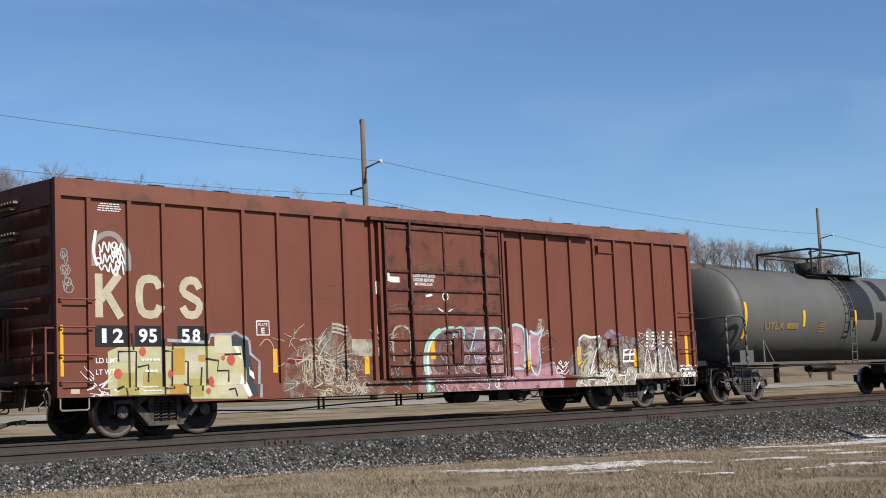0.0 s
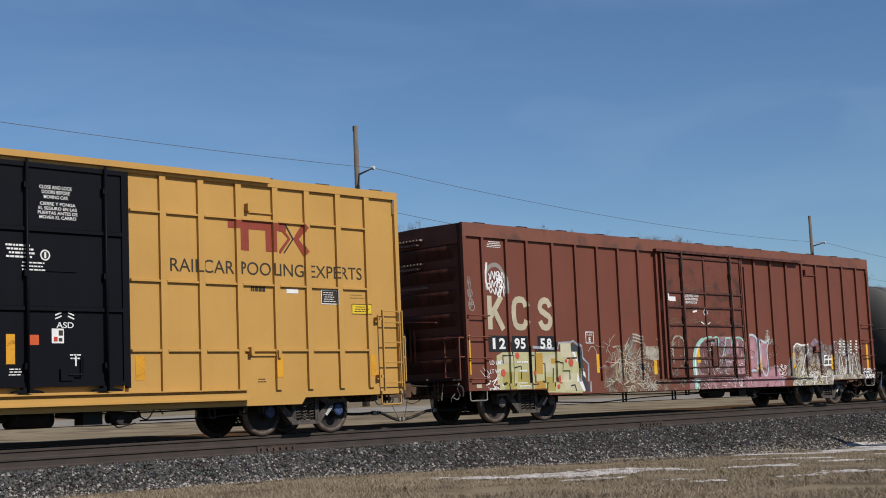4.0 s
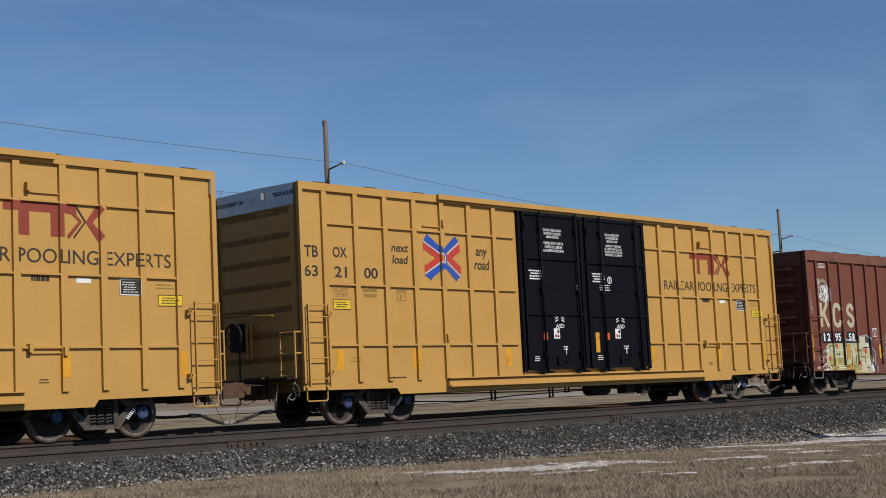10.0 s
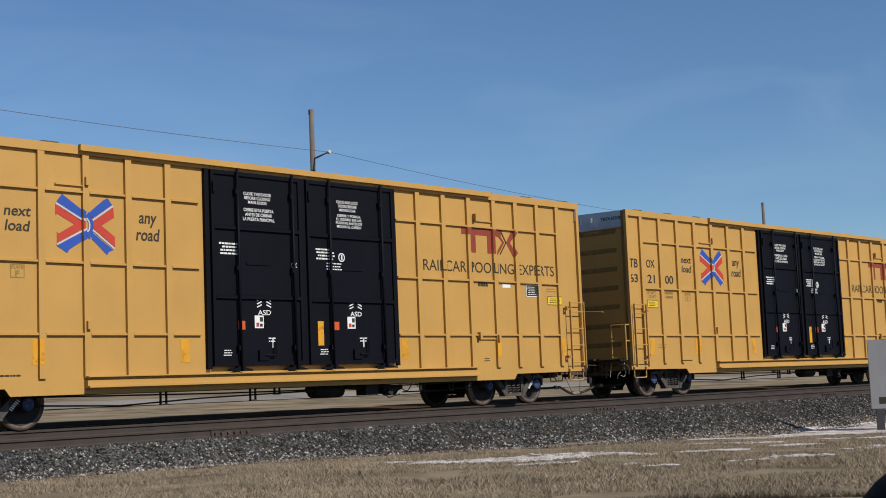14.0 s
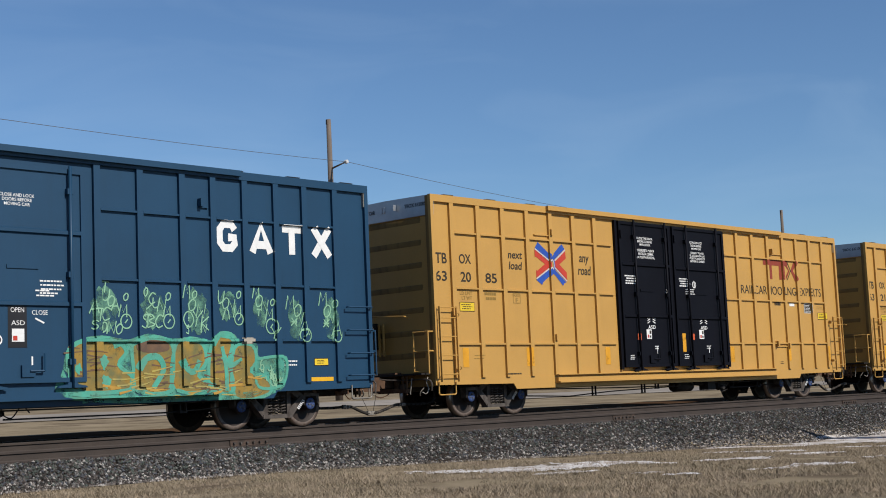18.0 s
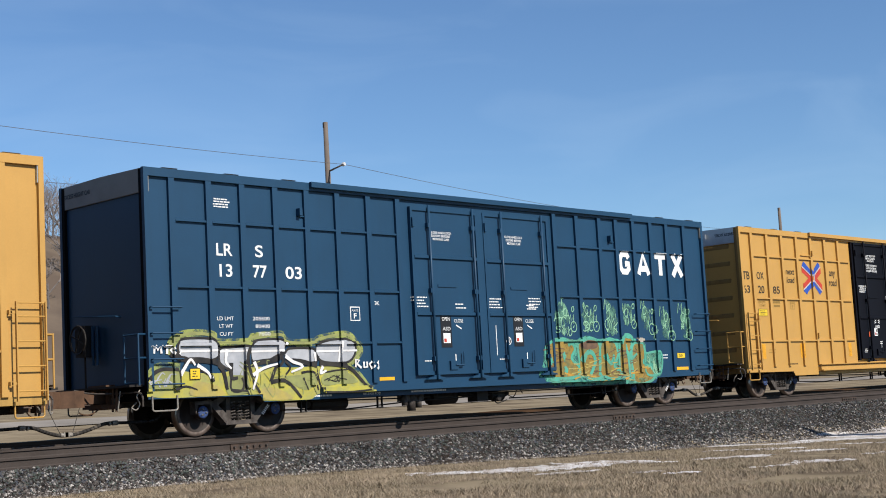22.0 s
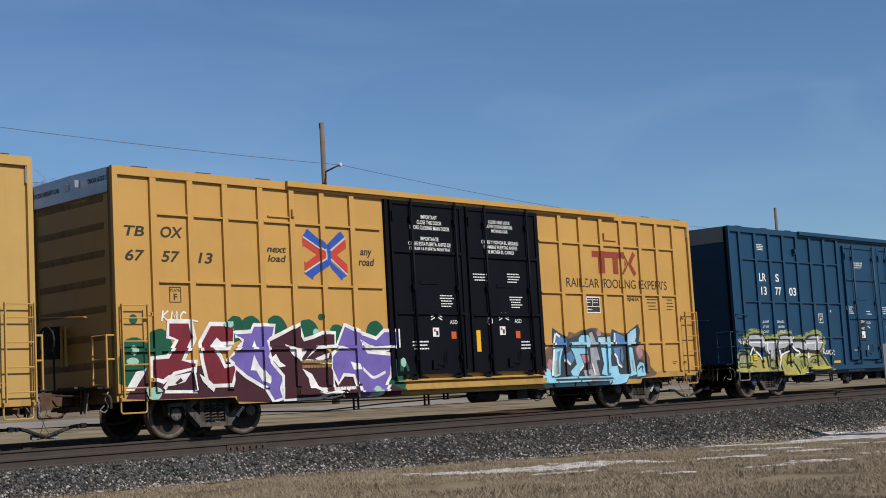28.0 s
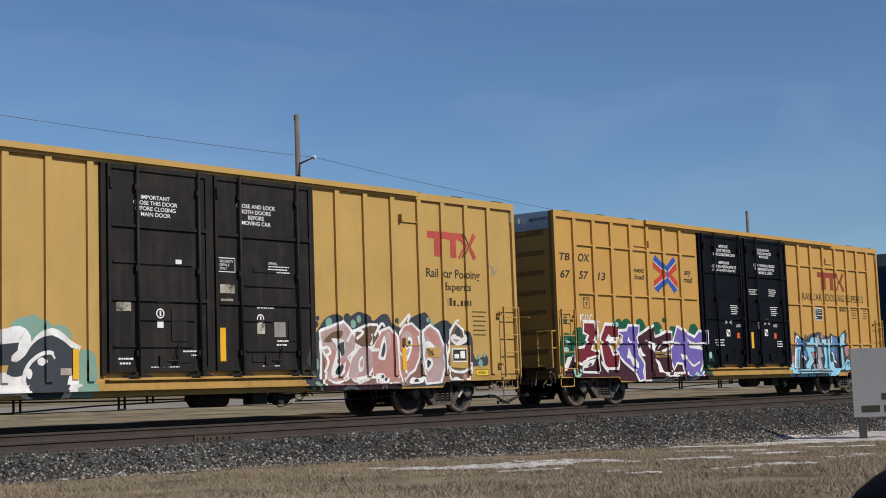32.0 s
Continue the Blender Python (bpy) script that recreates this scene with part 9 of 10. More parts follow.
paint("graffiti", car_k, side_k, [
    ("g_mauveworn", 1, poly(*loop([(-0.71, 0.51), (-0.75, 1.14), (-0.58, 1.69), (-0.32, 1.91), (0.2, 1.99), (1.48, 2), (1.88, 1.85), (2.13, 2.04), (2.52, 2.04), (2.74, 1.82), (2.98, 1.88), (2.97, 1.22), (3.65, 1.13), (3.77, 0.57), (1.94, 0.46)]))),
    ("g_pink", 2, poly(*loop([(1.91, 1.08), (2, 1.8), (2.28, 2), (2.55, 1.93), (2.59, 1.22), (2.52, 1.07)]))),
    ("g_pink", 2, poly(*loop([(1.91, 0.59), (2.01, 0.97), (2.75, 0.96), (3.65, 1.08), (3.79, 0.54)]))),
    ("g_pink", 2, poly(*loop([(2.77, 1.22), (2.86, 1.85), (3.18, 1.85), (3.13, 1.22)]))),
    ("g_pinkworn", 2, poly(*loop([(1.08, 0.99), (1.2, 1.67), (1.65, 1.77), (1.76, 1.23), (1.67, 0.93)]))),
    ("g_plumworn", 2, poly(*loop([(-0.38, 1.04), (-0.43, 1.31), (-0.04, 1.45), (0.26, 1.25), (0.14, 1)]))),
    ("g_plumworn", 2, poly(*loop([(-0.35, 1.48), (-0.3, 1.82), (0.13, 1.87), (0.1, 1.47)]))),
    ("g_pinkworn", 2, poly(*loop([(-0.06, 0.54), (0.06, 0.88), (1.78, 0.93), (1.79, 0.52)]))),
    ("g_violetworn", 2, poly(*loop([(0.26, 1.13), (0.37, 1.84), (1.02, 1.87), (0.97, 1.12)]))),
    ("g_violetworn", 2, poly(*loop([(1.99, 1.23), (2.05, 1.54), (2.52, 1.59), (2.57, 1.12)]))),
    ("g_mint", 4, stroke(bend([(-0.51, 0.48), (-0.61, 0.9), (-0.69, 1.2), (-0.64, 1.56), (-0.43, 1.82), (-0.22, 1.93)]), 0.24, 0.1)),
    ("g_white", 5, stroke(bend([(-0.57, 0.65), (-0.66, 1.14), (-0.6, 1.53), (-0.44, 1.77)]), 0.05)),
    ("g_mint", 4, stroke(bend([(-0.32, 1.91), (0.03, 1.98), (0.2, 1.99)]), 0.05)),
    ("g_mint", 4, stroke(bend([(0.15, 1.74), (0.23, 1.92), (0.42, 1.99), (0.52, 1.87), (0.42, 1.5), (0.38, 1.12)]), 0.05)),
    ("g_mint", 4, stroke(bend([(0.89, 1.97), (0.75, 1.62), (0.63, 1.34)]), 0.04)),
    ("g_mint", 4, stroke(bend([(0.85, 1.97), (1.11, 1.97)]), 0.05)),
    ("g_mint", 4, stroke(bend([(1.13, 1.74), (1.25, 1.95), (1.63, 1.97), (1.8, 1.77), (1.74, 1.36)]), 0.05)),
    ("g_mint", 4, stroke(bend([(1.79, 1.62), (1.89, 1.87)]), 0.06)),
    ("g_paleblue", 4, stroke(bend([(1.88, 1.23), (1.91, 1.74), (2.12, 1.98), (2.36, 2.07), (2.63, 1.95), (2.65, 1.48), (2.58, 1.07)]), 0.07)),
    ("g_paleblue", 4, stroke(bend([(1.88, 1.05), (2.58, 1.07)]), 0.06)),
    ("g_paleblue", 4, stroke(bend([(2.82, 1.82), (2.81, 1.22), (2.91, 0.96), (3.07, 0.93), (3.17, 1.22), (3.12, 1.61), (3.26, 1.88)]), 0.05)),
    ("g_paleblue", 4, stroke(bend([(3.18, 1.88), (3.31, 1.96)]), 0.05)),
    ("g_paleblue", 4, stroke(bend([(2.83, 1.93), (3.06, 1.85), (3.23, 1.93)]), 0.06)),
    ("g_paleblue", 4, stroke(bend([(3.49, 1.19), (3.69, 1.08), (3.82, 0.57)]), 0.04)),
    ("g_paleblue", 4, stroke(bend([(1.79, 1.03), (2.05, 0.92), (2.14, 0.66)]), 0.04)),
    ("g_paleblue", 4, stroke(bend([(2.01, 1.44), (2.39, 1.43)]), 0.04)),
    *hatching("g_umber", 5, -0.51, 1.94, 0.53, 1.74, 0.02, 61, 60),
    *hatching("g_white", 5, -0.33, 1.95, 0.59, 1.87, 0.014, 62, 50),
    *hatching("g_pink", 5, 0.14, 3.72, 0.44, 1.0, 0.02, 63, 40),
    *hatching("g_brownworn", 5, -0.5, 3.63, 0.55, 1.8, 0.035, 64, 60),
    *loops("g_white", 5, (1.18, 0.89), (1.54, 0.68), 0.35, 0.02, 65, 10),
    *hatching("g_mintworn", 4, -1.59, -1.14, 0.67, 1.98, 0.02, 9, 14),
    ("g_boneworn", 4, stroke(bend([(-1.63, 1.27), (-1.63, 1.86), (-1.39, 2.01), (-1.14, 1.86), (-1.14, 1.26)]), 0.05)),
    *scribble("g_white", 2, 3.74, 4.3, 0.88, 1.21, 0.02, 12, 10),
    *loops("g_boneworn", 2, (3.13, 2.19), (3.38, 1.8), 0.3, 0.022, 13, 14),
    *rays("g_boneworn", 2, 3.14, 1.37, 0.35, 0.02, 15, 8)], "worn pink graffiti with turquoise outline across the door")
paint("graffiti", car_k, side_k, [
    ("g_greyworn", 1, poly(*loop([(4.46, 0.71), (4.54, 1.66), (4.9, 1.83), (5.56, 1.8), (5.85, 2), (6.24, 1.86), (7.17, 1.77), (7.44, 2.03), (7.8, 1.77), (8.27, 1.51), (8.48, 0.69)]))),
    ("g_boneworn", 2, poly(*loop([(4.54, 0.71), (4.71, 1.2), (4.96, 1.58), (5.19, 1.19), (5.28, 0.7)]))),
    ("g_boneworn", 2, poly(*loop([(5.48, 0.5), (5.65, 1.33), (5.94, 1.52), (6.11, 0.9), (6.07, 0.51)]))),
    ("g_creamworn", 2, poly(*loop([(4.48, 0.53), (4.51, 0.82), (5.26, 0.92), (6.37, 0.73), (6.25, 0.48)]))),
    ("g_boneworn", 2, poly(*loop([(6.4, 0.59), (6.58, 1.04), (7.09, 0.94), (7.59, 1.17), (8.47, 1.01), (8.45, 0.63)]))),
    ("g_violetworn", 2, poly(*loop([(5.55, 1.69), (5.8, 1.97), (6.19, 1.83), (6.04, 1.6)]))),
    ("g_creamworn", 2, poly(*loop([(6.82, 0.61), (6.95, 0.95), (7.56, 0.85), (8.46, 0.92), (8.42, 0.6)]))),
    ("g_boneworn", 3, stroke(bend([(4.63, 1.2), (4.62, 1.66), (4.89, 1.77), (5.51, 1.77)]), 0.07)),
    ("g_bone", 3, stroke(bend([(4.75, 1.06), (4.96, 1.53), (5.17, 1.44), (4.97, 1.2), (4.72, 0.79)]), 0.06)),
    *rays("g_bone", 3, 5.76, 1.02, 0.55, 0.026, 21, 26),
    *rays("g_boneworn", 3, 7.4, 1.17, 0.7, 0.028, 22, 34),
    *hatching("g_boneworn", 4, 4.59, 5.29, 0.75, 1.74, 0.025, 23, 24),
    *hatching("g_white", 4, 6.95, 8.04, 0.72, 1.89, 0.018, 24, 30),
    *hatching("g_boneworn", 4, 7.18, 8.48, 0.66, 1.89, 0.03, 25, 60),
    *hatching("g_umber", 4, 5.54, 8.28, 0.63, 1.61, 0.03, 26, 24),
    *hatching("g_lemon", 4, 4.56, 6.3, 0.62, 1.2, 0.04, 27, 26), *hatching("g_white", 5, 4.6, 7.0, 0.6, 1.1, 0.035, 28, 30),
    *hatching("g_brownworn", 5, 4.6, 8.4, 0.75, 1.85, 0.045, 29, 60), *hatching("g_black", 5, 4.9, 6.6, 0.8, 1.7, 0.022, 30, 14),
    ("g_white", 5, stroke(bend([(4.62, 1.72), (4.80, 1.83), (5.10, 1.78), (5.42, 1.82)]), 0.045)), ("g_white", 5, stroke(bend([(5.42, 1.78), (5.20, 1.35), (4.95, 0.85)]), 0.035)),
    ("g_white", 5, stroke(bend([(7.15, 0.8), (7.35, 1.5), (7.55, 0.85), (7.8, 1.6), (7.95, 0.9)]), 0.03)), ("g_white", 5, stroke(bend([(8.0, 0.8), (8.2, 1.55), (8.42, 0.8)]), 0.03)),
    ("white", 5, poly((7.33, 1.89), (7.33, 1.93), (7.43, 1.93), (7.42, 1.89))),
    ("white", 5, poly((7.32, 1.8), (7.32, 1.85), (7.42, 1.85), (7.42, 1.8))),
    ("white", 5, poly((7.31, 1.72), (7.31, 1.76), (7.41, 1.76), (7.41, 1.72))),
    ("white", 5, poly((7.3, 1.63), (7.31, 1.67), (7.4, 1.67), (7.4, 1.63))),
    ("white", 5, poly((7.29, 1.54), (7.3, 1.59), (7.39, 1.59), (7.39, 1.54))),
    ("white", 5, poly((7.57, 1.89), (7.57, 1.93), (7.67, 1.93), (7.67, 1.89))),
    ("white", 5, poly((7.56, 1.8), (7.56, 1.85), (7.66, 1.85), (7.66, 1.8))),
    ("white", 5, poly((7.55, 1.72), (7.56, 1.76), (7.65, 1.76), (7.65, 1.72))),
    ("white", 5, poly((7.54, 1.63), (7.55, 1.67), (7.64, 1.67), (7.64, 1.63))),
    ("white", 5, poly((7.53, 1.54), (7.54, 1.59), (7.64, 1.59), (7.63, 1.54))),
    ("white", 5, poly((8.01, 1.89), (8.01, 1.94), (8.11, 1.94), (8.11, 1.89))),
    ("white", 5, poly((8, 1.8), (8.01, 1.85), (8.1, 1.85), (8.1, 1.8))),
    ("white", 5, poly((7.99, 1.72), (8, 1.76), (8.1, 1.76), (8.09, 1.72))),
    ("white", 5, poly((7.98, 1.63), (7.99, 1.67), (8.09, 1.67), (8.08, 1.63))),
    ("white", 5, poly((7.97, 1.54), (7.98, 1.58), (8.08, 1.58), (8.07, 1.54))),
    ("white", 5, poly((8.36, 1.89), (8.36, 1.94), (8.46, 1.94), (8.46, 1.89))),
    ("white", 5, poly((8.35, 1.8), (8.35, 1.85), (8.45, 1.85), (8.45, 1.8))),
    ("white", 5, poly((8.34, 1.72), (8.34, 1.76), (8.44, 1.76), (8.44, 1.72))),
    ("white", 5, poly((8.33, 1.63), (8.34, 1.67), (8.44, 1.67), (8.43, 1.63))),
    ("white", 5, poly((8.32, 1.54), (8.33, 1.58), (8.43, 1.58), (8.42, 1.54))),
    ("white", 5, stroke([(6.34, 1.46), (6.81, 1.47)], 0.05)),
    ("white", 5, stroke([(6.33, 1.35), (6.8, 1.36)], 0.05)),
    ("white", 5, stroke([(6.32, 1.18), (6.78, 1.19)], 0.05)),
    ("white", 5, stroke([(6.31, 1.15), (6.37, 1.49)], 0.05)),
    ("white", 5, stroke([(6.57, 1.18), (6.62, 1.46)], 0.05)),
    *scribble("white", 3, 8.72, 9.36, 0.73, 1.04, 0.03, 25, 20),
    *hatching("white", 3, 8.67, 9.39, 0.58, 1.04, 0.03, 27, 30)], "worn bone and grey graffiti at the end of the car")


# ---- tank car ----
def tank_car(u):
    car = root("tank_car", Matrix.Translation((u, YC, RAIL)), "dark grey tank car with a railed platform and yellow tape", "tank car", "freight cars of the train")
    TRAIN.append((car, u))
    R, zc, half = 1.38, 2.50, 5.95
    prof = [(half + 0.62 * math.cos(a), R * math.sin(a)) for a in [math.pi / 2 * k / 8 for k in range(9)]]
    prof = [(-x, r) for x, r in prof] + [(x, r) for x, r in prof[::-1]]
    bm = bmesh.new()
    n = 48
    rings = []
    for x, r in prof:
        rings.append([bm.verts.new((x, max(r, 0.01) * math.sin(2 * math.pi * k / n), zc + max(r, 0.01) * math.cos(2 * math.pi * k / n))) for k in range(n)])
    for a, b in zip(rings, rings[1:]):
        for k in range(n):
            bm.faces.new((a[k], a[(k + 1) % n], b[(k + 1) % n], b[k])).smooth = True
    part("tank", bm, M["tank"], car, "dark grey cylindrical tank with domed ends")

    def band(name, x0, x1, a0, a1, mat, lift, label=""):
        """A strip that lies on the tank's near side between two angles from the top."""
        bm = bmesh.new()
        m = 14
        rows = []
        for k in range(m + 1):
            a = radians(a0 + (a1 - a0) * k / m)
            rows.append([bm.verts.new((x, -(R + lift) * math.sin(a), zc + (R + lift) * math.cos(a))) for x in (x0, x1)])
        for p, q in zip(rows, rows[1:]):
            bm.faces.new((p[0], p[1], q[1], q[0])).smooth = True
        return part(name, bm, mat, car, label)
    band("seam", -5.98, -5.90, 0, 180, M["tank"], 0.012)
    band("seam", 5.90, 5.98, 0, 180, M["tank"], 0.012)
    band("tape", -5.92, -5.80, 78, 122, M["reflector"], 0.018, "yellow reflector tape")
    band("tape", -2.78, -2.66, 86, 106, M["reflector"], 0.014, "yellow reflector tape")
    band("tape", 0.32, 0.42, 84, 106, M["reflector"], 0.014, "yellow reflector tape")
    band("spill", -0.05, 1.55, 12, 96, M["spill"], 0.006, "dried black spill below the hatches")
    band("spill", 2.2, 2.7, 30, 70, M["spill"], 0.006)
    band("spill", 1.7, 2.1, 86, 125, M["spill"], 0.006)
    side = Side([], [(1.9 + 0.03 * k, 0.03) for k in range(16)], sheet_y=1.38, proud=0.0, sill=0, track=(0, 0))
    side.y = lambda x, z: -math.sqrt(R * R - (z - zc) ** 2) - 0.008
    stencils("stencil", car, side, [("dull", 1, glyphs("UTLX", -4.85, -3.80, 2.02, 2.22, 0.01)), ("dull", 1, lines(-3.70, -2.95, 2.02, 2.24, 1, 3, 0.8)), ("dull", 1, lines(-1.9, -1.4, 1.95, 2.3, 5, 6, 0.35))], "dull yellow owner letters")
    # platform, railing, hatch fittings
    boxes("platform", car, M["steel"], (-1.35, 1.75, -0.98, -0.55, 3.78, 3.81), (-1.35, 1.75, 0.55, 0.98, 3.78, 3.81), (-1.35, -1.0, -0.55, 0.55, 3.78, 3.81), (1.4, 1.75, -0.55, 0.55, 3.78, 3.81))
    bm = bmesh.new()
    for y in (-0.95, 0.95):
        for x in (-1.33, 1.73):
            rod(bm, (x, y, 3.78), (x, y, 4.55), 0.032, 6)
        rod(bm, (-1.33, y, 4.55), (1.73, y, 4.55), 0.032, 6)
        tube(bm, [(-0.9, y, 3.8), (-0.9, y, 4.35), (-0.75, y, 4.45), (0.9, y, 4.42), (1.0, y, 3.8)], 0.02, 6)
    for x in (-1.33, 1.73):
        rod(bm, (x, -0.95, 4.55), (x, 0.95, 4.55), 0.032, 6)
    part("railing", bm, M["steel"], car)
    bm = bmesh.new()
    rod(bm, (0.0, 0, 3.8), (0.0, 0, 4.24), 0.34, 20)
    rod(bm, (0.9, 0.1, 3.8), (0.9, 0.1, 4.10), 0.12, 10)
    rod(bm, (0.9, -0.3, 3.8), (0.9, -0.3, 4.02), 0.08, 10)
    part("hatch", bm, M["steel"], car)
    bm = bmesh.new()
    for x in (-0.25, 0.05):
        for k in range(12):
            a, b = radians(20 + k * 7.5), radians(27.5 + k * 7.5)
            rod(bm, (x, -(R + 0.12) * math.sin(a), zc + (R + 0.12) * math.cos(a)), (x, -(R + 0.12) * math.sin(b), zc + (R + 0.12) * math.cos(b)), 0.022, 5)
        rod(bm, (x, -1.52, 2.3), (x, -1.50, 1.0), 0.022, 5)
    for k in range(9):
        a = radians(25 + k * 10)
        rod(bm, (-0.25, -(R + 0.12) * math.sin(a), zc + (R + 0.12) * math.cos(a)), (0.05, -(R + 0.12) * math.sin(a), zc + (R + 0.12) * math.cos(a)), 0.016, 5)
    for k in range(5):
        rod(bm, (-0.25, -1.51, 1.1 + k * 0.24), (0.05, -1.51, 1.1 + k * 0.24), 0.016, 5)
    part("ladder", bm, M["tank"], car)
    # frame and ends
    boxes("side_walkway", car, M["tank"], (-6.9, 6.9, -1.50, -1.42, 1.03, 1.09), (-6.9, 6.9, 1.42, 1.50, 1.03, 1.09))
    for a, b in ((-7.0, -4.2), (4.2, 7.0)):
        boxes("stub_sill", car, M["steel"], (a, b, -0.25, 0.25, 0.68, 1.2))
    boxes("end_platform", car, M["steel"], (-7.05, -6.3, -1.45, 1.45, 0.98, 1.05), (6.3, 7.05, -1.45, 1.45, 0.98, 1.05))
    for s in (-1, 1):
        bm = bmesh.new()
        tube(bm, smooth_line([(s * 6.95, -1.42, 1.05), (s * 6.95, -1.42, 2.20), (s * 6.85, -1.43, 2.36), (s * 6.3, -1.47, 2.38), (s * 6.13, -1.48, 2.28), (s * 6.10, -1.48, 2.1), (s * 6.1, -1.48, 1.05)]), 0.034, 8)
        tube(bm, [(s * 6.95, -1.42, 2.35), (s * 6.95, 1.42, 2.35), (s * 6.95, 1.42, 1.05)], 0.022, 6)
        part("end_railing", bm, M["tank"], car)
        bm = bmesh.new()
        for y in (-1.1, 1.1):
            rod(bm, (s * 4.45, y * 1.2, 1.06), (s * 4.80, y * 1.1, 1.72), 0.03, 6)
            rod(bm, (s * 4.95, y * 1.2, 1.06), (s * 4.80, y * 1.1, 1.72), 0.03, 6)
        box(bm, *sorted((s * 5.0, s * 5.7)), -1.0, 1.0, 1.1, 1.45)
        part("saddle", bm, M["tank"], car)
        coupling(car, 6.8, s)
        stirrup(car, *sorted((s * 6.35, s * 6.85)), -1.45, 0.5, 1.0, M["steel"])
    bm = bmesh.new()
    tube(bm, [(-2.5, -1.2, 1.0), (-2.3, -1.2, 0.6), (-2.1, -1.2, 1.0)], 0.02, 5)
    part("bottom_handle", bm, M["steel"], car)
    bm = bmesh.new()
    rod(bm, (-2.2, 0, 1.16), (-2.2, 0, 0.5), 0.09, 8)
    part("outlet_pipe", bm, M["steel"], car)
    bm = bmesh.new()
    rod(bm, (-1.2, -0.5, 0.90), (0.3, -0.5, 0.90), 0.13, 12)
    part("air_reservoir", bm, M["steel"], car)
    bm = bmesh.new()
    tube(bm, smooth_line([(-6.6, -1.2, 0.95), (-4.4, -1.15, 0.92), (-3.0, -0.9, 0.98), (0.4, -0.8, 1.0), (4.4, -1.1, 0.94), (6.6, -1.2, 0.95)]), 0.022, 5)
    part("brake_pipe", bm, M["steel"], car)
    running_gear(car, (-5.6, 5.6), "grey")
    return car


tank_car(39.4)


# ---- poles and wires ----
POLES = [(-8.1, 39.6), (40.85, 45.0), (89.7, 50.4), (138.6, 55.8), (187.5, 61.2)]
TOPZ = EYE + 12.56


def utility_pole(x, y):
    g = ground_z(x, y)
    ob = root("utility_pole", Matrix.Translation((x, y, 0)), "weathered wooden utility pole with two short insulator arms", "utility pole", "utility poles")
    bm = bmesh.new()
    rod(bm, (0.04, 0, g - 0.3), (-0.03, 0, TOPZ), 0.17, 12, r2=0.105)
    part("shaft", bm, M["pole"], ob)
    bm = bmesh.new()
    rod(bm, (0, -0.05, TOPZ - 2.22), (0, -1.02, TOPZ - 2.05), 0.045, 8, r2=0.035)
    part("arm", bm, M["pole"], ob)
    bm = bmesh.new()
    for k in range(3):
        rod(bm, (0, -0.98 - k * 0.05, TOPZ - 2.05), (0, -1.0 - k * 0.05, TOPZ - 2.05), 0.085, 10)
    rod(bm, (0, -1.0, TOPZ - 2.10), (0, -1.12, TOPZ - 2.07), 0.05, 8)
    part("insulator", bm, M["insulator"], ob, "pale porcelain insulator")
    bm = bmesh.new()
    rod(bm, (0, 0.05, TOPZ - 3.05), (0, 0.95, TOPZ - 3.1), 0.05, 8, r2=0.04)
    rod(bm, (0, 0.93, TOPZ - 3.05), (0, 0.93, TOPZ - 3.28), 0.045, 8)
    part("lower_arm", bm, M["pole"], ob)
    boxes("pole_cap", ob, M["pole"], (-0.15, -0.10, -0.05, 0.05, TOPZ - 0.25, TOPZ - 0.02))
    return ob


for x, y in POLES:
    utility_pole(x, y)


def cable(p, q, sag, r=0.012):
    bm = bmesh.new()
    p, q = Vector(p), Vector(q)
    pts = []
    for k in range(17):
        t = k / 16
        v = p.lerp(q, t)
        v.z -= sag * 4 * t * (1 - t)
        pts.append(v)
    tube(bm, pts, r, 4)
    ob = new("overhead_wire", mesh_of("overhead_wire", bm, M["wire"]))
    return tagged(ob, "thin overhead wire strung between the wooden poles", "wire", "overhead wires")


for (ax, ay), (bx, by) in zip(POLES, POLES[1:]):
    cable((ax, ay - 1.1, TOPZ - 2.07), (bx, by - 1.1, TOPZ - 2.07), 0.55)
    cable((ax, ay + 0.93, TOPZ - 3.28), (bx, by + 0.93, TOPZ - 3.28), 0.75)


# ---- bare trees on the hill ----
def bare_tree_meshes(seed):
    r = random.Random(seed)
    trunk, crown = bmesh.new(), bmesh.new()

    def grow(p, d, length, rad, depth):
        q = p + d * length
        rod(trunk if depth < 2 else crown, p, q, rad, 5 if depth < 2 else 3, r2=rad * 0.6, caps=False)
        if depth >= 6:
            return
        for k in range(r.choice((2, 3, 3)) if depth else 6):
            t = r.uniform(0.45, 1.0) if depth else r.uniform(0.35, 1.0)
            side = Vector((r.uniform(-1, 1), r.uniform(-1, 1), r.uniform(-0.15, 0.7)))
            nd = (d * r.uniform(0.5, 1.0) + side * 0.75).normalized()
            grow(p + d * length * t, nd, length * r.uniform(0.52, 0.80), rad * 0.58, depth + 1)
    grow(Vector((0, 0, -0.5)), Vector((r.uniform(-0.06, 0.06), r.uniform(-0.06, 0.06), 1)).normalized(), 4.2, 0.17, 0)
    return mesh_of("trunk", trunk, M["bark"]), mesh_of("crown", crown, M["twig"])


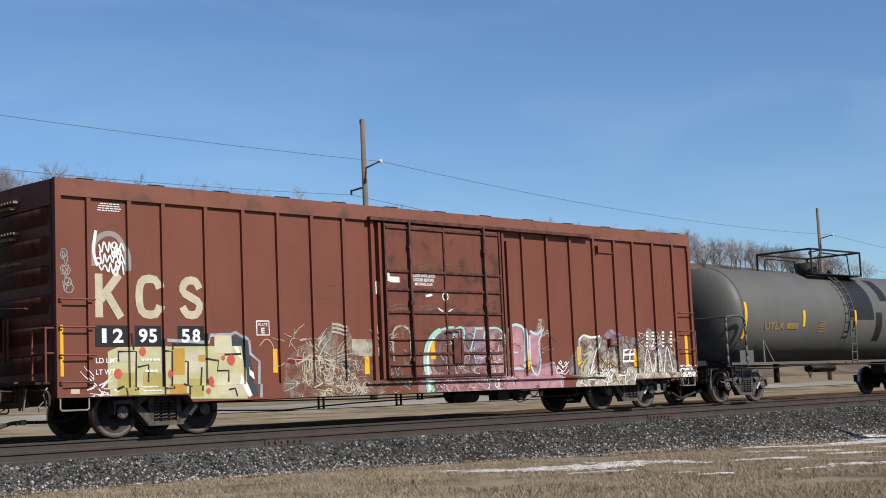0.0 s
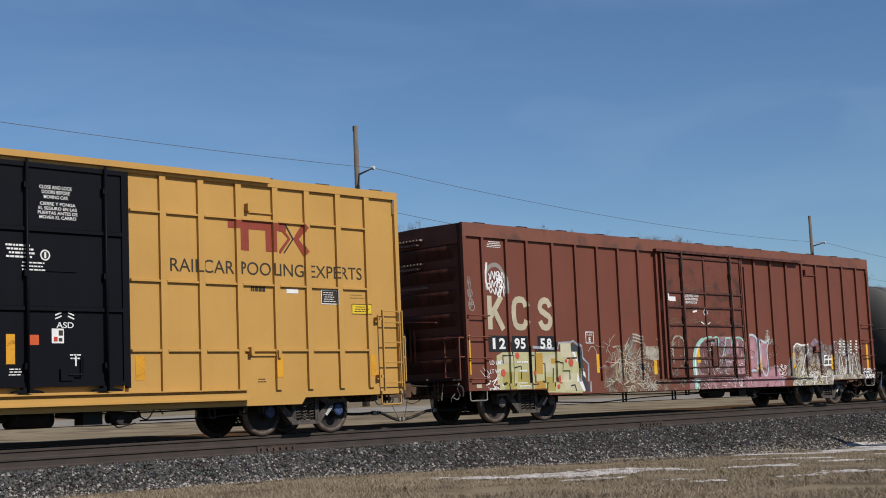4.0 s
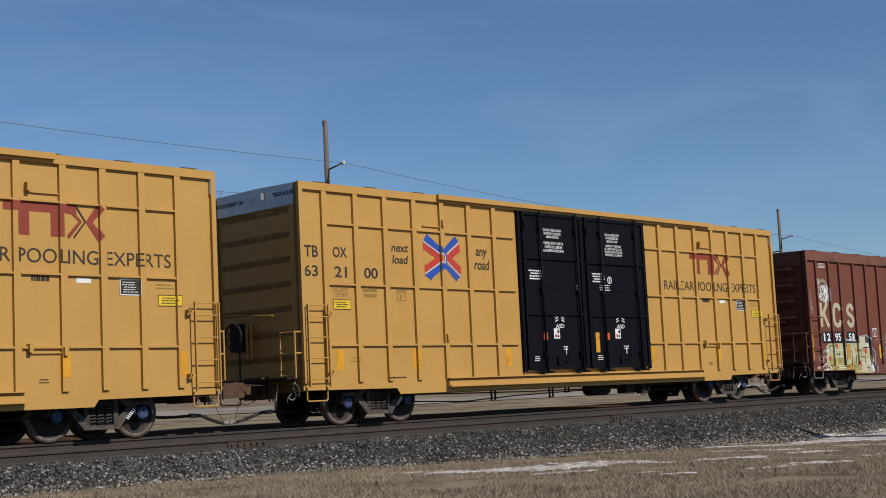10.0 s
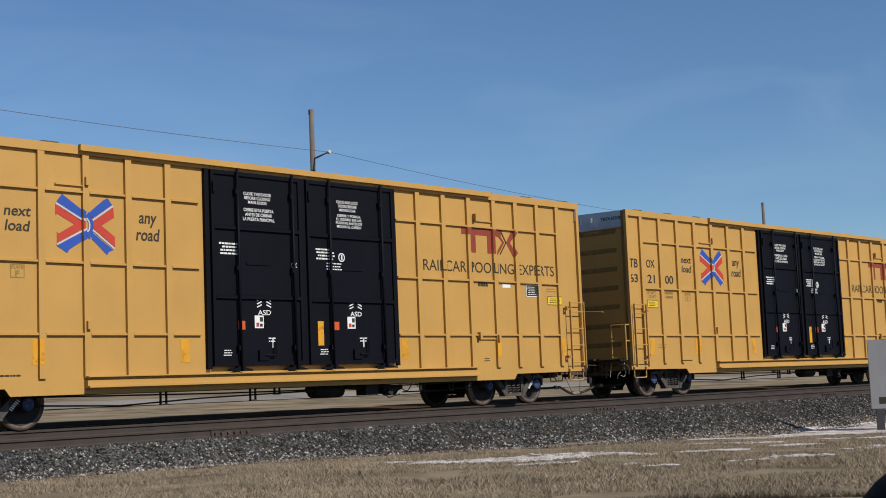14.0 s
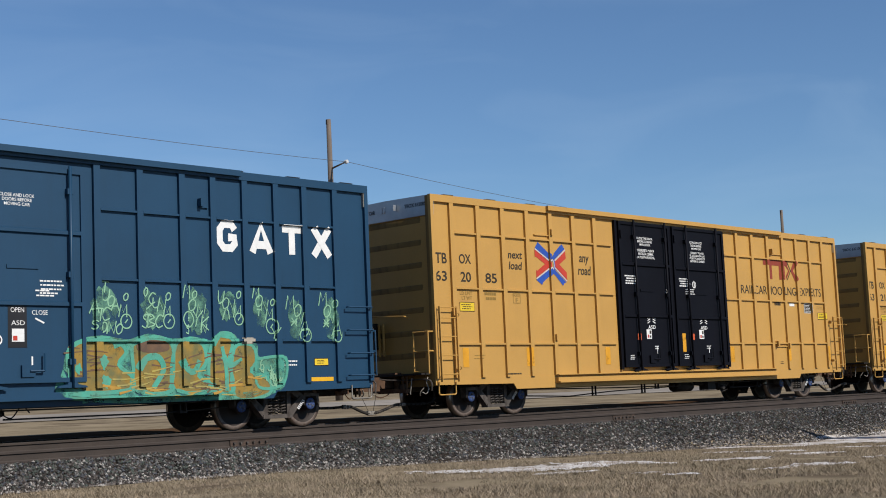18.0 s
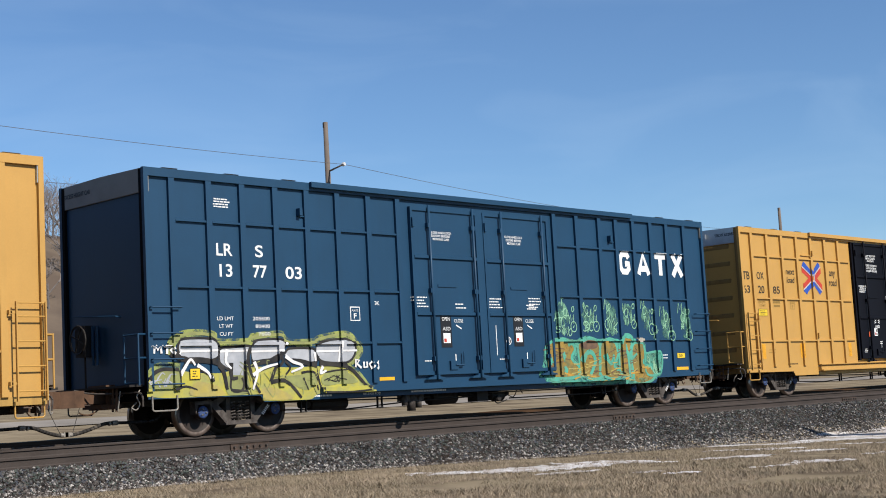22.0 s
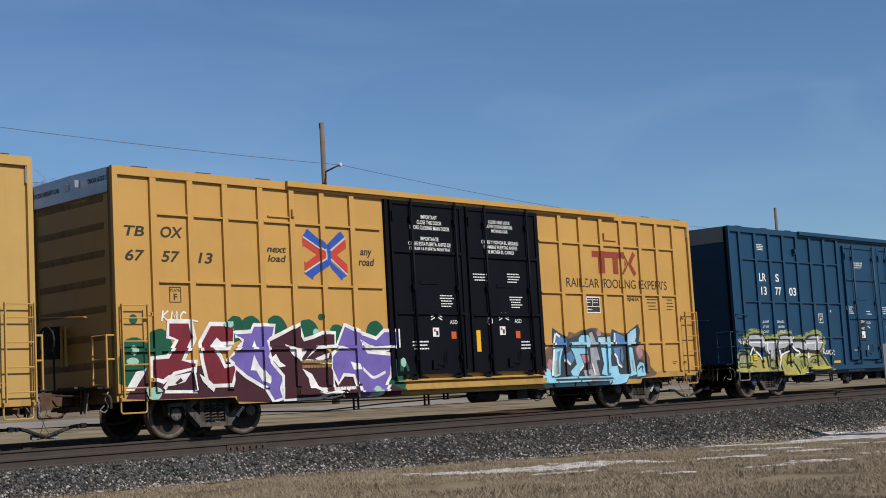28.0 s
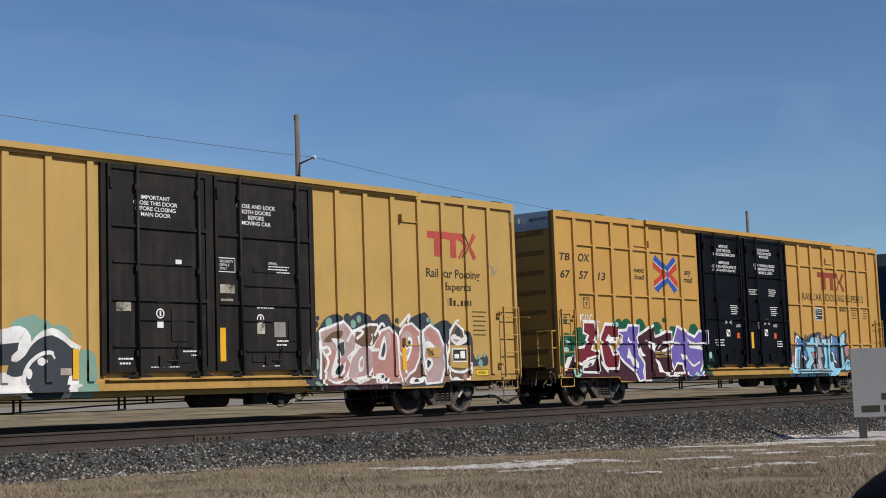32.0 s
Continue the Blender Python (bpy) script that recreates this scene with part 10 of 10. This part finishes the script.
TREES = []
for sd in range(5):
    tm, cm = bare_tree_meshes(sd + 1)
    x, y = 70 + sd * 8, 170 + sd * 3
    ob = root("bare_tree", Matrix.Translation((x, y, ground_z(x, y))), "leafless grey-brown tree on the wooded hillside", "tree", "trees on the hill")
    part("trunk", tm, None, ob)
    part("crown", cm, None, ob)
    TREES.append(ob)
rng = random.Random(11)
for k in range(288):
    x = 64 + 250 * (k / 288) + rng.uniform(-3, 3)
    y = rng.choice((150, 164, 172, 180, 188)) + rng.uniform(-4, 4)
    z = ground_z(x, y)
    src = TREES[k % 5]
    c = copy_thing(src, pose(x, y, z, 0, 0, rng.uniform(0, 360)))
    sc = rng.uniform(0.75, 1.05) * (1 - 0.22 * min(1, max(0, (x - 140) / 40)))
    c.scale = (sc, sc, sc)


def far_woods():
    """The tangle of bare twigs that closes the ridge behind the trees."""
    g = np.random.RandomState(21)
    n = 70000
    vs = np.empty((n, 3, 3))
    for i in range(n):
        x, y = 60 + 270 * g.rand(), 168 + 26 * g.rand()
        top = (6.6 - 1.2 * min(1, max(0, (x - 140) / 40))) + 2.2 * noise.noise(Vector((x * 0.12, y * 0.1, 0))) + 1.2 * noise.noise(Vector((x * 0.5, 7.0, 0)))
        z = ground_z(x, y) + top * g.rand() ** 0.7
        l = 0.5 + 0.9 * g.rand()
        d = np.array((g.normal(0, 0.5), g.normal(0, 0.3), 0.5 + 0.6 * g.rand()))
        d *= l / np.linalg.norm(d)
        p = np.array((x, y, z))
        vs[i] = p - (0.02, 0, 0), p + (0.02, 0, 0), p + d
    me = bpy.data.meshes.new("far_woods")
    me.from_pydata(vs.reshape(-1, 3).tolist(), [], np.arange(n * 3).reshape(-1, 3).tolist())
    me.materials.append(M["twig"])
    return tagged(new("far_woods", me), "tangle of bare grey-brown twigs along the ridge", "woods", kind="stuff")


far_woods()


# ---- ballast and grass ----
def stones():
    """Crushed stone on the slope below the ties."""
    g = np.random.RandomState(3)
    base = np.array([(1, 0, 0), (-0.9, 0.1, 0.1), (0.1, 1, 0), (0, -0.9, 0.1), (0, 0.1, 0.8), (0.05, 0, -0.8)])
    tri = np.array([(0, 2, 4), (2, 1, 4), (1, 3, 4), (3, 0, 4), (2, 0, 5), (1, 2, 5), (3, 1, 5), (0, 3, 5)])
    n = 110000
    x = 6 + 74 * g.rand(n) ** 1.25
    v = np.empty((n, 6, 3))
    w = g.rand(n)
    for i in range(n):
        foot = foot_y(x[i]) - 0.3
        y = foot + (TOP_Y + 0.1 - foot) * w[i] if i % 12 else TOP_Y + 1.6 * w[i] ** 2
        s = g.uniform(0.015, 0.043)
        a = g.rand() * 6.28
        c, d = math.cos(a), math.sin(a)
        p = base * (g.uniform(0.7, 1.3, (6, 3))) * s
        q = p.copy()
        q[:, 0], q[:, 1] = c * p[:, 0] - d * p[:, 1], d * p[:, 0] + c * p[:, 1]
        v[i] = q + (x[i], y, ground_z(x[i], y) + s * 0.25)
    f = (tri[None] + (np.arange(n) * 6)[:, None, None]).reshape(-1, 3)
    me = bpy.data.meshes.new("ballast")
    me.from_pydata(v.reshape(-1, 3).tolist(), [], f.tolist())
    me.materials.append(M["stone"])
    me.materials.append(M["stone_low"])
    low = (w < 0.55 * g.rand(n) ** 1.3 + 0.03) & (np.arange(n) % 12 > 0)
    me.polygons.foreach_set("material_index", np.repeat(low.astype(np.int32), 8))
    return tagged(new("ballast", me), "loose crushed grey stone on the slope beside the track", "ballast", kind="stuff")


stones()


SNOW = [(34.0, 17.7, 39.0, 16.6, 0.9), (31.5, 16.6, 36.0, 15.4, 0.8), (27.46, 17.4, 30.73, 16.3, 0.28), (24.98, 15.79, 25.35, 14.42, 0.28), (23.32, 13.08, 24.32, 12.97, 0.25),
        (20.09, 13.03, 20.63, 12.42, 0.2), (18.04, 10.13, 19.05, 10.13, 0.22), (16.05, 14.89, 16.7, 14.04, 0.6), (16.87, 14.18, 19.03, 14.36, 0.65), (15.64, 12.88, 16.16, 12.67, 0.2),
        (18.76, 13.93, 18.97, 12.96, 0.12), (15.99, 11.44, 16.17, 11.28, 0.12), (15.51, 10.64, 15.69, 10.4, 0.1), (11.94, 6.9, 12.17, 6.82, 0.12), (12.13, 6.71, 12.43, 6.63, 0.14),
        (12.53, 6.56, 12.79, 6.4, 0.12), (19.94, 12.78, 21.26, 12.71, 0.2), (18.88, 10.57, 19.18, 10.27, 0.15), (16.89, 10.24, 17.44, 9.95, 0.12), (13.2, 6.97, 13.77, 6.81, 0.12),
        (21.72, 10.92, 23.2, 11.02, 0.2), (27.79, 14.48, 28.76, 13.65, 0.2)]


def snow_at(x, y):
    """How deep old snow lies: more than 0 where any is left. Each patch runs along a short line and has a half width."""
    best = -1.0
    for ax, ay, bx, by, w in SNOW:
        dx, dy = bx - ax, by - ay
        t = min(1, max(0, ((x - ax) * dx + (y - ay) * dy) / (dx * dx + dy * dy)))
        d = math.hypot(x - ax - t * dx, y - ay - t * dy) / (w * 1.5)
        best = max(best, 1.0 - d * d)
    if best < -0.6:
        return -1.0
    far = min(1, max(0, (x - 26) / 6))
    return best - 0.52 + 0.48 * far + 0.75 * noise.noise(Vector((x * 1.3, y * 2.6, 5.0))) + (1.0 - 0.6 * far) * (noise.noise(Vector((x * 4.2, y * 6.0, 9.0))) + 0.8 * noise.noise(Vector((x * 11.0, y * 14.0, 2.0))))


def grass():
    """Short dry blades in uneven tufts."""
    g = np.random.RandomState(8)
    n = 300000
    r = 13 + 60 * g.rand(n) ** 1.9
    az = np.radians(22 + 50 * g.rand(n))
    x, y = r * np.sin(az), r * np.cos(az)
    vs, fs = [], []
    for i in range(n):
        gz, foot = grass_z(x[i]), foot_y(x[i])
        dens = noise.noise(Vector((x[i] * 0.5, y[i] * 0.9, 0)))
        if y[i] > foot - 0.25 + 0.3 * dens or dens < -0.38:
            continue
        if snow_at(x[i], y[i]) > -0.12 and g.rand() < 0.80:
            continue
        h = (0.018 + 0.045 * g.rand()) * (1.0 + 0.6 * dens)
        a = g.rand() * 6.28
        dx, dy = 0.006 * math.cos(a), 0.006 * math.sin(a)
        lx, ly = g.normal(0, 0.7, 2) * h
        k = len(vs)
        vs += [(x[i] - dx, y[i] - dy, gz), (x[i] + dx, y[i] + dy, gz), (x[i] + lx, y[i] + ly, gz + h)]
        fs.append((k, k + 1, k + 2))
    me = bpy.data.meshes.new("grass")
    me.from_pydata(vs, [], fs)
    me.materials.append(M["grass"])
    return tagged(new("grass", me), "short dry tan winter grass", "grass", kind="stuff")


grass()


def snow():
    """Thin ragged leftovers of snow."""
    vs, fs, seen = [], [], {}
    dx, dy = 0.05, 0.04
    nodes = {}
    for i in range(int(13 / dx), int(40 / dx)):
        for j in range(int(7.8 / dy), int(18.6 / dy)):
            d = snow_at(i * dx, j * dy)
            if d > -0.2 and j * dy < foot_y(i * dx) + 0.15:
                nodes[i, j] = d
    for (i, j), d in nodes.items():
        x, y = i * dx, j * dy
        seen[i, j] = len(vs)
        vs.append((x, y, ground_z(x, y) + noise.noise(Vector((x * 0.6, y * 0.6, 3.0))) * 0.03 + 0.006 + 0.022 * min(1, max(-0.7, d))))
    for i, j in nodes:
        q = [(i, j), (i + 1, j), (i + 1, j + 1), (i, j + 1)]
        if all(k in seen for k in q) and max(nodes[k] for k in q) > 0:
            fs.append(tuple(seen[k] for k in q))
    me = bpy.data.meshes.new("snow")
    me.from_pydata(vs, [], fs)
    me.polygons.foreach_set("use_smooth", [True] * len(fs))
    me.materials.append(M["snow"])
    return tagged(new("snow", me), "thin ragged remains of old snow on the grass", "snow", kind="stuff")


snow()


# ---- sign and car at the edge ----
MIRROR = (1.029, 0.380, 1.064)


def parked_car():
    """The near corner of the dark car from which the train is watched: door, sill and door mirror."""
    ob = root("parked_car", Matrix.Translation((0, 0, 0)), "black car door with a rounded door mirror", "car")
    bm = bmesh.new()
    prism(bm, [(0.34, 0.22), (0.30, 0.45), (0.32, 0.75), (0.38, 0.93), (0.44, 0.93), (0.40, 0.75), (0.38, 0.45), (0.42, 0.22)], "x", -0.7, 1.05)
    part("door", bm, M["car_black"], ob)
    boxes("sill", ob, M["car_black"], (-0.7, 1.05, 0.30, 0.46, 0.0, 0.22))
    bm = bmesh.new()
    rod(bm, (0.90, 0.40, 0.90), (0.98, 0.42, 1.0), 0.04, 10)
    part("mirror_arm", bm, M["car_black"], ob)
    bm = bmesh.new()
    bmesh.ops.create_uvsphere(bm, u_segments=32, v_segments=20, radius=1.0, matrix=pose(*MIRROR, 0, 0, 20) @ Matrix.Diagonal((0.13, 0.13, 0.09, 1)))
    for f in bm.faces:
        f.smooth = True
    part("mirror_housing", bm, M["car_black"], ob)
    return ob


parked_car()


def sign():
    ob = root("sign", pose(33.45, 16.08, grass_z(33.5), 0, 0, -52), "plain grey roadside sign panel on a dark post", "sign")
    boxes("panel", ob, M["sign"], (0.0, 2.06, -0.03, 0.03, 0.56, 2.31))
    for x in (0.11, 1.74):
        boxes("post", ob, M["sign_post"], (x, x + 0.19, -0.025, 0.025, -0.3, 0.555))
    for x0, x1, z0, z1 in ((0.20, 0.66, 0.68, 0.85), (0.77, 1.9, 0.68, 0.85), (0.72, 1.93, 0.99, 1.15)):
        boxes("print", ob, M["dark"], (x0, x1, -0.036, -0.031, z0, z1))
    return ob


sign()


# ---- the train rolls ----
def motions():
    place = [
        0.0, 1.249, 2.511, 3.785, 5.073, 6.369, 7.671, 8.978, 10.297, 11.63, 12.973, 14.319, 15.677, 17.06, 18.463, 19.886, 21.323, 22.769, 24.223, 25.686, 27.156, 28.629,
        30.106, 31.59, 33.083, 34.586, 36.099, 37.623, 39.157, 40.702, 42.26, 43.834, 45.422, 47.017, 48.622, 50.234, 51.852, 53.474, 55.1, 56.73, 58.364, 60.001, 61.64, 63.281,
        64.927, 66.579, 68.236, 69.895, 71.558, 73.227, 74.903, 76.587, 78.282, 79.995, 81.723, 83.453, 85.191, 86.936, 88.672, 90.388, 92.093, 93.807, 95.542, 97.296, 99.056]

    def at(t):
        k = min(len(place) - 2, int(t * 2))
        f = t * 2 - k
        p = [place[max(0, min(len(place) - 1, k + j))] for j in (-1, 0, 1, 2)]
        return 0.5 * (2 * p[1] + (p[2] - p[0]) * f + (2 * p[0] - 5 * p[1] + 4 * p[2] - p[3]) * f * f + (3 * p[1] - p[0] - 3 * p[2] + p[3]) * f ** 3)

    for car, u in TRAIN:
        walk(car, [(k / 2, pose(u + s, YC, RAIL)) for k, s in enumerate(place)])
    times = [k / 6 for k in range(193)]
    for w, x in ROLLING:
        walk(w, [(t, pose(x, 0, WHEEL, 0, math.degrees(at(t) / WHEEL), 0)) for t in times])


motions()
